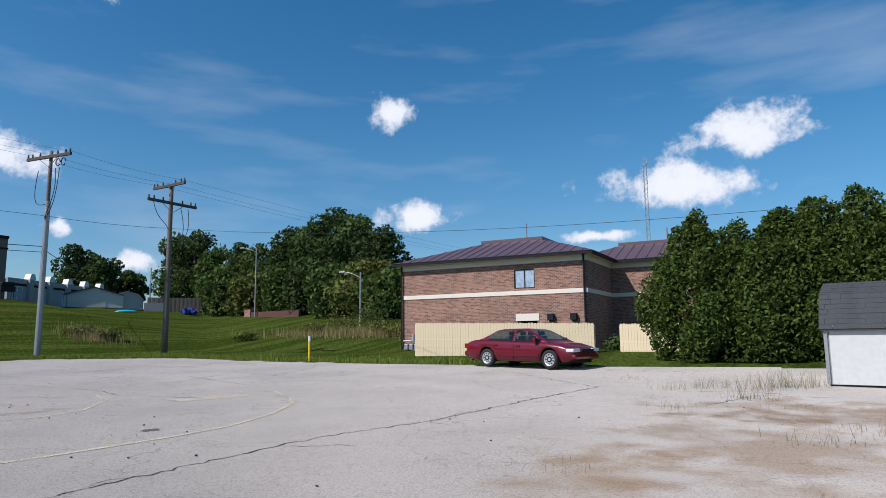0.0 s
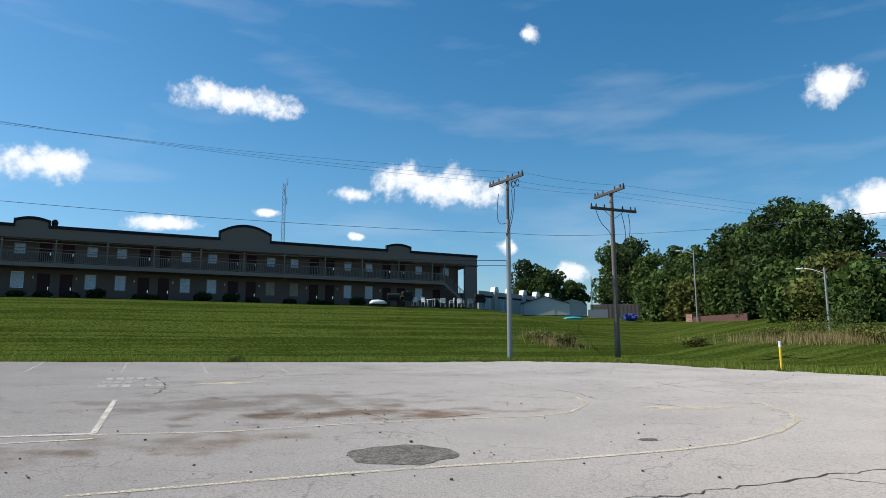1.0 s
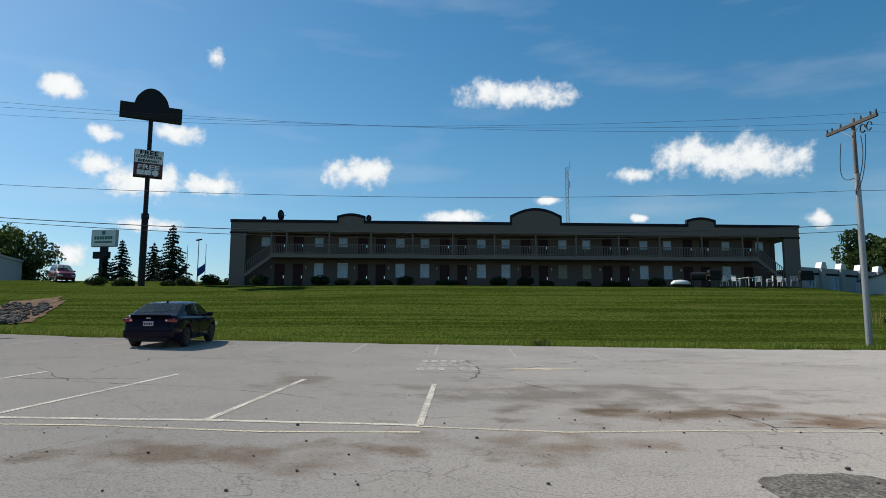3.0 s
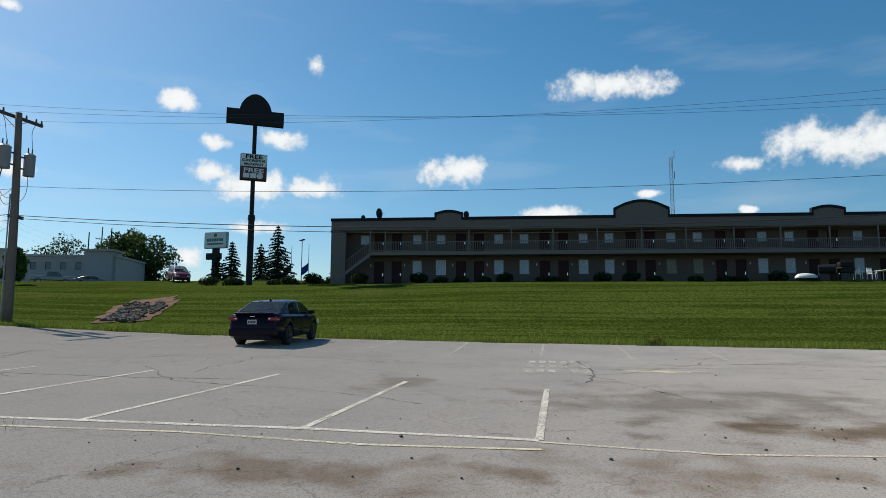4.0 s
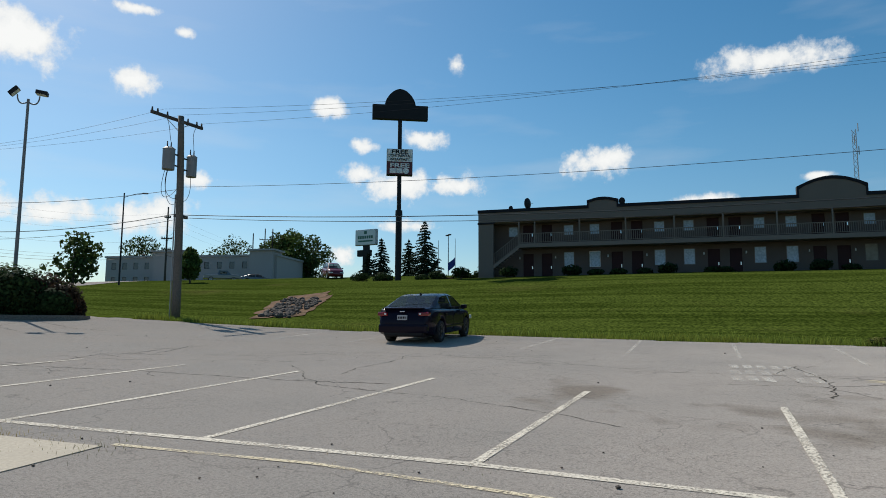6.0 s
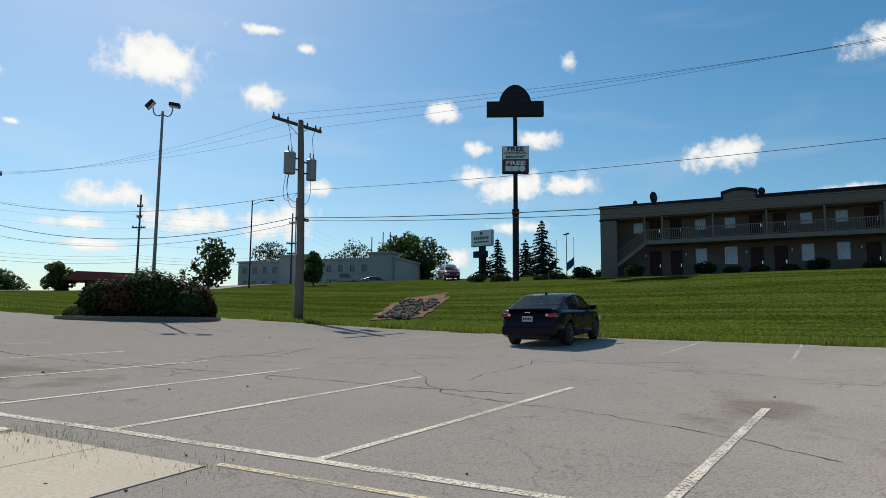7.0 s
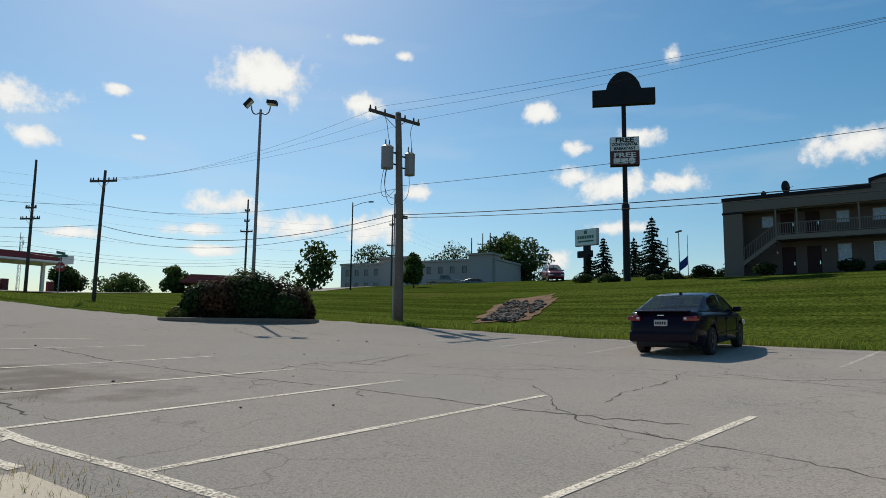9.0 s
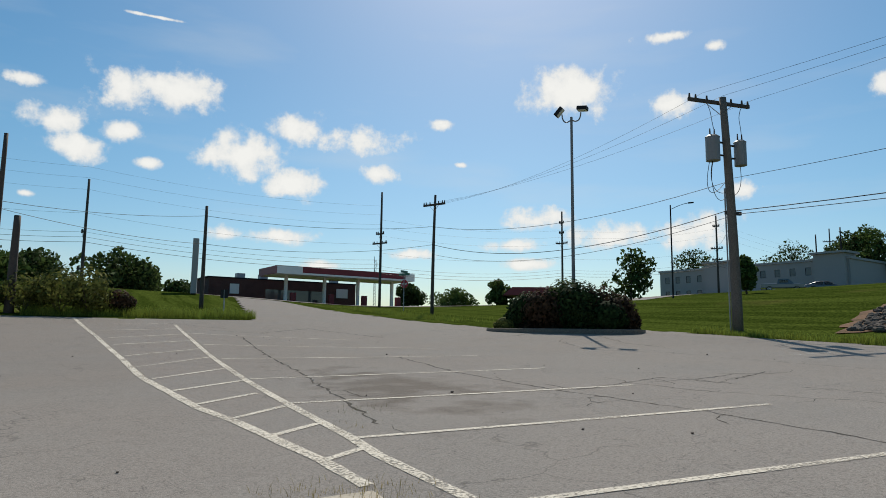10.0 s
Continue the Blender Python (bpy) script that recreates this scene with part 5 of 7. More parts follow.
def black_tails(t, xr, half):
    for s in (-1, 1):
        part("tail_light", one(box, xr + 0.02, xr + 0.3, s * half(xr + 0.15) * 0.62, s * half(xr + 0.2) * 1.006, 0.82, 0.94, 0.045), TAIL_RED, t, "red tail light")
        part("reversing_lamp", one(box, xr + 0.012, xr + 0.1, s * half(xr + 0.15) * 0.66, s * half(xr + 0.15) * 0.74, 0.86, 0.91, 0.01), LENS, t)
        part("reflector", one(box, xr - 0.012, xr + 0.05, s * 0.55, s * 0.72, 0.42, 0.46), TAIL_RED, t)
        part("exhaust", one(tube, (xr + 0.05, s * 0.5, 0.3), (xr + 0.3, s * 0.5, 0.3), 0.04, 0.04, 10), CHROME, t)
    part("bumper", one(box, xr - 0.025, xr + 0.35, -half(xr + 0.3) * 0.93, half(xr + 0.3) * 0.93, 0.32, 0.6, 0.08), PAINT_BLACK, t)
    part("diffuser", one(box, xr + 0.0, xr + 0.3, -0.6, 0.6, 0.24, 0.36, 0.03), BLACK_METAL, t)
    part("spoiler", one(box, xr + 0.03, xr + 0.25, -0.62, 0.62, 1.03, 1.065, 0.012), PAINT_BLACK, t)
    part("emblem", one(box, xr + 0.002, xr + 0.06, -0.08, 0.08, 0.94, 0.97, 0.012), CHROME, t)
    part("antenna", one(prism, [(-0.85, 1.40), (-0.65, 1.43), (-0.83, 1.50)], -0.02, 0.02), BLACK_METAL, t)
    plate(t, xr, 0.78)


def black_heads(t, xf, half):
    for s in (-1, 1):
        part("headlight", one(box, xf - 0.5, xf - 0.12, s * half(xf - 0.2) * 0.7, s * half(xf - 0.4) * 1.0, 0.58, 0.72, 0.04), LENS, t)
    part("grille", one(box, xf - 0.15, xf + 0.01, -0.5, 0.5, 0.35, 0.55, 0.03), BLACK_METAL, t)


def red_tails(t, xr, half):
    for s in (-1, 1):
        part("tail_light", one(box, xr + 0.02, xr + 0.3, s * half(xr + 0.15) * 0.5, s * half(xr + 0.2) * 1.006, 0.66, 0.84, 0.03), TAIL_RED, t, "red tail light")
    part("bumper", one(box, xr - 0.015, xr + 0.4, -half(xr + 0.3) * 0.95, half(xr + 0.3) * 0.95, 0.36, 0.58, 0.09), PAINT_RED, t)
    plate(t, xr, 0.72)


def red_heads(t, xf, half):
    for s in (-1, 1):
        part("headlight", one(box, xf - 0.34, xf - 0.03, s * half(xf - 0.1) * 0.5, s * half(xf - 0.3) * 1.006, 0.58, 0.70, 0.04), LENS, t, "clear wrap-round headlight")
    part("bumper", one(box, xf - 0.4, xf + 0.015, -half(xf - 0.3) * 0.94, half(xf - 0.3) * 0.94, 0.33, 0.52, 0.09), PAINT_RED, t)
    part("grille", one(box, xf - 0.12, xf + 0.015, -0.4, 0.4, 0.56, 0.68, 0.03), BLACK_METAL, t)


def plain_ends(t, xe, half):
    for s in (-1, 1):
        k = -1 if xe > 0 else 1
        part("headlight" if xe > 0 else "tail_light", one(box, min(xe + k * 0.02, xe + k * 0.28), max(xe + k * 0.02, xe + k * 0.28), s * half(xe) * 0.55, s * half(xe + k * 0.2), 0.6, 0.75, 0.03), LENS if xe > 0 else TAIL_RED, t)


OLD_TOP = [(-2.575, 0.58), (-2.53, 0.80), (-2.40, 0.92), (-2.1, 0.98), (-1.5, 0.99), (0.9, 0.93), (1.3, 0.92), (1.75, 0.86), (2.1, 0.77), (2.28, 0.68), (2.365, 0.55)]
OLD_HOUSE = [(-1.82, 0.97), (-1.02, 1.335), (-0.75, 1.375), (-0.15, 1.39), (0.2, 1.37), (0.42, 1.335), (1.32, 0.92)]
NEW_TOP = [(-2.39, 0.66), (-2.36, 0.92), (-2.28, 1.03), (-2.05, 1.06), (-1.5, 1.04), (0.9, 0.96), (1.3, 0.95), (1.8, 0.88), (2.1, 0.78), (2.22, 0.68), (2.28, 0.5)]
NEW_HOUSE = [(-1.98, 1.04), (-0.98, 1.40), (-0.6, 1.45), (0.0, 1.462), (0.3, 1.44), (0.5, 1.40), (1.35, 0.95)]


def on_ground(x, y, heading):
    """Height and pitch of a car that stands on the slope."""
    c, s = math.cos(radians(heading)), math.sin(radians(heading))
    za, zb = ground_z(x - 1.35 * c, y - 1.35 * s), ground_z(x + 1.35 * c, y + 1.35 * s)
    return (za + zb) / 2 + 0.02, -math.degrees(math.atan2(zb - za, 2.7))


def place_car(name, x, y, heading, paint, top, house, W, WB, rim_mat, spokes, label, tails=plain_ends, heads=plain_ends, r=0.325, size=1.12):
    z, p = on_ground(x, y, heading)
    t = sedan(name, x, y, z, heading, paint, top, house, W, WB, rim_mat, spokes, label, tails, heads, pitch=p, r=r)
    t.matrix_world = t.matrix_world @ Matrix.Scale(size, 4)
    return t


place_car("sedan", -8.75, 23.4, -17, PAINT_RED, OLD_TOP, OLD_HOUSE, 1.84, 2.77, RIM, 9, "dark red older sedan parked on the pale asphalt", red_tails, red_heads, size=1.02)
place_car("sedan", -32.15, -9.72, 180, PAINT_BLACK, NEW_TOP, NEW_HOUSE, 1.79, 2.70, RIM_DARK, 5, "glossy blue-black sedan parked at the grass edge", black_tails, black_heads, size=1.15)
place_car("sedan", -15.8, -100.0, 190, PAINT_SILVER, NEW_TOP, NEW_HOUSE, 1.8, 2.7, RIM, 7, "pale lilac-silver sedan on the street behind long grass")
SUV_TOP = [(-2.3, 0.7), (-2.28, 1.0), (-2.2, 1.12), (0.9, 1.1), (1.3, 1.08), (1.9, 1.02), (2.2, 0.85), (2.3, 0.6)]
SUV_HOUSE = [(-2.26, 1.1), (-2.05, 1.70), (-1.6, 1.78), (0.0, 1.78), (0.3, 1.75), (0.55, 1.7), (1.35, 1.08)]
place_car("suv", -85.8, -42.0, 40, PAINT_RED, SUV_TOP, SUV_HOUSE, 1.85, 2.7, RIM, 6, "dark red sport utility vehicle on the hill crest", r=0.36)
place_car("sedan", -103.33, -65.22, 120, PAINT_GREY, NEW_TOP, NEW_HOUSE, 1.8, 2.7, RIM, 7, "dark grey sedan parked in front of the pale hotel")


def pickup(x, y, heading):
    z, p = on_ground(x, y, heading)
    t = thing("pickup_truck", x, y, z, heading, "dark pickup truck parked in front of the pale hotel", "truck")
    part("body", one(box, -2.8, 2.7, -0.95, 0.95, 0.45, 1.1, 0.1), PAINT_GREY, t)
    bm = bmesh.new()
    loft(bm, [[(x0, 0.88 * s, 1.08) for s in (-1, 1)] + [(x1, 0.72 * s, 1.75) for s in (1, -1)] for x0, x1 in ((-0.7, -0.55), (1.4, 0.75))])
    part("cab", bm, PAINT_GREY, t)
    part("windshield", one(prism, [(1.32, 1.15), (1.36, 1.15), (0.85, 1.68), (0.81, 1.68)], -0.7, 0.7), GLASS_CAR, t)
    for s in (-1, 1):
        part("side_window", one(box, -0.4, 0.7, s * 0.83, s * 0.86, 1.2, 1.6), GLASS_CAR, t)
        for wx in (-1.7, 1.75):
            wheel(t, wx, s * 0.96, 0.38, s, RIM, 6)


pickup(-96.92, -67.35, 130)


# ---- poles, lamps, signs and wires ----
def utility_pole(x, y, h, turn, label, r=0.17, mat=None, arms=((0.25, 2.6),), lean=(0, 0), name="utility_pole", ins=True):
    """A pole with crossarms; arms: (distance below the top, length)."""
    t = thing(name, x, y, ground_z(x, y), turn, label, "utility pole", "utility poles")
    m = mat or POLE_WOOD
    lx, ly = lean
    bm = bmesh.new()
    loft(bm, [[(lx * u * u + rr * math.cos(a), ly * u * u + rr * math.sin(a), h * u - (0.3 if u == 0 else 0)) for a in np.linspace(0, 2 * math.pi, 12, endpoint=False)] for u, rr in [(i / 8, r * (1 - 0.35 * i / 8)) for i in range(9)]])
    part("pole", bm, m, t, smooth=True)
    for d, ln, *swing in arms:
        z = h - d
        arm = part("crossarm", one(box, lx - ln / 2, lx + ln / 2, ly - r - 0.06, ly - r + 0.06, z - 0.075, z + 0.085, 0.01), POLE_DARK, t)
        if ins:
            for k in (-0.48, -0.38, -0.2, 0.2, 0.38, 0.48):
                part("insulator", one(tube, (lx + k * ln, ly - r, z + 0.08), (lx + k * ln, ly - r, z + 0.28), 0.055, 0.035, 8), POLE_DARK, arm)
        for s in (-1, 1):
            part("brace", one(tube, (lx + s * ln * 0.22, ly - r - 0.02, z - 0.05), (lx, ly - r * 0.9, z - 0.55), 0.018, 0.018, 5), GALV, arm)
        if swing:
            arm.matrix_basis = pose(0, 0, 0, 0, 0, swing[0])
    return t


def loose_lead(parent, pts, r=0.014):
    bm = bmesh.new()
    pts = [Vector(p) for p in pts]
    n = 14
    prev = None
    for i in range(n + 1):
        u = i / n
        p = pts[0] * (1 - u) ** 3 + pts[1] * 3 * u * (1 - u) ** 2 + pts[2] * 3 * u * u * (1 - u) + pts[3] * u ** 3
        if prev is not None:
            tube(bm, prev, p, r, r, 5, False)
        prev = p
    part("lead_wire", bm, WIRE, parent)


A_POS, B_POS, C_POS = (-34.85, 21.13), (-31.58, 26.37), (-36.86, -25.32)
pole_a = utility_pole(*A_POS, 10.95, 4, "tall grey utility pole with steel sleeve at the grass edge", 0.135, arms=((0.35, 3.35),), lean=(0.05, 0))
part("sleeve", one(tube, (0.0, 0, 0), (0.04, 0, 8.2), 0.15, 0.135, 16), GALV, pole_a, "bright galvanised steel sleeve")
for k in (0.75, 1.15):
    bm = bmesh.new()
    pts = [Vector((0.12 + k + 0.16 * math.cos(a), -0.2, 10.2 + 0.2 * math.sin(a))) for a in np.linspace(0, 5.6, 12)]
    for p, q in zip(pts, pts[1:]):
        tube(bm, p, q, 0.03, 0.03, 6, False)
    part("cutout_ring", bm, BLACK_METAL, pole_a)
loose_lead(pole_a, ((1.0, -0.2, 9.9), (0.9, -0.2, 8.2), (0.5, -0.15, 7.6), (0.05, -0.15, 7.2)), 0.02)
loose_lead(pole_a, ((-0.6, -0.2, 9.9), (-0.9, -0.2, 8.4), (-0.9, -0.15, 7.9), (0.0, -0.15, 8.0)), 0.02)
loose_lead(pole_a, ((0.7, -0.2, 9.9), (0.9, -0.2, 8.8), (0.6, -0.2, 8.2), (0.05, -0.15, 7.3)), 0.02)
pole_b = utility_pole(*B_POS, 9.95, -5.5, "brown wooden utility pole with two crossarms at the grass edge", arms=((0.15, 2.9), (1.2, 3.3, 91.5)))
loose_lead(pole_b, ((0.1, -1.2, 8.7), (0.1, -0.9, 7.6), (0.1, -0.4, 7.7), (0.0, -0.16, 7.3)), 0.02)
loose_lead(pole_b, ((0.1, 0.6, 8.6), (0.1, 1.0, 7.2), (0.1, 0.9, 6.6), (0.05, 0.12, 6.7)), 0.02)
loose_lead(pole_b, ((0.1, 1.1, 8.6), (0.1, 1.4, 7.0), (0.1, 0.8, 6.4), (0.05, 0.12, 6.6)), 0.02)
pole_c = utility_pole(*C_POS, 10.85, -9, "weathered utility pole with two transformers at the car park edge", 0.24, arms=((0.18, 3.4),), lean=(0.12, -0.2))
for sx, zz, cr in ((0.7, 8.4, 0.31), (-0.82, 8.3, 0.27)):
    lx = 0.08
    tr = part("transformer", one(tube, (lx + sx, -0.2, zz - 0.6), (lx + sx, -0.2, zz + 0.5), cr, cr, 18), TRANSFORMER, pole_c, "grey transformer can")
    part("lid", one(tube, (lx + sx, -0.2, zz + 0.5), (lx + sx, -0.2, zz + 0.6), cr + 0.02, cr * 0.65, 18), TRANSFORMER, tr)
    for k in (-0.12, 0.12):
        part("bushing", one(tube, (lx + sx + k, -0.2, zz + 0.55), (lx + sx + k, -0.2, zz + 0.9), 0.04, 0.025, 8), POLE_DARK, tr)
    for k in (-0.3, 0.3):
        part("bracket", one(box, min(lx + 0.05 * sx, lx + sx * 0.6), max(lx + 0.05 * sx, lx + sx * 0.6), -0.25, -0.15, zz + k - 0.03, zz + k + 0.03), BLACK_METAL, tr)
    loose_lead(pole_c, ((lx + sx - 0.1, -0.2, zz + 0.9), (lx + sx * 1.1, -0.2, zz + 1.5), (lx + sx * 0.9, -0.25, zz + 1.7), (lx + sx * 1.3, -0.25, 10.55)))
    loose_lead(pole_c, ((lx + sx, -0.25, zz - 0.6), (lx + sx * 1.3, -0.35, zz - 1.6), (lx + sx * 0.8, -0.35, zz - 2.2), (lx, -0.25, zz - 2.0)))
loose_lead(pole_c, ((0.9, -0.25, 7.9), (1.3, -0.35, 6.3), (0.9, -0.35, 5.9), (0.1, -0.25, 6.9)))
loose_lead(pole_c, ((0.75, -0.25, 7.8), (1.0, -0.35, 6.6), (0.5, -0.35, 5.6), (0.1, -0.25, 6.2)))
part("conduit", one(tube, (0.12, -0.3, 0.0), (0.12, -0.32, 6.6), 0.035, 0.035, 8), GALV, pole_c)
part("arm_block", one(box, -0.65, 0.2, -0.3, -0.18, 5.38, 5.54), POLE_DARK, pole_c)
utility_pole(-35.2, -53.3, 9.9, 118, "dark utility pole on the grass verge by the drive", 0.15, POLE_DARK, arms=((0.85, 2.2),), lean=(0.0, 0.25))
utility_pole(-9.1, -74.9, 10.5, 110, "dark utility pole across the street", 0.16, POLE_DARK, arms=((5.1, 0.9), (8.6, 1.6)))
utility_pole(-17.5, -53.2, 7.2, 110, "dark plain pole beside the drive", 0.15, POLE_DARK, arms=(), name="wooden_post")
utility_pole(-38.9, -75.1, 13.3, 116, "dark utility pole at the petrol station corner", 0.17, POLE_DARK, arms=((4.9, 1.2), (6.0, 2.2)))
utility_pole(-7.4, -44.7, 5.0, 100, "thick dark post behind the overgrown hedge", 0.24, POLE_DARK, arms=(), name="wooden_post")
utility_pole(-6.3, -46.5, 9.5, 100, "dark utility pole with a lamp bracket behind the hedge", 0.16, POLE_DARK, arms=())
utility_pole(-66.0, -77.3, 12.7, 120, "distant dark utility pole", 0.16, POLE_DARK, arms=((1.6, 0.7), (3.0, 0.7), (4.4, 1.7)))
utility_pole(-88.6, -71.2, 11.1, 120, "distant dark utility pole", 0.16, POLE_DARK, arms=((1.6, 0.9), (4.8, 1.6), (6.4, 1.4)))
utility_pole(-138.1, -86.8, 15.1, 120, "distant dark utility pole", 0.17, POLE_DARK, arms=((2.6, 2.4), (4.4, 1.4)))
utility_pole(-155.0, -87.8, 16.0, 120, "distant dark utility pole", 0.17, POLE_DARK, arms=((2.8, 2.2),))
utility_pole(-110.2, -70.9, 9.7, 0, "tall dark lamp post near the pale hotel", 0.14, BLACK_METAL, arms=(), name="lamp_post")
utility_pole(-117.1, -71.3, 11.5, 0, "tall dark lamp post near the pale hotel", 0.15, BLACK_METAL, arms=(), name="lamp_post")


def flood_lamp(x, y, h):
    t = thing("flood_lamp", x, y, ground_z(x, y), 128, "tall grey twin-head floodlight pole rising from the shrub island", "street lamp")
    part("pole", one(tube, (0, 0, -0.2), (0, 0, h), 0.10, 0.065, 14), LAMP_GREY, t)
    bm = bmesh.new()
    for s in (-1, 1):
        prev = Vector((0, 0, h - 0.15))
        for i in range(1, 8):
            a = math.pi / 2 * i / 7
            p = Vector((s * 0.5 * math.sin(a), 0, h - 0.15 + 0.35 * (1 - math.cos(a)) - 0.18 * math.sin(2 * a)))
            tube(bm, prev, p, 0.035, 0.035, 8, False)
            prev = p
    part("arm", bm, LAMP_GREY, t)
    for s, tilt in ((-1, -48), (1, 6)):
        bm = bmesh.new()
        box(bm, -0.27, 0.27, -0.22, 0.22, 0.0, 0.2, 0.03)
        head = part("lamp_head", bm, BLACK_METAL, t, "dark floodlight head")
        head.matrix_basis = pose(s * 0.58, 0, h + 0.28, 0, tilt, 0)
        lens = part("lens", one(box, -0.23, 0.23, -0.18, 0.18, -0.012, 0.004), LENS, head)
    return t


flood_lamp(-33.0, -31.9, 11.1)


def street_lamp(x, y, h, turn, arm=1.6, mat=None, label="slim pale street lamp with one arm"):
    t = thing("street_lamp", x, y, ground_z(x, y), turn, label, "street lamp", "street lamps")
    m = mat or GALV
    part("pole", one(tube, (0, 0, -0.2), (0, 0, h), 0.10, 0.07, 10), m, t)
    bm = bmesh.new()
    prev = Vector((0, 0, h - 0.5))
    for i in range(1, 7):
        u = i / 6
        p = Vector((arm * u, 0, h - 0.5 + 0.55 * math.sin(u * 1.5)))
        tube(bm, prev, p, 0.035, 0.03, 6, False)
        prev = p
    part("arm", bm, m, t)
    part("lamp_head", one(box, arm - 0.1, arm + 0.5, -0.12, 0.12, h - 0.02, h + 0.12, 0.04), m, t)


street_lamp(-56.4, 61.0, 8.4, 200)
street_lamp(-33.7, 49.6, 4.9, 190)
street_lamp(-77.6, 63.4, 5.8, 30)
street_lamp(-66.6, -58.2, 10.4, 120, 2.0, BLACK_METAL, "dark street lamp with one arm on the crest")
for x, y, h in ((-89.0, 76.0, 8.5), (-105.9, -32.4, 7.3)):
    t = thing("flood_lamp", x, y, ground_z(x, y), 40, "distant twin-head lamp pole", "street lamp", "distant lamps")
    part("pole", one(tube, (0, 0, 0), (0, 0, h), 0.09, 0.06, 8), GALV, t)
    for s in (-1, 1):
        part("lamp_head", one(box, s * 0.2, s * 0.75, -0.2, 0.2, h, h + 0.18, 0.03), BLACK_METAL, t)


def lettering(parent, body, x, y, z, size, mat, width=None):
    """Raised letters, turned into a mesh; they face local -y."""
    cu = bpy.data.curves.new("letters", "FONT")
    cu.body, cu.size, cu.extrude, cu.align_x, cu.offset = body, size, 0.006, "CENTER", 0.03 * size
    tmp = bpy.data.objects.new("letters", cu)
    me = bpy.data.meshes.new_from_object(tmp)
    bpy.data.objects.remove(tmp)
    bm = bmesh.new()
    bm.from_mesh(me)
    xs = [v.co.x for v in bm.verts]
    k = width / (max(xs) - min(xs)) if width else 1
    for v in bm.verts:
        v.co = Vector((x + v.co.x * k, y - v.co.z, z + v.co.y))
    return part("lettering", bm, mat, parent)


def build_tall_sign():
    """Tall black pylon with a blank panel and a two-part reader board."""
    x, y = -67.75, -25.4
    t = thing("pylon_sign", x, y, ground_z(x, y), 115, "tall black pylon sign with blank dark panel and reader board", "sign")
    part("pole", one(tube, (0, 0, -0.3), (0, 0, 6.9), 0.32, 0.30, 18), BLACK_METAL, t)
    part("pole", one(tube, (0, 0, 6.9), (0, 0, 16.2), 0.22, 0.2, 18), BLACK_METAL, t)
    part("collar", one(tube, (0, 0, 6.5), (0, 0, 7.0), 0.36, 0.34, 18), BLACK_METAL, t)
    part("panel", one(box, -2.76, 2.76, -0.3, 0.3, 16.15, 17.6, 0.02), BLACK_METAL, t, "blank dark sign panel")
    arch = [(-1.55 + 3.1 * i / 20, 17.6 + 1.65 * math.sin(math.pi * i / 20) ** 0.62) for i in range(21)]
    part("panel", one(prism, arch, -0.28, 0.28), BLACK_METAL, t, "blank dark domed panel")
    board = part("reader_board", one(box, -1.27, 1.27, -0.36, 0.36, 10.5, 13.1, 0.02), BLACK_METAL, t)
    part("face", one(box, -1.23, 1.23, -0.375, -0.36, 11.82, 13.06), SIGN_WHITE, board)
    part("face", one(box, -1.23, 1.23, -0.375, -0.36, 10.54, 11.78), SIGN_MAROON, board)
    lettering(board, "FREE", 0, -0.385, 12.63, 0.55, BLACK_METAL, 1.6)
    lettering(board, "CONTINENTAL", 0, -0.385, 12.3, 0.36, BLACK_METAL, 2.25)
    lettering(board, "BREAKFAST", 0, -0.385, 11.93, 0.33, BLACK_METAL, 1.85)
    lettering(board, "FREE", 0, -0.385, 11.24, 0.58, SIGN_WHITE, 1.9)
    bm = bmesh.new()
    for k in (-0.68, -0.02):
        box(bm, k - 0.3, k + 0.3, -0.39, -0.375, 10.66, 11.14)
    tube(bm, (0.62, -0.375, 10.9), (0.62, -0.39, 10.9), 0.3, 0.3, 18)
    part("plain_mark", bm, SIGN_WHITE, board)


build_tall_sign()


def build_hotel_sign():
    x, y = -101.3, -44.3
    t = thing("hotel_sign", x, y, ground_z(x, y), 78, "white rounded roadside hotel sign on a dark pole", "sign")
    part("pole", one(box, -0.5, 0.5, -0.25, 0.25, -0.2, 5.6), BLACK_METAL, t)
    part("cabinet", one(box, -2.0, 2.0, -0.3, 0.3, 5.6, 8.1, 0.12), GALV, t)
    part("face", one(box, -1.9, 1.9, -0.32, -0.3, 5.7, 8.0), SIGN_WHITE, t)
    bm = bmesh.new()
    box(bm, -0.25, 0.25, -0.335, -0.32, 7.35, 7.85)
    for i in range(7):
        box(bm, -1.45 + i * 0.42, -1.12 + i * 0.42, -0.335, -0.32, 6.65, 7.1)
    part("plain_mark", bm, SIGN_GREEN, t)
    bm = bmesh.new()
    box(bm, -1.4, 1.4, -0.335, -0.32, 6.15, 6.38)
    part("plain_mark", bm, SIGN_GREEN, t)
    part("small_cabinet", one(box, -1.6, 0.9, -0.3, 0.3, 3.9, 4.9, 0.1), BLACK_METAL, t)


build_hotel_sign()


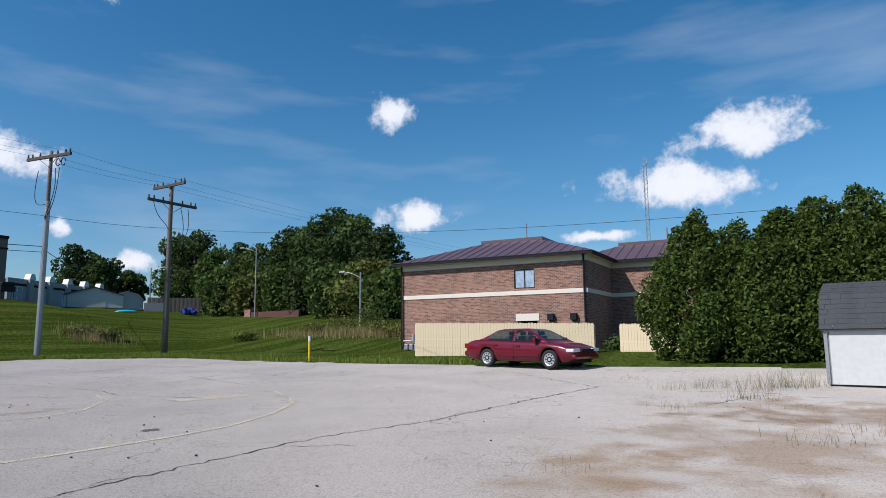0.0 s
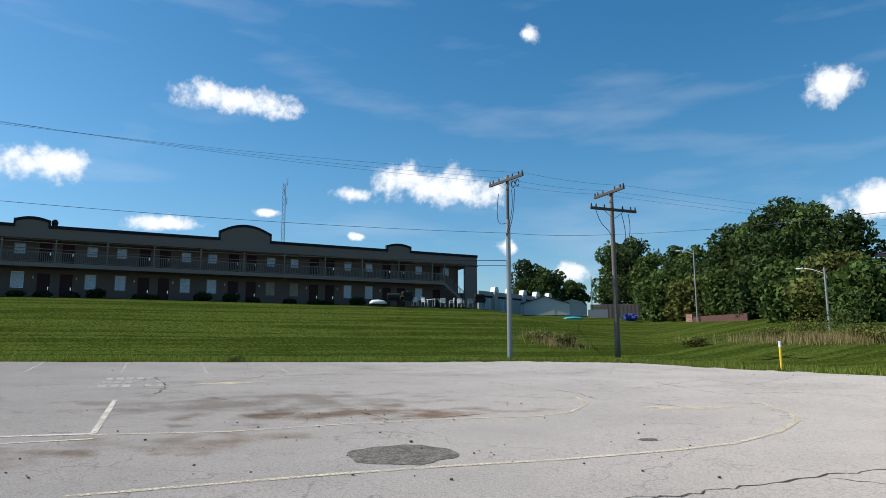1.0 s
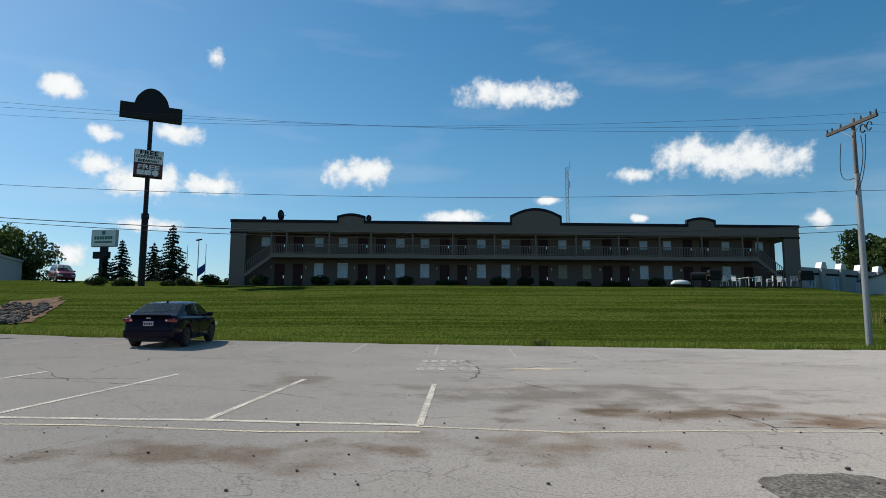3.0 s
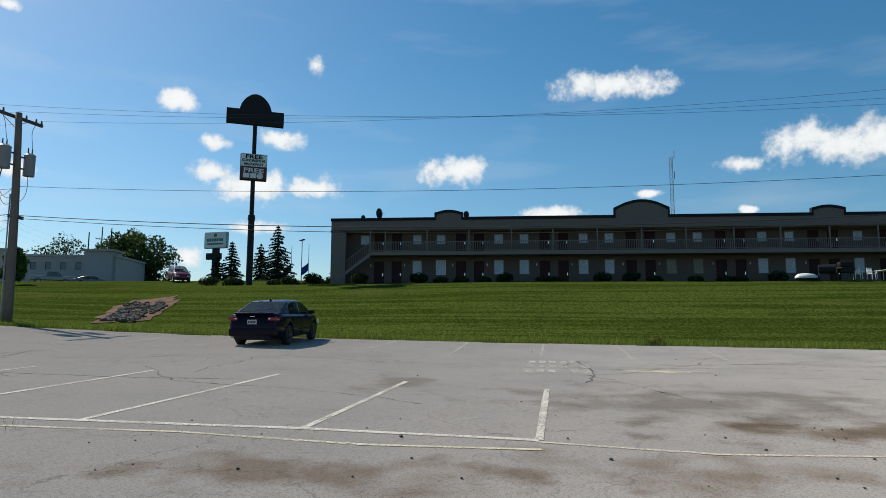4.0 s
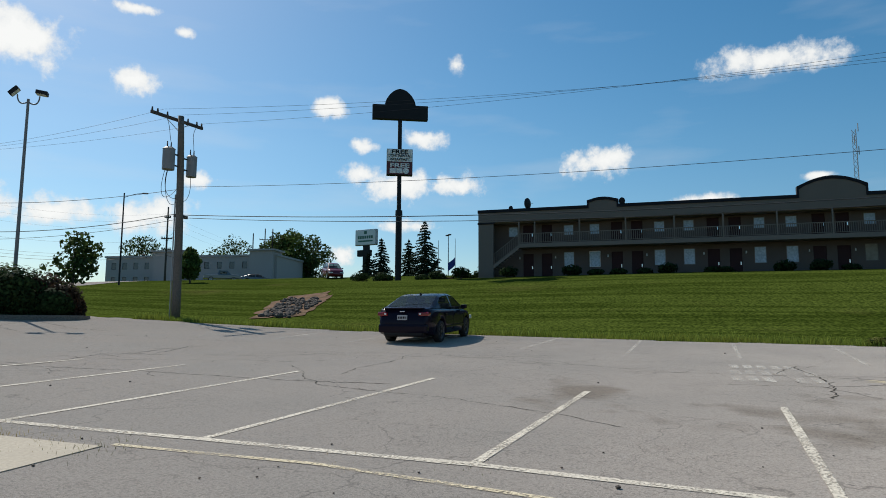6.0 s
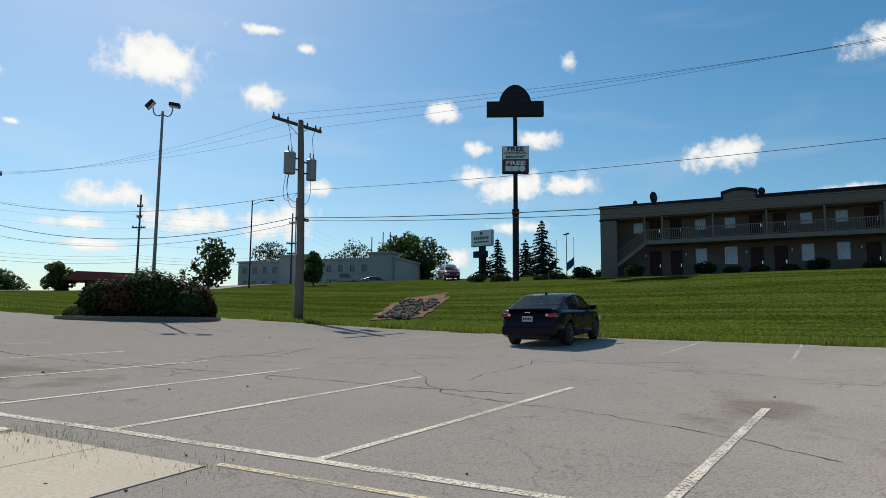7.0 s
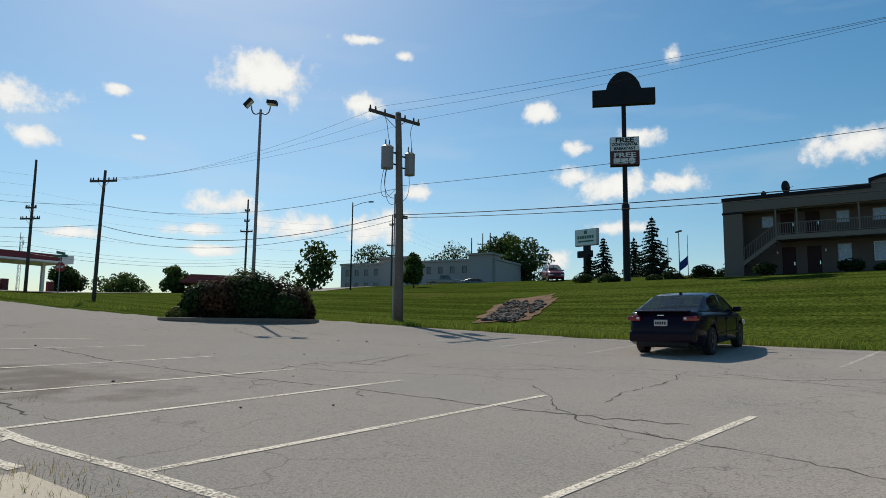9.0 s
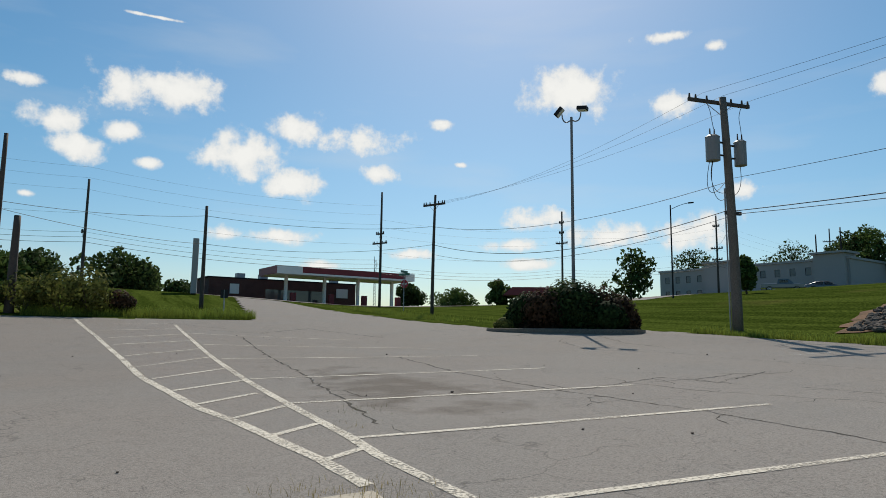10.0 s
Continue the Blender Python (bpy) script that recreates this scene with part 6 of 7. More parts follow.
def flagpole(x, y, h, mat):
    t = thing("flagpole", x, y, ground_z(x, y), 80, "slim flagpole with a drooping dark blue flag", "flagpole", "flagpoles")
    part("pole", one(tube, (0, 0, 0), (0, 0, h), 0.06, 0.035, 8), GALV, t)
    bm = bmesh.new()
    rows = []
    for i in range(9):
        u = i / 8
        rows.append([bm.verts.new((-0.05 - 1.1 * u, 0.12 * math.sin(5 * u), h * 0.55 - 0.9 * u - v * 1.2)) for v in (0, 0.5, 1.0)])
    for a, b in zip(rows, rows[1:]):
        for k in range(2):
            bm.faces.new((a[k], a[k + 1], b[k + 1], b[k]))
    part("flag", bm, mat, t, smooth=True)


flagpole(-101.4, -29.9, 6.2, BLUE)
flagpole(-100.7, -32.3, 5.9, POLE_DARK)


def radio_mast(x, y, z, h, label):
    t = thing("radio_mast", x, y, z, 20, label, "radio mast", "radio masts")
    bm = bmesh.new()
    c = [(0.5 * math.cos(a), 0.5 * math.sin(a)) for a in (0, 2.1, 4.2)]
    for px, py in c:
        tube(bm, (px, py, 0), (px * 0.8, py * 0.8, h), 0.06, 0.05, 6)
    part("leg_frame", bm, GALV, t)
    bm = bmesh.new()
    n = int(h / 1.1)
    for i in range(n):
        for k in range(3):
            (ax, ay), (bx, by) = c[k], c[(k + 1) % 3]
            tube(bm, (ax, ay, h * i / n), (bx, by, h * (i + 1) / n), 0.035, 0.035, 5)
    part("lattice", bm, GALV, t)
    for k, zz in ((0.6, h - 0.5), (-0.6, h - 2.5), (0.5, h - 5)):
        part("antenna", one(tube, (k, 0.3, zz), (k, 0.3, zz + 1.6), 0.09, 0.09, 8), GALV, t)


radio_mast(-23.3, 147.8, 4.0, 36.0, "tall lattice radio mast far behind the brick building")
radio_mast(-149.4, 35.3, 5.5, 33.4, "slim lattice radio mast far behind the motel")
radio_mast(-92.1, -220.7, 5.0, 21.6, "distant cell tower beyond the petrol station")


def top_of(p, h, side=0.0, down=0.0, turn=0.0):
    a = radians(turn)
    return (p[0] + side * math.cos(a), p[1] + side * math.sin(a), ground_z(*p) + h - down)


for k, d in ((-1.4, 0.0), (-0.3, 0.0), (1.4, 0.05)):
    cable(top_of(C_POS, 10.85, -k, 0.0, -9), top_of(A_POS, 10.95, k, 0.1 + d, 4), 0.75)
    cable(top_of(A_POS, 10.95, k, 0.1, 4), top_of(B_POS, 9.95, k * 0.85, -0.05, -5.5), 0.15)
    cable(top_of(B_POS, 9.95, k * 0.85, -0.05, -5.5), (-25.0 + k, 110.0, 12.0), 0.9)
    cable(top_of(C_POS, 10.85, -k, 0.0, -9), (-35.2 + k * 0.5, -53.1 - k * 0.5, ground_z(-35.2, -53.3) + 9.1), 0.7)
cable(top_of(C_POS, 7.0), top_of(A_POS, 7.4), 0.6, 0.011)
cable(top_of(C_POS, 5.5), top_of(A_POS, 5.75), 0.75, 0.02)
cable(top_of(C_POS, 5.35), top_of(A_POS, 5.45), 0.8, 0.015)
cable(top_of(A_POS, 7.4), top_of(B_POS, 7.3), 0.1, 0.011)
cable(top_of(A_POS, 5.6), (-66, 45, 9.5), 0.3, 0.02)
cable(top_of(B_POS, 7.3), (8.0, 22.0, 5.5), 0.8, 0.009)
DRIVE_POLE, DRIVE_POST = (-35.2, -53.3), (-17.5, -53.2)
cable(top_of(C_POS, 6.9), top_of(DRIVE_POLE, 7.2), 1.0, 0.014)
cable(top_of(C_POS, 5.6), top_of(DRIVE_POLE, 5.7), 1.3, 0.02)
cable(top_of(C_POS, 5.3), top_of(DRIVE_POLE, 4.9), 1.2, 0.012)
cable(top_of(C_POS, 5.2), (-88.6, -71.2, ground_z(-88.6, -71.2) + 7.0), 0.5, 0.009)
for zz, k, sag in ((7.2, 6.5, 0.5), (5.7, 4.5, 0.6)):
    cable(top_of(DRIVE_POLE, zz), top_of(DRIVE_POST, k), sag, 0.014)
    cable(top_of(DRIVE_POST, k), (-6.3, -46.5, 7.0 + 0.2 * k), 0.3, 0.014)
STREET = ((14.0, -66.0), (-9.1, -74.9), (-38.9, -75.1), (-66.0, -77.3), (-88.6, -71.2), (-138.1, -86.8))
for (ax, ay), (bx, by) in zip(STREET, STREET[1:]):
    for zz, r in ((4.7, 0.02), (5.2, 0.016), (5.7, 0.013), (7.6, 0.009), (10.0, 0.007), (11.2, 0.007), (12.3, 0.007)):
        k = 0.82 if max(-ax, -bx) > 60 else 0.95
        cable((ax, ay, ground_z(ax, ay) + zz * k), (bx, by, ground_z(bx, by) + zz * k), 0.7, r)


# ---- distance: trees, buildings, street ----
for i, (x, y, h, r) in enumerate(((-84.7, 74.3, 12.8, 4.2), (-80.0, 73.5, 12.9, 5), (-74.7, 73.3, 9.7, 4.5), (-69.7, 72.5, 10.2, 4.5), (-64.7, 71.6, 9.6, 4.5), (-59.5, 70.8, 11.3, 5.2), (-55.6, 71.3, 11.6, 5), (-49.7, 68.2, 13.0, 5.5), (-45.9, 68.3, 12.2, 5.2), (-41.6, 66.3, 9.9, 4.4), (-65.7, 65.2, 5.9, 4), (-60.4, 64.8, 4.9, 4), (-54.9, 64.2, 5.4, 4), (-49.5, 63.4, 5.8, 4.2), (-43.4, 60.4, 5.6, 4.5), (-38.6, 58.8, 5.6, 4.5), (-34.8, 56.4, 4.6, 3.8))):
    broad_tree(x, y, h, r, 500 + i, 5600 if h > 10 else 4600, 0.33, (LEAF_TREE, LEAF_DARK, LEAF_TREE, LEAF_OLIVE)[i % 4 if h < 9 else i % 2], base=0.03 if h < 9 else 0.1, group="treeline", lobe_n=34)
for i, (x, y, h, r) in enumerate(((-112.3, 76.4, 12.9, 6), (-106.1, 76.5, 10.5, 5), (-107.2, 83.3, 8.6, 4))):
    broad_tree(x, y, h, r, 540 + i, 4600, 0.4, LEAF_DARK, "dark leafy tree far behind the motel wing", group="treeline")
for i, (x, y, h, r) in enumerate(((-11.7, -87.1, 4.6, 5.0), (-13.6, -93.1, 3.6, 4.5), (-4.3, -82.6, 3.4, 5), (-0.5, -80.1, 3.4, 5), (-19.8, -109.9, 3.1, 4.5), (-69.1, -99.6, 4.8, 2.6), (-51.8, -97.2, 3.5, 2.6), (-81.2, -138.7, 4.1, 5), (-67.4, -65.7, 6.2, 3.4), (-80.1, -59.7, 4.6, 1.9), (-151.1, -104.0, 15.0, 8), (-129.0, -74.0, 12.7, 6), (-121.2, -73.2, 11.1, 5), (-123.3, -71.0, 11.9, 5.5), (-123.8, -66.2, 10.6, 5), (-112.5, -69.3, 6.7, 3), (-128.6, -113.3, 13.0, 7))):
    broad_tree(x, y, h, r, 560 + i, 1500 if i == 8 else 3800, 0.26 if r < 3 else 0.32, (LEAF_DARK, LEAF_TREE)[i % 2], "leafy green tree near the street", group="street trees", base=0.18 if r < 3 else 0.06, lobe_n=28)
spruce(-97.2, -33.2, 8.7, 3.1, 71)
spruce(-99.2, -36.5, 6.3, 2.2, 72)
spruce(-100.4, -41.4, 6.8, 2.5, 73)
spruce(-100.6, -43.6, 4.6, 1.8, 74)
for i, (x, y, rx, rz) in enumerate(((-71.3, -22.5, 1.0, 0.62), (-72.0, -20.2, 1.1, 0.62), (-72.4, -18.5, 0.95, 0.62), (-73.0, -29.2, 1.25, 0.6), (-76.5, -33.5, 1.3, 0.6), (-72.5, -24.6, 0.9, 0.45))):
    bush(x, y, rx, rz, 80 + i, n=1300, size=0.12, group="sign bushes", ry=rx)
bush(-71.9, -21.4, 0.6, 0.3, 91, LEAF_RUST, 500, 0.1, "red-leaved low shrub beside the clipped bushes")


def build_wing():
    """Low grey wing beyond the motel with white fins along its parapet."""
    t = thing("motel_wing", -73.8, 42.0, 5.6, 113, "low grey annexe with white parapet fins and glass doors", "building")
    L = 16.8
    doors = [(0.8 + 4.0 * k, 2.4 + 4.0 * k, 0.0, 2.15) for k in range(4)]
    part("wall", one(pierced, 0, L, -0.5, 3.0, 0, 0.25, doors), WING_GREY, t)
    part("wall", one(box, 0, L, 7.8, 8.0, -0.5, 3.0), HOTEL_WALL, t)
    part("wall", one(box, L - 0.25, L, 0.25, 7.8, -0.5, 3.0), HOTEL_WALL, t)
    part("roof", one(box, 0, L - 0.25, 0.25, 7.8, 2.7, 2.85), CHARCOAL, t)
    part("dark_band", one(box, 0, L, -0.03, 0.0, 2.2, 2.45), CHARCOAL, t)
    for k in range(5):
        x = 3.0 + 3.4 * k
        part("fin", one(prism, [(x, 3.0), (x + 1.1, 3.0), (x + 0.85, 3.65), (x + 0.25, 3.65)], -0.3, 0.4), WHITE_PAINT, t)
        part("pier", one(box, x, x + 0.7, -0.35, 0.0, -0.4, 3.0), WING_GREY, t)
    for d in doors:
        window(t, d[0], d[1], d[2], d[3], 0, CURTAIN, WHITE_PAINT)


build_wing()


def gable_shed(x, y, turn, w, d, wall, roof_h, wall_mat, roof_mat, label, gambrel=False):
    t = thing("storage_shed", x, y, ground_z(x, y) - 0.1, turn, label, "shed", "storage sheds")
    prof = [(0, wall), (w * 0.16, wall + roof_h * 0.65), (w / 2, wall + roof_h), (w * 0.84, wall + roof_h * 0.65), (w, wall)] if gambrel else [(0, wall), (w / 2, wall + roof_h), (w, wall)]
    part("wall", one(prism, [(0, 0)] + prof + [(w, 0)], 0, d), wall_mat, t)
    bm = bmesh.new()
    for (ax, az), (bx, bz) in zip(prof, prof[1:]):
        prism(bm, [(ax, az + 0.02), (bx, bz + 0.02), (bx, bz + 0.12), (ax, az + 0.12)], -0.2, d + 0.2)
    part("roof", bm, roof_mat, t)
    part("door", one(box, w * 0.3, w * 0.7, -0.03, 0.0, 0.05, wall * 0.9), wall_mat, t)


SHED_PALE = material("pale_painted_board", (0.58, 0.56, 0.53), 0.8, fine=9, coarse=0.8, vary=0.1, bump=0.1)
BOARD_BROWN = material("weathered_brown_board", (0.27, 0.195, 0.145), 0.9, fine=14, coarse=1.0, vary=0.2, bump=0.3)
gable_shed(-77.6, 50.9, 52, 6.6, 4.5, 1.5, 1.0, SHED_PALE, SHINGLE, "pale grey gabled storage shed on the bank")
gable_shed(-74.7, 55.1, 52, 3.8, 4.0, 1.2, 1.0, GALV, GALV, "small blue-grey metal shed with a rounded roof", True)
t = thing("board_enclosure", -72.0, 58.4, ground_z(-72, 58.4) - 0.1, 52, "brown board enclosure on the bank", "enclosure")
for k in range(26):
    part("board", one(box, k * 0.25, k * 0.25 + 0.24, 0.02 * (k % 2), 0.05 + 0.02 * (k % 2), 0, 1.85), BOARD_BROWN, t)
part("panel", one(box, -0.4, 2.2, -1.2, -1.1, 0, 1.1), HOTEL_WALL, t)
t = thing("canoe", -68.8, 52.9, ground_z(-68.8, 52.9), 55, "upturned turquoise canoe on the grass", "canoe")
bm = bmesh.new()
loft(bm, [[(x, w * math.cos(a), w * math.sin(a)) for a in np.linspace(0, math.pi, 9)] for x, w in ((-1.3, 0.05), (-0.8, 0.22), (0, 0.28), (0.8, 0.22), (1.3, 0.05))])
part("hull", bm, TURQUOISE, t, smooth=True)
bush(-67.2, 60.9, 1.0, 0.45, 93, BLUE, 260, 0.35, "heap under a blue tarpaulin", category="tarpaulin", name="tarpaulin_heap")
t = thing("brick_wall", -57.5, 61.5, ground_z(-57.5, 61.5), -12, "low red-brown brick wall at the foot of the trees", "wall")
part("wall", one(box, 0, 9.0, 0, 0.3, -0.3, 0.55), BRICK_RED, t)
part("pier", one(box, -1.2, 0.0, -0.1, 0.5, -0.3, 0.9), BRICK, t)


def build_pale_hotel():
    """Long pale hotel behind the crest."""
    t = thing("pale_hotel", -103.0, -97.0, 7.4, 98.7, "long pale grey hotel with small dark windows behind the crest", "hotel")
    L, H = 33.0, 5.7
    wins = [(c - 0.45, c + 0.45, z, z + 1.2) for c in (1.6, 3.8, 6.0, 8.2, 17.4, 19.8, 22.2, 24.6, 27.0) for z in (1.0, 3.6)]
    part("wall", one(pierced, 0, L, -1, H, 0, 0.3, wins), HOTEL_WALL, t)
    part("wall", one(box, 0, 0.3, 0.3, 12, -1, H), HOTEL_WALL, t)
    part("wall", one(box, L - 0.3, L, 0.3, 12, -1, H), HOTEL_WALL, t)
    part("cornice", one(box, -0.2, L + 0.2, -0.2, 12, H, H + 0.35), HOTEL_WALL, t)
    for a, b in ((9.8, 15.6), (28.2, 32.6)):
        part("tower", one(box, a, b, -0.8, 3, -1, H + 0.9), HOTEL_WALL, t)
        part("cornice", one(box, a - 0.4, b + 0.4, -1.2, 3.4, H + 0.9, H + 1.2), HOTEL_WALL, t)
    for w in wins:
        window(t, *w, 0, GLASS, CHARCOAL, False)


build_pale_hotel()


def build_petrol_station():
    """Brick shop with a long canopy on columns."""
    t = thing("petrol_station", -30.2, -87.1, 4.75, 188, "petrol station with a red and white canopy and brick shop", "petrol station")
    part("canopy", one(box, -1.5, 17.5, -3.2, 3.2, 3.7, 4.0), WHITE_PAINT, t)
    for a in ((-1.5, 17.5, 3.2, 3.3), (-1.5, 17.5, -3.3, -3.2), (-1.6, -1.5, -3.3, 3.3), (17.5, 17.6, -3.3, 3.3)):
        part("canopy_fascia", one(box, *a, 3.65, 4.6), CANOPY_RED, t)
    part("canopy_edge", one(box, -1.62, 1.6, -3.34, -3.3, 3.63, 4.62), WHITE_PAINT, t)
    part("canopy_edge", one(box, 1.6, 16.2, -3.34, -3.3, 3.63, 3.85), WHITE_PAINT, t)
    part("canopy_edge", one(box, 16.2, 17.62, -3.34, -3.3, 3.63, 4.62), WHITE_PAINT, t)
    for x in (0.8, 6.0, 10.8, 16.0):
        part("column", one(box, x - 0.16, x + 0.16, -0.2, 0.2, -0.4, 3.7), WHITE_PAINT, t)
        part("pump", one(box, x + 0.6, x + 1.3, -0.3, 0.2, 0, 1.6, 0.04), CANOPY_RED, t)
    part("shop_wall", one(pierced, -6.5, 14.5, -1, 3.6, 8.0, 8.2, [(1.0, 9.5, 0.1, 2.4)]), BRICK_RED, t)
    part("shop_wall", one(box, 14.3, 14.5, 8.2, 15, -1, 3.6), BRICK_RED, t)
    part("shop_wall", one(box, -6.5, -6.3, 8.2, 15, -1, 3.6), BRICK_RED, t)
    part("shop_roof", one(box, -6.7, 14.7, 7.9, 15, 3.6, 3.75), CHARCOAL, t)
    part("shop_window", one(box, 1.0, 9.5, 8.08, 8.12, 0.1, 2.4), GLASS, t)
    for x, w in ((11.4, 1.8), (-3.8, 1.2)):
        part("poster_board", one(box, x, x + w, 7.9, 7.97, 1.6, 2.9), SIGN_WHITE, t)
    for x in (-2.0, 1.2, 12.0):
        part("roof_unit", one(box, x, x + 1.1, 11, 12, 3.75, 4.6), GALV, t)
    part("forecourt", one(box, -8, 20, -6.5, 8.0, -1.5, 0.0), CONCRETE, t)


build_petrol_station()
t = thing("kiosk", -74.0, -94.5, 5.4, 150, "low drive-in with a red-brown roof beyond the street", "building")
part("roof", one(prism, [(-6, 2.2), (6, 2.2), (4.5, 3.5), (-4.5, 3.5)], -4, 4), CANOPY_RED, t)
for x in (-5.2, -1.8, 1.8, 5.2):
    part("column", one(box, x - 0.2, x + 0.2, 3.2, 3.6, -0.5, 2.2), SIGN_WHITE, t)
part("wall", one(box, -3, 5, -3.5, 1.0, -0.5, 2.2), BRICK_RED, t)


def roadside_sign(x, y, h, kind):
    t = thing("stop_sign" if kind == "stop" else "road_sign", x, y, ground_z(x, y), 125, "red octagonal stop sign under street name blades" if kind == "stop" else "small dark sign post at the drive", "sign")
    part("post", one(tube, (0, 0, -0.2), (0, 0, h), 0.04, 0.04, 6), GALV, t)
    if kind == "stop":
        bm = bmesh.new()
        prism(bm, [(0.42 * math.cos(math.pi / 8 + k * math.pi / 4), h - 0.9 + 0.42 * math.sin(math.pi / 8 + k * math.pi / 4)) for k in range(8)], 0.05, 0.07)
        part("plate", bm, STOP_RED, t)
        lettering(t, "STOP", 0, 0.045, h - 1.0, 0.28, SIGN_WHITE, 0.6)
        part("street_blade", one(box, -0.6, 0.6, -0.01, 0.02, h - 0.1, h + 0.12), SIGN_GREEN, t)
        part("street_blade", one(box, -0.01, 0.02, -0.6, 0.6, h + 0.15, h + 0.37), SIGN_GREEN, t)
    else:
        part("plate", one(box, -0.3, 0.3, -0.03, 0.0, h - 0.5, h), BLACK_METAL, t)


roadside_sign(-36.4, -62.1, 3.4, "stop")
roadside_sign(-18.0, -45.9, 1.6, "small")
t = thing("pylon_sign", -18.9, -73.7, ground_z(-18.9, -73.7), -6, "tall pale slab sign across the street seen edge on", "sign")
part("slab", one(box, -0.28, 0.28, -1.2, 1.2, 0, 5.4, 0.05), HOTEL_WALL, t)
t = thing("marker_post", -20.2, 24.85, ground_z(-20.2, 24.85), 0, "yellow marker post at the grass edge", "post")
part("post", one(tube, (0, 0, -0.2), (0, 0, 0.95), 0.055, 0.055, 10), YELLOW, t)
part("cap", one(tube, (0, 0, 0.95), (0, 0, 1.2), 0.06, 0.05, 10), SIGN_WHITE, t)
street = sheet("road", axis(((-260, 120), 6)), axis(((-86, -76), 2)), lambda x, y: ground_z(x, y) + 0.05, ASPHALT)
tagged(street, "grey asphalt street beyond the car park", "road", kind="structure")


# ---- markings, cracks and patches on the car park ----
STALL = ((-14.60, -0.15, -19.84, 0.26), (-14.96, -3.26, -20.61, -2.73), (-14.99, -6.47, -21.43, -5.87), (-14.97, -9.48, -21.41, -8.95), (-14.93, -12.45, -21.34, -11.91), (-14.84, -15.48, -21.19, -14.74), (-14.88, -19.02, -21.58, -18.15), (-14.96, -23.73, -21.81, -21.85), (-15.02, -28.63, -21.75, -24.81), (-15.04, -33.91, -20.43, -29.37))
for ax, ay, bx, by in STALL:
    painted("stall_line", [(ax, ay), (bx, by)], LINE_PAINT, "worn white painted stall line on grey asphalt", width=0.11, group="stall lines")
FAR_STALL = ((-28.87, -17.54, -32.11, -17.41), (-29.21, -14.61, -33.26, -14.72), (-28.92, -11.70, -32.48, -11.58), (-29.28, -5.63, -35.13, -5.13), (-28.35, -2.44, -34.70, -2.11), (-28.26, 0.60, -34.01, 0.98), (-27.39, 3.38, -33.60, 3.94), (-26.88, 6.25, -33.06, 6.91))
for ax, ay, bx, by in FAR_STALL:
    painted("stall_line", [(ax, ay), (bx, by)], FADED_PAINT, "faded white stall line at the grass edge", width=0.11, group="far stall lines")
painted("edge_line", [(-14.60, -0.15), (-14.71, -0.94), (-14.96, -3.27), (-15.01, -6.51), (-14.95, -9.44), (-14.84, -11.47), (-14.88, -12.52), (-14.82, -15.38), (-14.77, -18.58), (-14.77, -24.32), (-14.85, -30.61), (-14.85, -38.89)], LINE_PAINT, "long worn white line along the stalls", width=0.14)
painted("edge_line", [(-14.05, -0.15), (-14.06, -2.27), (-14.46, -4.72), (-14.44, -7.16)], YELLOW_LINE, "second worn line along the stalls", width=0.09)
painted("edge_line", [(-14.34, -10.43), (-14.26, -11.54), (-14.05, -12.91), (-13.86, -14.13), (-13.52, -15.65), (-13.26, -17.60), (-12.88, -20.19), (-12.53, -24.57), (-11.69, -32.77), (-10.40, -42.63)], LINE_PAINT, "curved white border line of a hatched strip", width=0.15)
HATCH = ((-11.29, -38.76, -14.65, -39.60), (-11.72, -35.48, -14.92, -36.48), (-12.12, -31.98, -15.02, -33.61), (-12.29, -29.18, -14.86, -30.35), (-12.63, -25.32, -14.82, -27.14), (-12.82, -22.35, -14.77, -24.32), (-13.08, -19.83, -14.68, -21.24), (-13.32, -17.80, -14.68, -18.80), (-13.56, -16.01, -14.62, -16.87), (-13.83, -14.44, -14.74, -15.24), (-14.07, -13.01, -14.78, -13.56), (-14.29, -11.53, -14.83, -11.89))
for ax, ay, bx, by in HATCH:
    painted("hatch_line", [(ax, ay), (bx, by)], LINE_PAINT, "white hatch stripe between two border lines", width=0.12, group="hatch lines")
painted("curved_line", [(-14.50, -0.19), (-14.02, 1.84), (-14.09, 3.84), (-13.89, 6.08), (-13.47, 7.80), (-13.70, 8.84), (-14.76, 10.18), (-16.02, 10.86), (-17.59, 9.80)], YELLOW_LINE, "faint curved yellow line on the asphalt", width=0.08)
painted("curved_line", [(-10.23, -0.39), (-10.17, 1.21), (-10.10, 2.51), (-9.92, 3.95), (-9.62, 5.53), (-9.42, 7.41), (-9.40, 8.58), (-9.79, 10.19), (-10.48, 11.68), (-11.18, 12.48), (-12.68, 13.63), (-13.41, 13.17)], YELLOW_LINE, "long curved faded yellow line on the asphalt", width=0.1)
blob("yellow_smear", -13.02, 11.65, 0.3, 0.95, -0.35, YELLOW_LINE, "faded yellow paint smear on the asphalt", "marking", seed=4, rough=0.9)
blob("yellow_smear", -23.82, 3.45, 0.3, 1.0, 0.0, YELLOW_LINE, "faded yellow paint smear on the asphalt", "marking", seed=6, rough=0.7)
blob("asphalt_patch", -10.94, 3.71, 0.72, 0.78, 0.2, PATCH, "dark rough round patch in the pale asphalt", "patch", seed=9, rough=0.2)
blob("asphalt_patch", -10.29, 7.7, 0.13, 0.17, 0.0, PATCH, "small dark patch in the pale asphalt", "patch", seed=11, rough=0.3)
words = thing("ground_lettering", 0, 0, 0, 0, "worn white painted lettering that cannot be read", "marking")
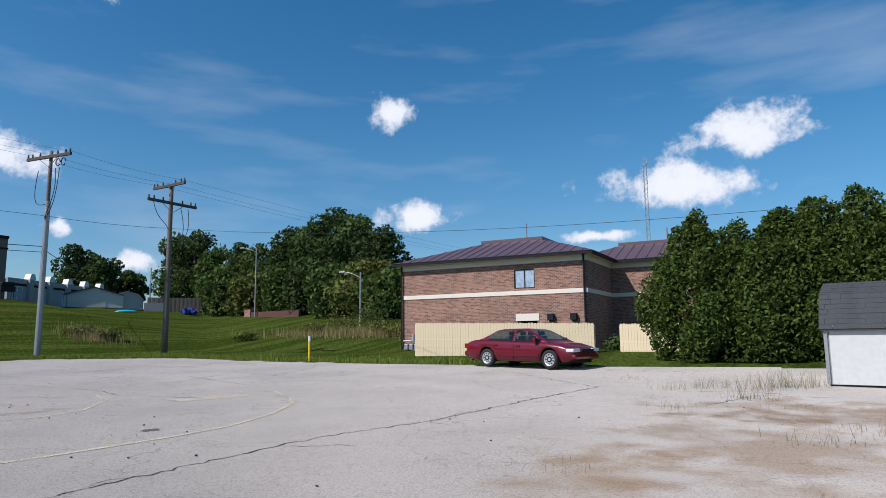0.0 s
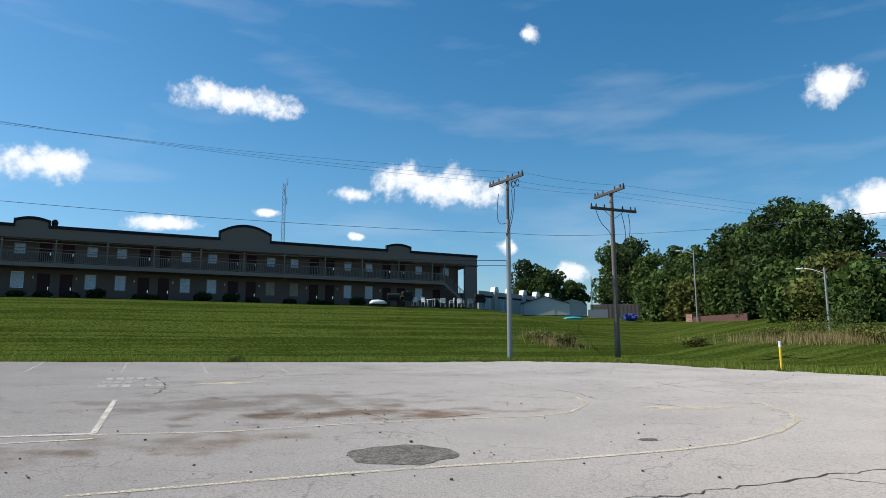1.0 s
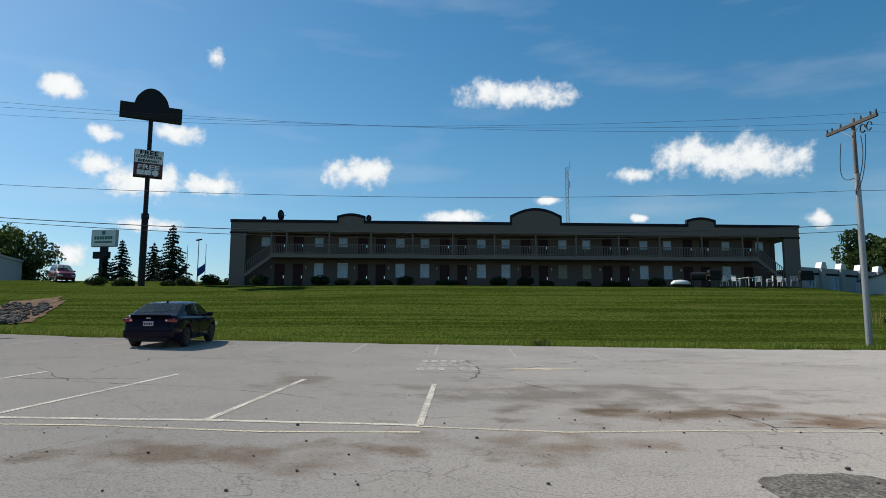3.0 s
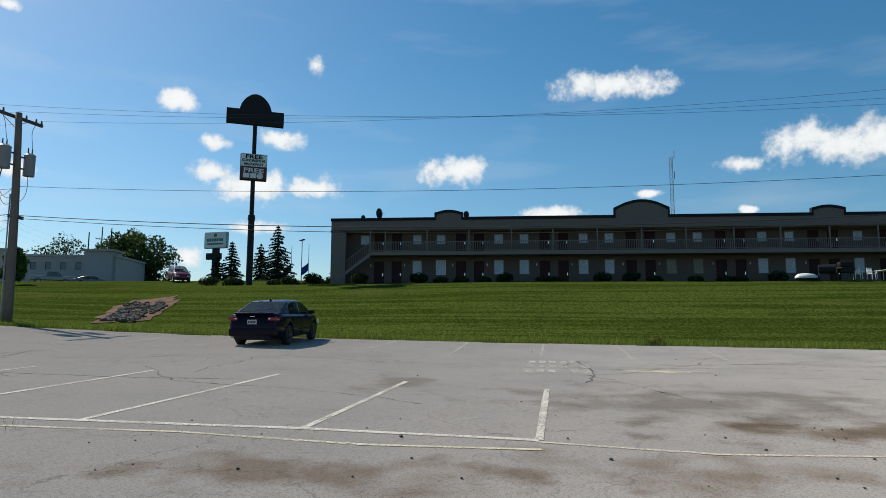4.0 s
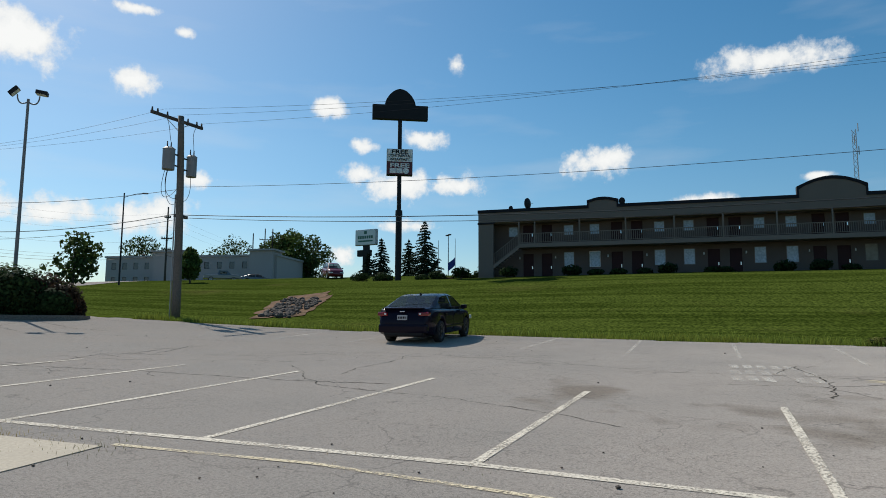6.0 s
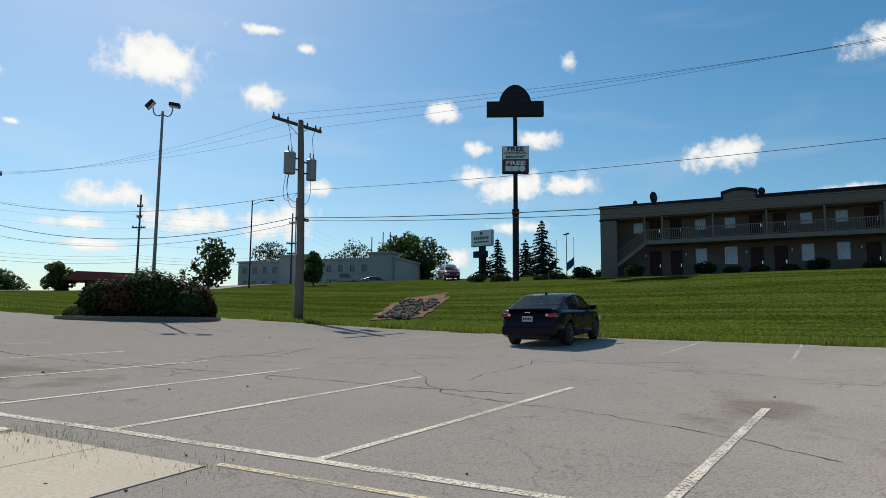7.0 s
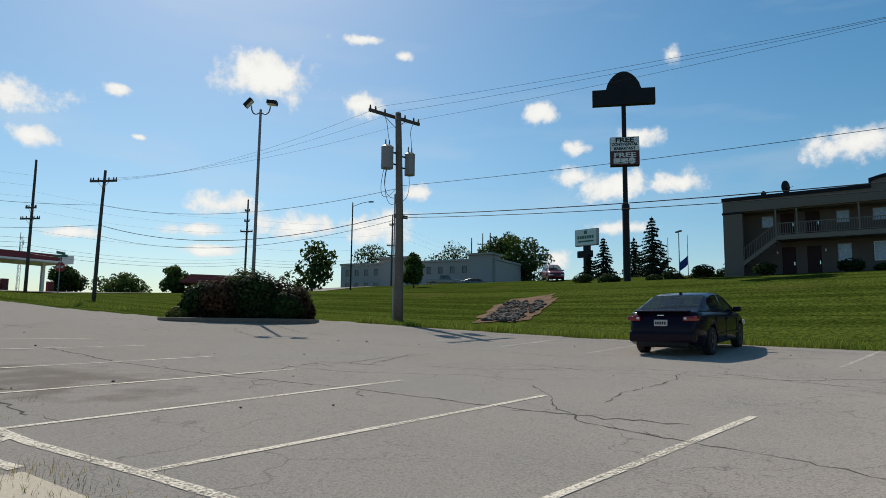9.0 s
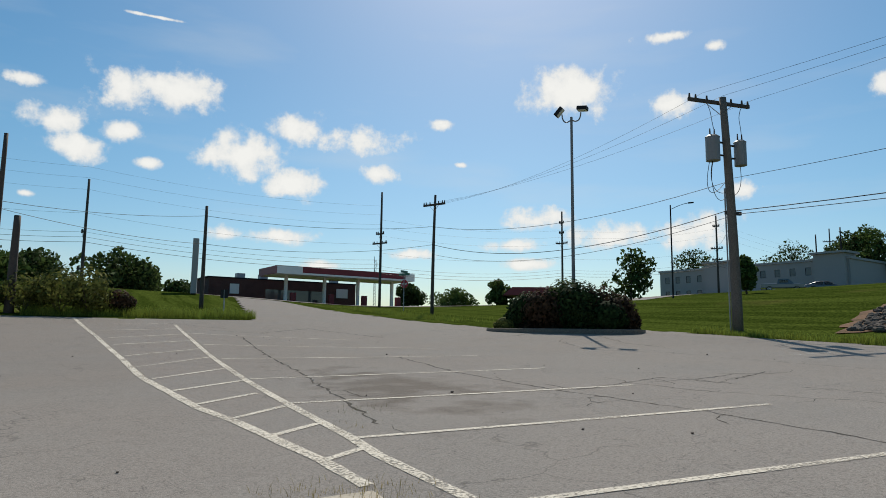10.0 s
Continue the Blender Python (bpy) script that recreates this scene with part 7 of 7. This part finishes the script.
for r in range(3):
    for c in range(6):
        if (r * 6 + c) % 7 != 3:
            bm = bmesh.new()
            x0, y0 = -23.2 - 1.25 * r, -0.1 + 0.3 * c + 0.1 * r
            q = [(x0, y0), (x0, y0 + 0.2), (x0 - 0.85, y0 + 0.22), (x0 - 0.85, y0 + 0.02)]
            bm.faces.new([bm.verts.new((x, y, ground_z(x, y) + 0.03)) for x, y in q])
            part("paint_bar", bm, FADED_PAINT, words)


def crack(pts, wide, seed, label="dark open crack across the asphalt"):
    """A jagged open joint that wanders along the given places and sends out short side branches."""
    rn = random.Random(seed)
    runs = [[]]
    for (ax, ay), (bx, by) in zip(pts, pts[1:]):
        n = max(2, int(math.hypot(bx - ax, by - ay) / 0.16))
        for i in range(n):
            u = i / n
            runs[0].append((ax + (bx - ax) * u + rn.gauss(0, 0.035), ay + (by - ay) * u + rn.gauss(0, 0.035)))
            if rn.random() < 0.07:
                x, y, a = *runs[0][-1], rn.uniform(0, 6.28)
                twig = [(x, y)]
                for _ in range(rn.randint(3, 9)):
                    a += rn.gauss(0, 0.5)
                    x, y = x + 0.14 * math.cos(a), y + 0.14 * math.sin(a)
                    twig.append((x, y))
                runs.append(twig)
    runs[0].append(pts[-1])
    bm = bmesh.new()
    for k, out in enumerate(runs):
        rows = []
        for i, (x, y) in enumerate(out):
            x0, y0 = out[max(0, i - 1)]
            x1, y1 = out[min(len(out) - 1, i + 1)]
            d = math.hypot(x1 - x0, y1 - y0) or 1
            w = wide * (0.5 if k == 0 else 0.22) * (0.3 + 1.0 * rn.random() ** 1.5) / 2 * (1 if 0 < i < len(out) - 1 else 0.1)
            nx, ny = -(y1 - y0) / d * w, (x1 - x0) / d * w
            rows.append([bm.verts.new((x + s * nx, y + s * ny, ground_z(x + s * nx, y + s * ny) + 0.0245)) for s in (-1, 1)])
        for a, b in zip(rows, rows[1:]):
            bm.faces.new((a[0], a[1], b[1], b[0]))
    return tagged(part("crack", bm, TAR), label, "crack", "cracks")


crack([(-7.59, 3.64), (-7.48, 5.48), (-7.30, 8.42), (-6.43, 10.70), (-5.67, 14.84), (-4.83, 17.61)], 0.09, 1)
crack([(-16.78, -31.78), (-16.37, -26.05), (-16.07, -19.28), (-15.72, -15.35), (-15.49, -13.13)], 0.12, 2)
crack([(-19.56, -22.44), (-19.29, -18.44), (-19.47, -15.02), (-19.99, -12.20), (-20.01, -10.11), (-19.99, -8.23), (-20.28, -6.29)], 0.1, 3)
crack([(-16.11, -35.45), (-17.84, -33.66), (-20.60, -36.31), (-22.12, -30.15)], 0.12, 4)
crack([(-15.56, -12.98), (-15.60, -12.52), (-15.91, -12.22)], 0.05, 5)
crack([(-24.60, 0.86), (-26.54, 1.59), (-23.34, 1.68), (-21.02, 1.22)], 0.1, 6)
crack([(-15.62, 4.82), (-14.36, 4.91), (-14.15, 6.05), (-14.34, 7.16)], 0.09, 7)
crack([(-22.82, -14.82), (-24.38, -15.11), (-25.47, -14.70)], 0.08, 8)
crack([(-31.00, -27.58), (-29.08, -23.69), (-28.94, -21.62)], 0.1, 9)
crack([(-9.79, 20.12), (-9.53, 21.96), (-5.07, 17.50), (-3.86, 17.94)], 0.06, 10)
crack([(-2.90, 16.74), (-1.53, 17.42), (-0.32, 16.84)], 0.08, 11)
crack([(-2.05, 14.46), (-1.02, 16.68), (0.56, 16.60)], 0.07, 12)
crack([(-19.86, -15.77), (-19.82, -14.70), (-22.58, -15.42), (-23.05, -13.81)], 0.09, 14)
crack([(-23.04, -15.21), (-22.77, -14.20), (-25.68, -15.20)], 0.08, 15)
crack([(-18.86, 7.06), (-18.55, 8.70), (-16.87, 9.76), (-15.79, 10.68)], 0.06, 16)
crack([(-17.14, 13.41), (-18.46, 18.43), (-14.51, 17.26), (-13.79, 18.70)], 0.06, 17)
crack([(-18.68, 16.24), (-14.73, 14.74), (-14.05, 16.58), (-12.18, 17.00)], 0.06, 18)
crack([(-18.14, 13.30), (-17.24, 14.83), (-16.26, 17.66), (-17.34, 21.62)], 0.06, 19)
crack([(-7.98, -37.94), (-9.50, -39.11), (-14.67, -39.95), (-17.04, -36.13)], 0.08, 20)

# finer cracks that wander over the lot, most of them along the grass edge
rn = random.Random(5)
for i in range(46):
    x, y = (rn.uniform(-33, -22), rn.uniform(-4, 24)) if i % 2 else (rn.uniform(-31, -21), rn.uniform(-36, 22))
    a = rn.choice((1.57, 1.57, 1.4, 0.2)) + rn.gauss(0, 0.25)
    pts = [(x, y)]
    for _ in range(rn.randint(3, 8)):
        a += rn.gauss(0, 0.25)
        x, y = x + 1.2 * math.cos(a), y + 1.2 * math.sin(a)
        if inside_lot(x, y, -0.8):
            pts.append((x, y))
    if len(pts) > 2:
        crack(pts, 0.055, 60 + i, "fine dark crack in the worn asphalt")

# loose bits of gravel, past counting
rn = random.Random(21)
bm = bmesh.new()
for i in range(260):
    x, y = (rn.uniform(-32, 0), rn.uniform(-34, 24)) if i % 3 else (rn.uniform(-16, -9), rn.uniform(-6, 9))
    if not inside_lot(x, y, -0.5):
        continue
    s = rn.uniform(0.007, 0.019) * (1.6 if rn.random() < 0.08 else 1)
    g = bmesh.ops.create_icosphere(bm, subdivisions=1, radius=s)["verts"]
    for v in g:
        v.co = Vector((x + v.co.x * rn.uniform(0.8, 1.5), y + v.co.y * rn.uniform(0.8, 1.4), ground_z(x, y) + 0.025 + s * 0.4 + v.co.z * 0.7))
tagged(part("gravel", bm, POLE_DARK), "scattered dark bits of gravel on the asphalt", "gravel", kind="stuff")

t = thing("concrete_walk", 0, 0, 0, 0, "pale concrete slab with a weedy edge beside the stalls", "concrete slab")
for y0, y1 in ((-7.2, -8.72), (-8.735, -10.26)):
    slab = bmesh.new()
    loft(slab, [[(x, y, ground_z(x, y) + h) for x, h in ((-14.34, -0.2), (-14.34, 0.022), (-14.32, 0.03), (-12.6, 0.03), (-12.6, -0.2))] for y in np.linspace(y0, y1, 6)])
    part("slab", slab, CONCRETE, t)


def blades(name, spots, mat, seed, label, cat, low=0.1, high=0.3, wide=0.012, kind="", spread=0.4):
    """Thin upright blades at the given places, as one mesh."""
    r = random.Random(seed)
    v, f = [], []
    for x, y, k in spots:
        h, a = r.uniform(low, high) * k, r.uniform(0, 6.28)
        dx, dy = math.cos(a) * wide / 2, math.sin(a) * wide / 2
        lx, ly = r.uniform(-spread, spread) * h, r.uniform(-spread, spread) * h
        z, i = ground_z(x, y), len(v)
        v += [(x - dx, y - dy, z - 0.02), (x + dx, y + dy, z - 0.02), (x + dx * 0.6 + lx * 0.5, y + dy * 0.6 + ly * 0.5, z + h * 0.6), (x - dx * 0.6 + lx * 0.5, y - dy * 0.6 + ly * 0.5, z + h * 0.6), (x + lx, y + ly, z + h)]
        f += [(i, i + 1, i + 2, i + 3), (i + 3, i + 2, i + 4)]
    me = bpy.data.meshes.new(name)
    me.from_pydata(v, [], f)
    me.materials.append(mat)
    return tagged(new(name, me), label, cat, kind=kind)


rn = random.Random(33)
edge = []
for i in range(26000):
    y = rn.uniform(-27, 29)
    edge.append((lot_west(y) + 0.3 - abs(rn.gauss(0, 0.75)), y, 1.0 + 0.8 * max(0, noise.noise((y * 0.4, 0, 5)))))
blades("edge_grass", edge, BLADE, 34, "fringe of longer yellow-green grass along the asphalt", "grass", 0.06, 0.27, 0.022, "stuff")
edge = [(rn.uniform(-32, -12), 24.3 + abs(rn.gauss(0, 1.2)), 1.0) for i in range(7000)]
edge += [(rn.uniform(-31.5, -30.5) - abs(rn.gauss(0, 1.5)), rn.uniform(-66, -42), 1.2) for i in range(5000)]
blades("edge_grass", edge, BLADE, 35, "fringe of longer grass along the verge", "grass", 0.06, 0.28, 0.02, "stuff")
tall = [(rn.uniform(-19.5, -8.0), -43.6 - abs(rn.gauss(0, 1.6)), 1.0) for i in range(9000)]
blades("long_grass", tall, BLADE, 36, "long unmown grass beside the drive", "grass", 0.12, 0.62, 0.02, "stuff", 0.5)


def weed(x, y, h, n, seed, mat=None, label="dry weed tuft growing from a crack", spread=0.3):
    r = random.Random(seed)
    sp = [(x + r.gauss(0, spread), y + r.gauss(0, spread * 0.7), 1) for _ in range(n)]
    return tagged(blades("weed_tuft", sp, mat or DRY, seed, label, "weed", h * 0.3, h, 0.007, "stuff", 0.55), group="weeds")


for i, (x, y, h, n) in enumerate(((-2.9, 17.3, 0.35, 60), (-2.2, 17.9, 0.4, 60), (-1.7, 18.0, 0.35, 50), (-1.0, 17.7, 0.6, 90), (-0.4, 18.3, 0.7, 100), (0.1, 18.6, 0.5, 90), (-2.5, 14.1, 0.25, 60), (-1.2, 16.0, 0.4, 80), (-0.4, 14.6, 0.2, 40), (0.3, 12.4, 0.22, 40), (-0.2, 10.9, 0.25, 50), (-3.0, 7.9, 0.15, 40),
                                  (0.9, 12.0, 0.3, 50), (-14.28, -7.2, 0.09, 110), (-14.28, -8.0, 0.07, 90), (-14.27, -8.7, 0.1, 120), (-14.27, -9.4, 0.11, 120), (-14.3, -10.1, 0.13, 140), (-13.9, -10.5, 0.1, 90), (-14.85, -3.3, 0.06, 40), (-14.7, -4.6, 0.06, 40), (-15.0, -13.2, 0.07, 40), (-15.7, -14.4, 0.08, 50), (-14.55, 0.1, 0.05, 30), (-4.5, 19.6, 0.2, 60))):
    weed(x, y, h, n, 600 + i, LEAF_OLIVE if i % 3 == 1 else DRY)
for i, (x, y, rx, rz, m) in enumerate(((-31.0, 43.5, 1.8, 1.25, LEAF_OLIVE), (-29.0, 44.6, 1.5, 1.6, LEAF_TREE), (-27.3, 43.3, 1.6, 0.6, LEAF_OLIVE), (-33.8, 42.8, 1.2, 0.55, LEAF_OLIVE), (-25.0, 41.5, 1.4, 0.5, LEAF_OLIVE), (-42.5, 28.8, 1.3, 0.4, LEAF_OLIVE), (-40.6, 29.6, 1.0, 0.45, LEAF_OLIVE), (-36.5, 38.0, 1.2, 0.35, LEAF_OLIVE))):
    bush(x, y, rx, rz, 640 + i, m, 650, 0.11, "loose olive scrub on the rough grass", group="scrub")
dry = [(rn.gauss(-29, 4.0), rn.gauss(42.0, 1.2), 1) for _ in range(2500)] + [(rn.gauss(-41.5, 1.2), rn.gauss(29.2, 0.8), 1) for _ in range(900)]
blades("dry_grass", dry, DRY, 41, "tall dry grass around the scrub", "grass", 0.3, 0.9, 0.025, "stuff", 0.25)
bush(-34.6, 5.6, 0.45, 0.16, 655, LEAF_OLIVE, 350, 0.08, "low leafy weed at the asphalt edge")
for i, (x, y, rx, rz, m) in enumerate(((-8.0, -44.6, 1.3, 1.1, LEAF_OLIVE), (-9.6, -44.4, 1.4, 1.25, LEAF_OLIVE), (-11.0, -44.2, 1.2, 1.35, LEAF_OLIVE), (-12.3, -45.0, 1.0, 0.75, LEAF_RUST), (-6.0, -45.0, 1.5, 0.8, LEAF_DARK))):
    bush(x, y, rx, rz, 670 + i, m, 1500, 0.13, "overgrown olive shrub at the end of the car park", group="overgrown hedge")


KERB_GREY = material("weathered_kerb_concrete", (0.17, 0.155, 0.13), 0.95, fine=20, coarse=1.5, vary=0.35, bump=0.4)


def build_island():
    """Kerbed shrub island at the corner of the car park."""
    cx, cy, ang = -31.8, -31.1, radians(131)
    t = thing("planting_island", cx, cy, ground_z(cx, cy), 132, "kerbed planting island with soil at the car park corner", "planting island")
    bm = bmesh.new()
    n = 44
    rings = []
    for rx, ry, z in ((3.75, 1.95, -0.3), (3.75, 1.95, 0.13), (3.55, 1.75, 0.14), (3.55, 1.75, 0.02)):
        rings.append([(rx * math.copysign(abs(math.cos(a)) ** 0.6, math.cos(a)), ry * math.copysign(abs(math.sin(a)) ** 0.6, math.sin(a)), z) for a in np.linspace(0, 2 * math.pi, n, endpoint=False)])
    loft(bm, rings, cap=False)
    part("kerb", bm, KERB_GREY, t)
    bm = bmesh.new()
    bm.faces.new([bm.verts.new((p[0], p[1], 0.06)) for p in rings[2]])
    part("soil", bm, SOIL, t)
    spots = ((-2.9, -0.2, 0.65, 0.5, LEAF_OLIVE), (-2.3, 0.2, 0.8, 0.8, LEAF_BUSH), (-1.8, 0.2, 1.2, 1.15, LEAF_BUSH), (-0.8, -0.3, 1.4, 1.25, LEAF_RUST), (0.1, 0.3, 1.3, 1.5, LEAF_DARK), (0.8, -0.3, 1.4, 1.4, LEAF_BUSH), (1.6, 0.2, 1.3, 1.3, LEAF_RUST), (2.1, -0.5, 1.1, 0.9, LEAF_BUSH), (2.6, 0.1, 1.0, 1.05, LEAF_RUST))
    for i, (u, v, rx, rz, m) in enumerate(spots):
        bush(cx + u * math.cos(ang) - v * math.sin(ang), cy + u * math.sin(ang) + v * math.cos(ang), rx, rz, 700 + i, m, 5200, 0.12, "dense dark shrub on the planting island", group="island shrubs", z=ground_z(cx, cy) - 0.3)


build_island()


def build_riprap():
    t = thing("riprap", 0, 0, 0, 0, "washout of grey stones and bare soil on the grass bank", "stones")
    rn = random.Random(77)
    c = [(-39.6, -22.6), (-44.5, -25.2), (-51.0, -27.2), (-53.4, -25.4), (-50.0, -23.4), (-45.5, -22.0), (-41.5, -20.6)]
    bm = bmesh.new()
    mid = Vector((sum(p[0] for p in c) / 7, sum(p[1] for p in c) / 7))
    ring = []
    for i in range(42):
        a, b = c[i // 6], c[(i // 6 + 1) % 7]
        u = (i % 6) / 6
        k = 1.05 + 0.4 * noise.noise((i * 1.3, 0, 2))
        ring.append((mid.x + (a[0] + (b[0] - a[0]) * u - mid.x) * k, mid.y + (a[1] + (b[1] - a[1]) * u - mid.y) * k))
    for lo, hi in ((0.0, 0.35), (0.35, 0.7), (0.7, 1.0)):
        for i in range(42):
            q = [(ring[i], lo), (ring[(i + 1) % 42], lo), (ring[(i + 1) % 42], hi), (ring[i], hi)]
            pts = [(mid.x + (p[0] - mid.x) * k, mid.y + (p[1] - mid.y) * k) for p, k in (q if lo else q[1:])]
            bm.faces.new([bm.verts.new((x, y, ground_z(x, y) + 0.04)) for x, y in pts])
    bmesh.ops.remove_doubles(bm, verts=bm.verts, dist=0.001)
    part("soil", bm, SOIL, t)
    shapes = []
    for k in range(5):
        b2 = bmesh.new()
        bmesh.ops.create_icosphere(b2, subdivisions=1, radius=1)
        for v in b2.verts:
            v.co *= 1 + 0.35 * noise.noise(v.co * 1.7 + Vector((k * 5, 0, 0)))
            v.co.z *= 0.65
        shapes.append(b2)
    meshes = []
    count = 0
    while count < 295:
        u, v = rn.random() ** 1.35, rn.uniform(-1, 1)
        x, y = -40.4 - 9.4 * u, -21.7 - 3.4 * u + v * (1.0 + 0.6 * u)
        s = rn.uniform(0.08, 0.21)
        if count < 5:
            ob = part("stone", shapes[count], ROCK, t)
            meshes.append(ob.data)
        else:
            ob = new("stone", meshes[count % 5])
            ob.parent = t
        ob.matrix_basis = pose(x, y, ground_z(x, y) + 0.04 + s * 0.3, rn.uniform(-20, 20), rn.uniform(-20, 20), rn.uniform(0, 360)) @ Matrix.Diagonal((s, s * rn.uniform(0.7, 1.1), s, 1))
        count += 1


build_riprap()

# ---- the whole plan brought to true metres ----
for ob in list(scene.objects):
    if ob.parent is None and ob.type in {"MESH", "EMPTY"}:
        ob.matrix_world = Matrix.Scale(TRUE_SIZE, 4) @ ob.matrix_world
